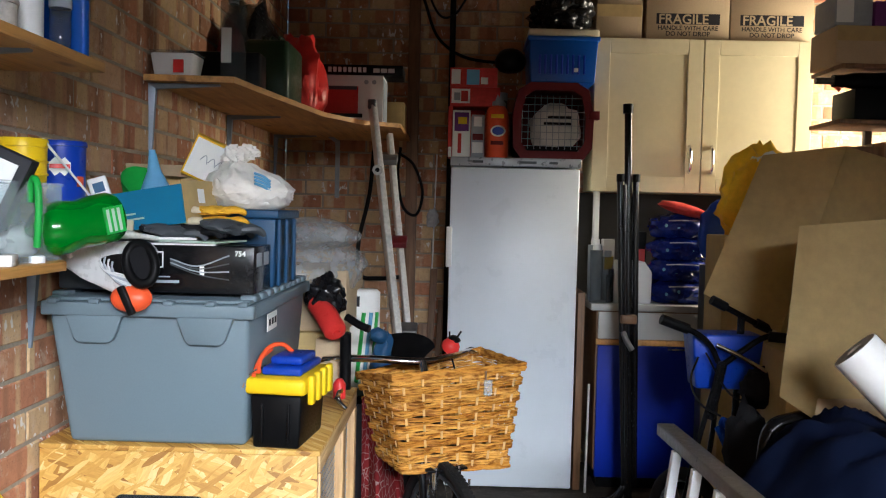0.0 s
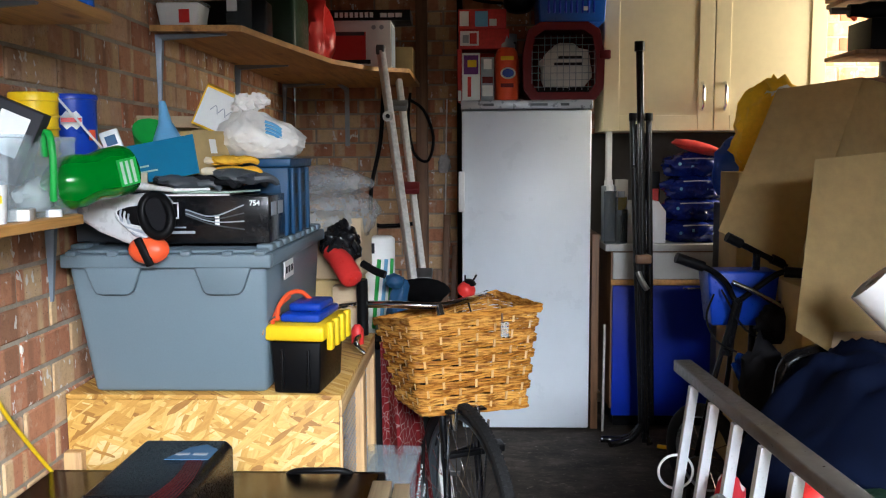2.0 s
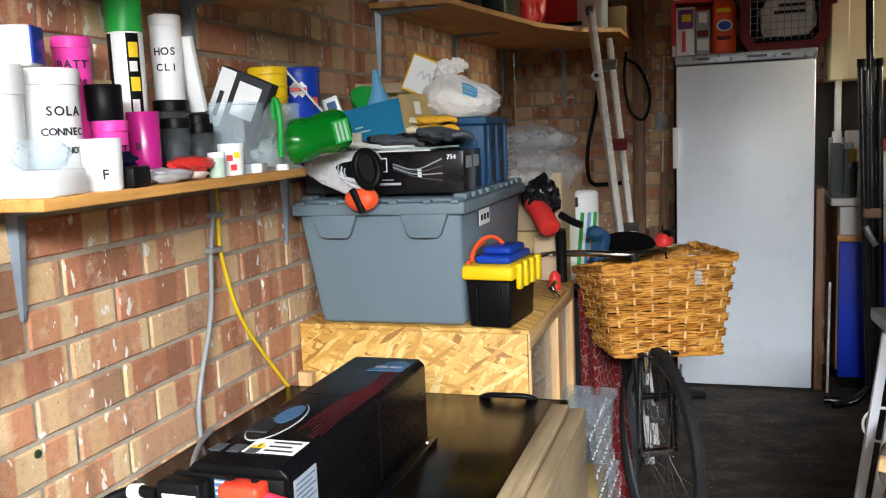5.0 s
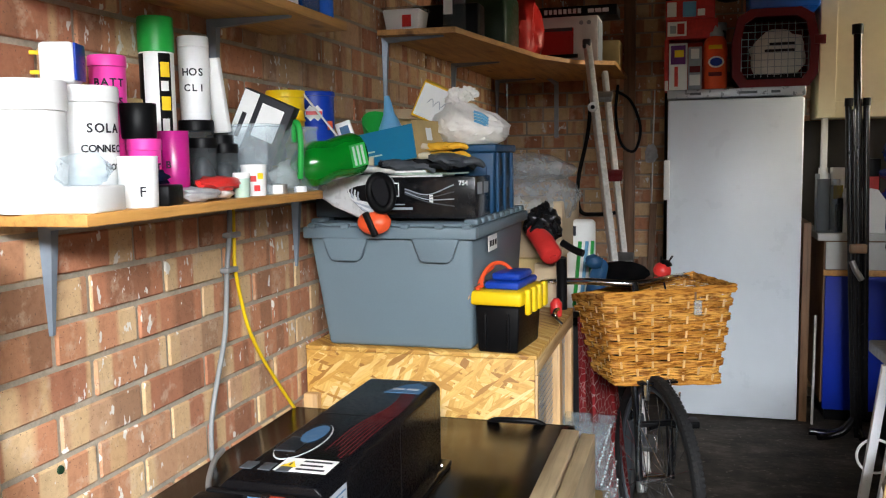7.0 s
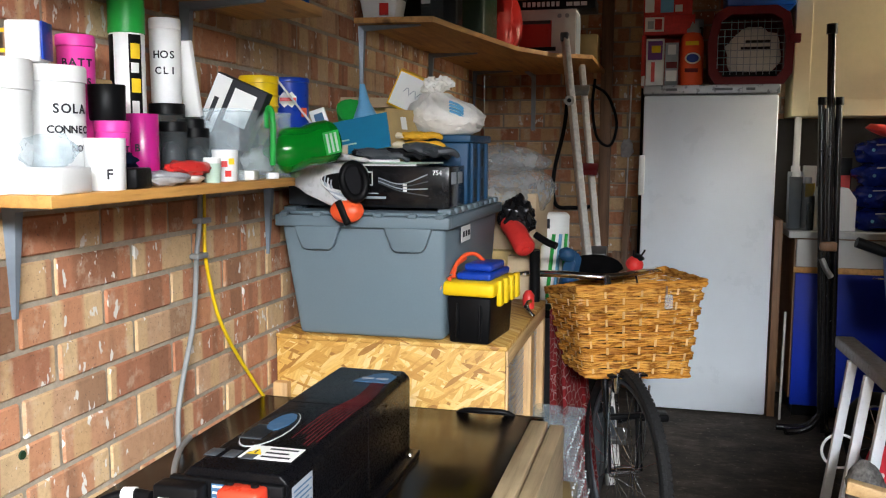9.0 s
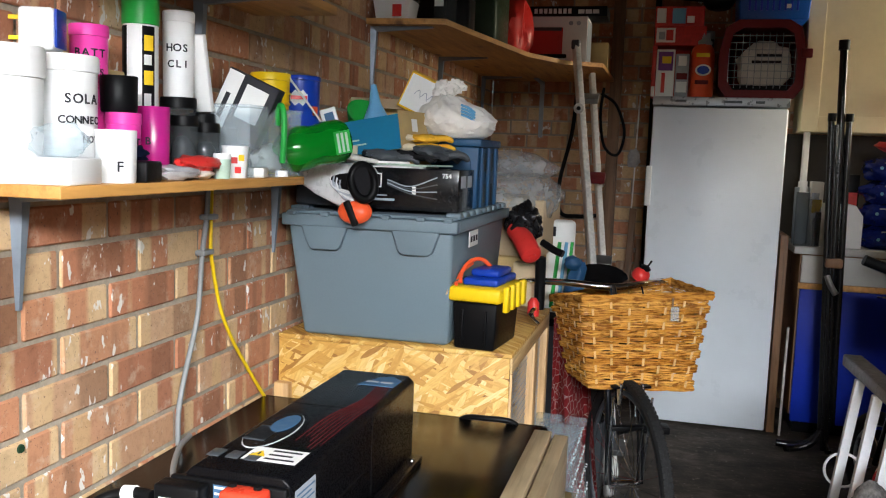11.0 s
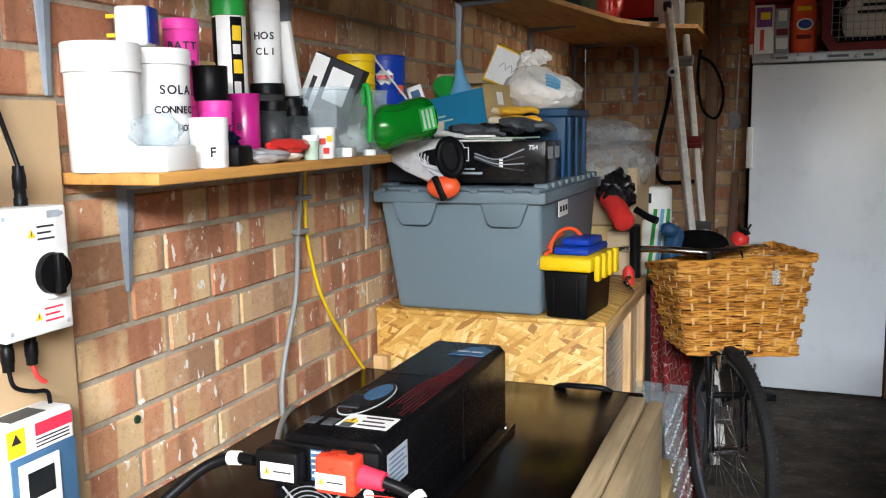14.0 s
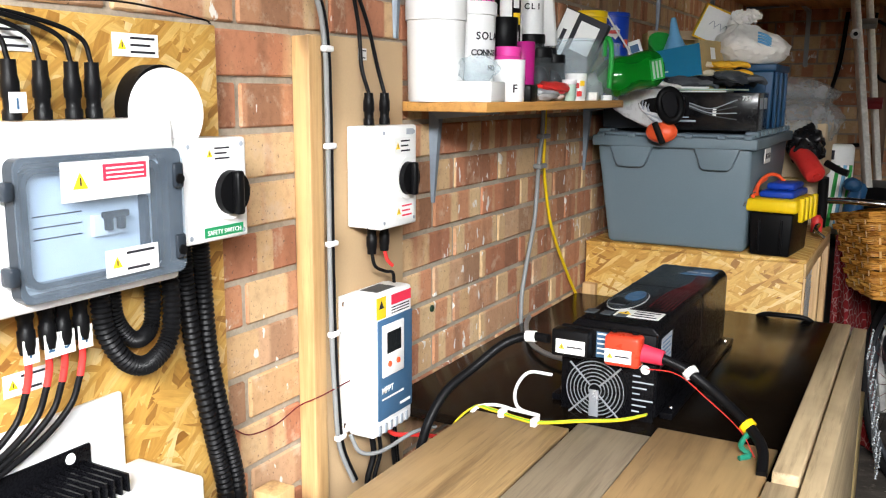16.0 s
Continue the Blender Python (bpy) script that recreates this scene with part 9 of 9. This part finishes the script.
bm = B(); box(bm, -0.12, 0.22, 0, 0.24, 0, 0.20, 0.003); part("carton", bm, M_card_pale, fb)
bm = B(); box(bm, -0.12, 0.22, -0.12, 0.0, 0, 0.003, m=pose(0, 0, 0.202, 30)); part("flap", bm, M_card_pale, fb)
lettering("lettering", "FRAG", 0.05, M_label_red, fb, Matrix.Translation((-0.10, -0.0015, 0.14)), 0.0006)
bm = B(); box(bm, 2.0, 2.40, 2.84, 3.02, 0.0, 0.579, 0.004); solid("low_carton", bm, M_card, "brown carton under the printed one", "carton")
soft("bin_bag", (2.42, 2.86, 0.88), (0.16, 0.10, 0.16), 71, M_bin_bag, "shiny black bag behind the paper roll", "bag", 0.3, 3, 4, 0.95, 0.35)
bm = B(); box(bm, 2.402, 2.60, 2.76, 2.88, 0.0, 0.74, 0.004); solid("low_carton", bm, M_card, "brown carton under a black bag", "carton")

# ---- metal gate ----
gt = thing("metal_gate", pose(0, 0, 0), "aluminium barred gate with a dark worn top rail", "gate")
A1, A2 = Vector((1.462, 2.475, 0.785)), Vector((1.541, 1.05, 0.785))
LEAN = 0.127  # the bars come out towards the foot


def beam(parent, a, b, w, h, mt, name, label="", bev=0.004):
    d = (b - a)
    m = Matrix.Translation(a) @ Matrix.Rotation(math.atan2(-d.x, d.y), 4, "Z")
    bm = B(); box(bm, -w / 2, w / 2, 0, d.length, -h / 2, h / 2, bev, m=m)
    return part(name, bm, mt, parent, label)


low = Vector((-LEAN * 0.70, 0, -0.70))
beam(gt, A1, A2, 0.046, 0.030, M_gate_rail, "top_rail", "dark worn top rail")
beam(gt, A1 + low, A2 + low, 0.04, 0.03, M_gate_rail, "bottom_rail")
for i in range(9):
    p = A1.lerp(A2, (0.15 + i * 0.1455) / 1.427)
    bm = B(); box(bm, -0.0105, 0.0105, -0.0105, 0.0105, -0.685, -0.016, 0.001, m=Matrix.Translation(p + Vector((-0.014, 0, 0))) @ Matrix(((1, 0, LEAN, 0), (0, 1, 0, 0), (0, 0, 1, 0), (0, 0, 0, 1)))); part("bar", bm, M_gate_bar, gt, "bright square bar", angle=15)
# folded steel joint plate over the rail
q = A1.lerp(A2, 1.045 / 1.427)
bm = B()
box(bm, -0.0300, -0.0262, -0.062, 0.062, -0.066, 0.0215, 0.0012, m=Matrix.Translation(q))
box(bm, -0.0262, 0.0300, -0.062, 0.062, 0.0178, 0.0215, 0.0012, m=Matrix.Translation(q))
box(bm, 0.0262, 0.0300, -0.062, 0.062, -0.020, 0.0178, 0.0012, m=Matrix.Translation(q))
bt_ = part("joint_plate", bm, M_steel, gt, "folded zinc joint plate")
for y, z in ((0.042, 0.0), (-0.035, -0.002), (0.012, -0.045), (-0.04, -0.05)):
    bm = B(); lathe(bm, [(0.0075, 0), (0.006, 0.004), (0, 0.004)], q + Vector((-0.0302, y, z)), 10, pose(0, 0, 0, 0, -90)); part("bolt", bm, M_chrome, bt_)
for p in (A1.lerp(A2, 0.02) + low, A1.lerp(A2, 0.98) + low):
    bm = B(); box(bm, -0.02, 0.02, -0.015, 0.015, -0.085, -0.015, 0.003, m=Matrix.Translation(p)); part("foot", bm, M_black, gt)

# ---- clutter behind the gate ----
bm = B(); box(bm, 1.575, 1.95, 1.50, 2.10, 0, 0.352, 0.01); solid("toy_crate", bm, M_grey_dark, "dark crate behind the gate", "crate")
soft("green_bag", (1.70, 1.98, 0.50), (0.14, 0.12, 0.14), 81, M_dkgreen, "dark green bag behind the gate", "bag", 0.25, 2, 3, 0.97, 0.25)
ball = thing("sports_bag", pose(1.66, 1.66, 0.345), "green and white sports bag with white piping", "bag")
bm = B(); lump(bm, (0, 0, 0.09), (0.13, 0.16, 0.10), 82, 0.1, 2, 3, 0.9); part("bag", bm, M_green_p, ball)
bm = B(); tube(bm, [(-0.13, -0.10, 0.05), (-0.13, 0.02, 0.085), (-0.09, 0.10, 0.14), (0.0, 0.13, 0.16), (0.08, 0.10, 0.15)], 0.014, 8, 6); part("piping", bm, M_white, ball, "white piping")
soft("spotted_bag", (1.480, 2.10, 0.575), (0.030, 0.045, 0.060), 83, M_spots, "red cloth bag with white spots behind the gate", "bag", 0.2, 2, 3, 0.98, 0.2)
bm = B(); box(bm, 1.455, 1.60, 2.02, 2.22, 0, 0.514, 0.008); solid("dark_box", bm, M_black, "dark box behind the gate", "box")
soft("grey_soft_toy", (1.425, 1.975, 0.575), (0.036, 0.035, 0.060), 86, M_pram_tyre, "pale grey soft bundle behind the gate", "bundle", 0.2, 2, 3, 0.95, 0.2)
soft("pink_bag", (1.468, 1.92, 0.555), (0.026, 0.035, 0.050), 84, plain("dusty_pink", (0.60, 0.27, 0.33), 0.7), "dusty pink soft toy bundle", "bundle", 0.3, 2, 3, 0.95, 0.2)
bm = B(); box(bm, 1.40, 1.53, 1.86, 2.015, 0, 0.506, 0.006); solid("dark_box", bm, M_grey_dark, "dark box behind the gate", "box")
soft("lilac_bag", (1.50, 1.78, 0.47), (0.075, 0.055, 0.085), 85, plain("lilac", (0.25, 0.22, 0.50), 0.7), "lilac cloth bundle behind the gate", "bundle", 0.3, 2, 3, 0.95, 0.2)
soft("blue_sleeve", (1.53, 1.845, 0.565), (0.050, 0.04, 0.040), 87, plain("printed_sleeve", (0.30, 0.48, 0.60), 0.5, var=0.6, big=40, small=90), "pale blue and white printed cloth sleeve", "cloth", 0.3, 2, 3, 0.95, 0.3)
bm = B(); box(bm, 1.43, 1.565, 1.70, 1.855, 0, 0.40, 0.006); solid("dark_box", bm, M_black, "dark box behind the gate", "box")
bm = B(); box(bm, -0.042, 0.042, -0.014, 0.014, 0, 0.026, 0.003); solid("wood_block", bm, M_pine, "pale wooden block resting behind the bars", "block", m=pose(1.412, 1.895, 0.590, 0, 8, -12))
wl = thing("pram_wheel", pose(1.405, 2.36, 0.0, 0, 0, 30), "grey pram wheel standing on the floor", "wheel")
bm = B(); tube(bm, ring_pts((0, 0, 0.16), 0.135, "x", 36), 0.024, 10, 0, True); part("tyre", bm, M_pram_tyre, wl, "grey tyre")
bm = B(); lathe(bm, [(0.02, -0.02), (0.11, -0.006), (0.11, 0.006), (0.02, 0.02), (0, 0.02)], (0, 0, 0.16), 24, pose(0, 0, 0, 0, 90)); part("hub", bm, M_black, wl)
bm = B(); tube(bm, ring_pts((1.520, 2.76, 0.40), 0.05, "y", 28), 0.004, 6, 0, True); solid("key_ring", bm, M_white, "thin white ring hanging on the clutter", "ring")
bm = B(); tube(bm, [(1.56, 2.78, 0.0), (1.562, 2.775, 0.345)], 0.008, 8); solid("thin_rod", bm, M_black, "thin black rod behind the gate", "rod")
soft("red_cloth", (1.60, 1.95, 0.655), (0.045, 0.05, 0.03), 88, M_red, "bright red cloth tucked under the blanket", "cloth", 0.3, 2, 3, 0.95, 0.3)

# ---- the near bricks of the left wall, one by one ----
bm = B(); box(bm, -0.05, 0.0, -0.1075, 0.1075, -0.0325, 0.0325, 0.003, 1)
brick_mesh = mesh_of("brick", bm, M_brick)
brick_mesh.polygons.foreach_set("use_smooth", [True] * len(brick_mesh.polygons))
brick_mesh.set_sharp_from_angle(angle=radians(25))
for y, z, out, turn in NEAR_BRICKS:
    ob = new("brick", brick_mesh)
    ob.parent = wall_left
    ob.matrix_basis = pose(out, y, z, turn * 0.6, 0, turn)
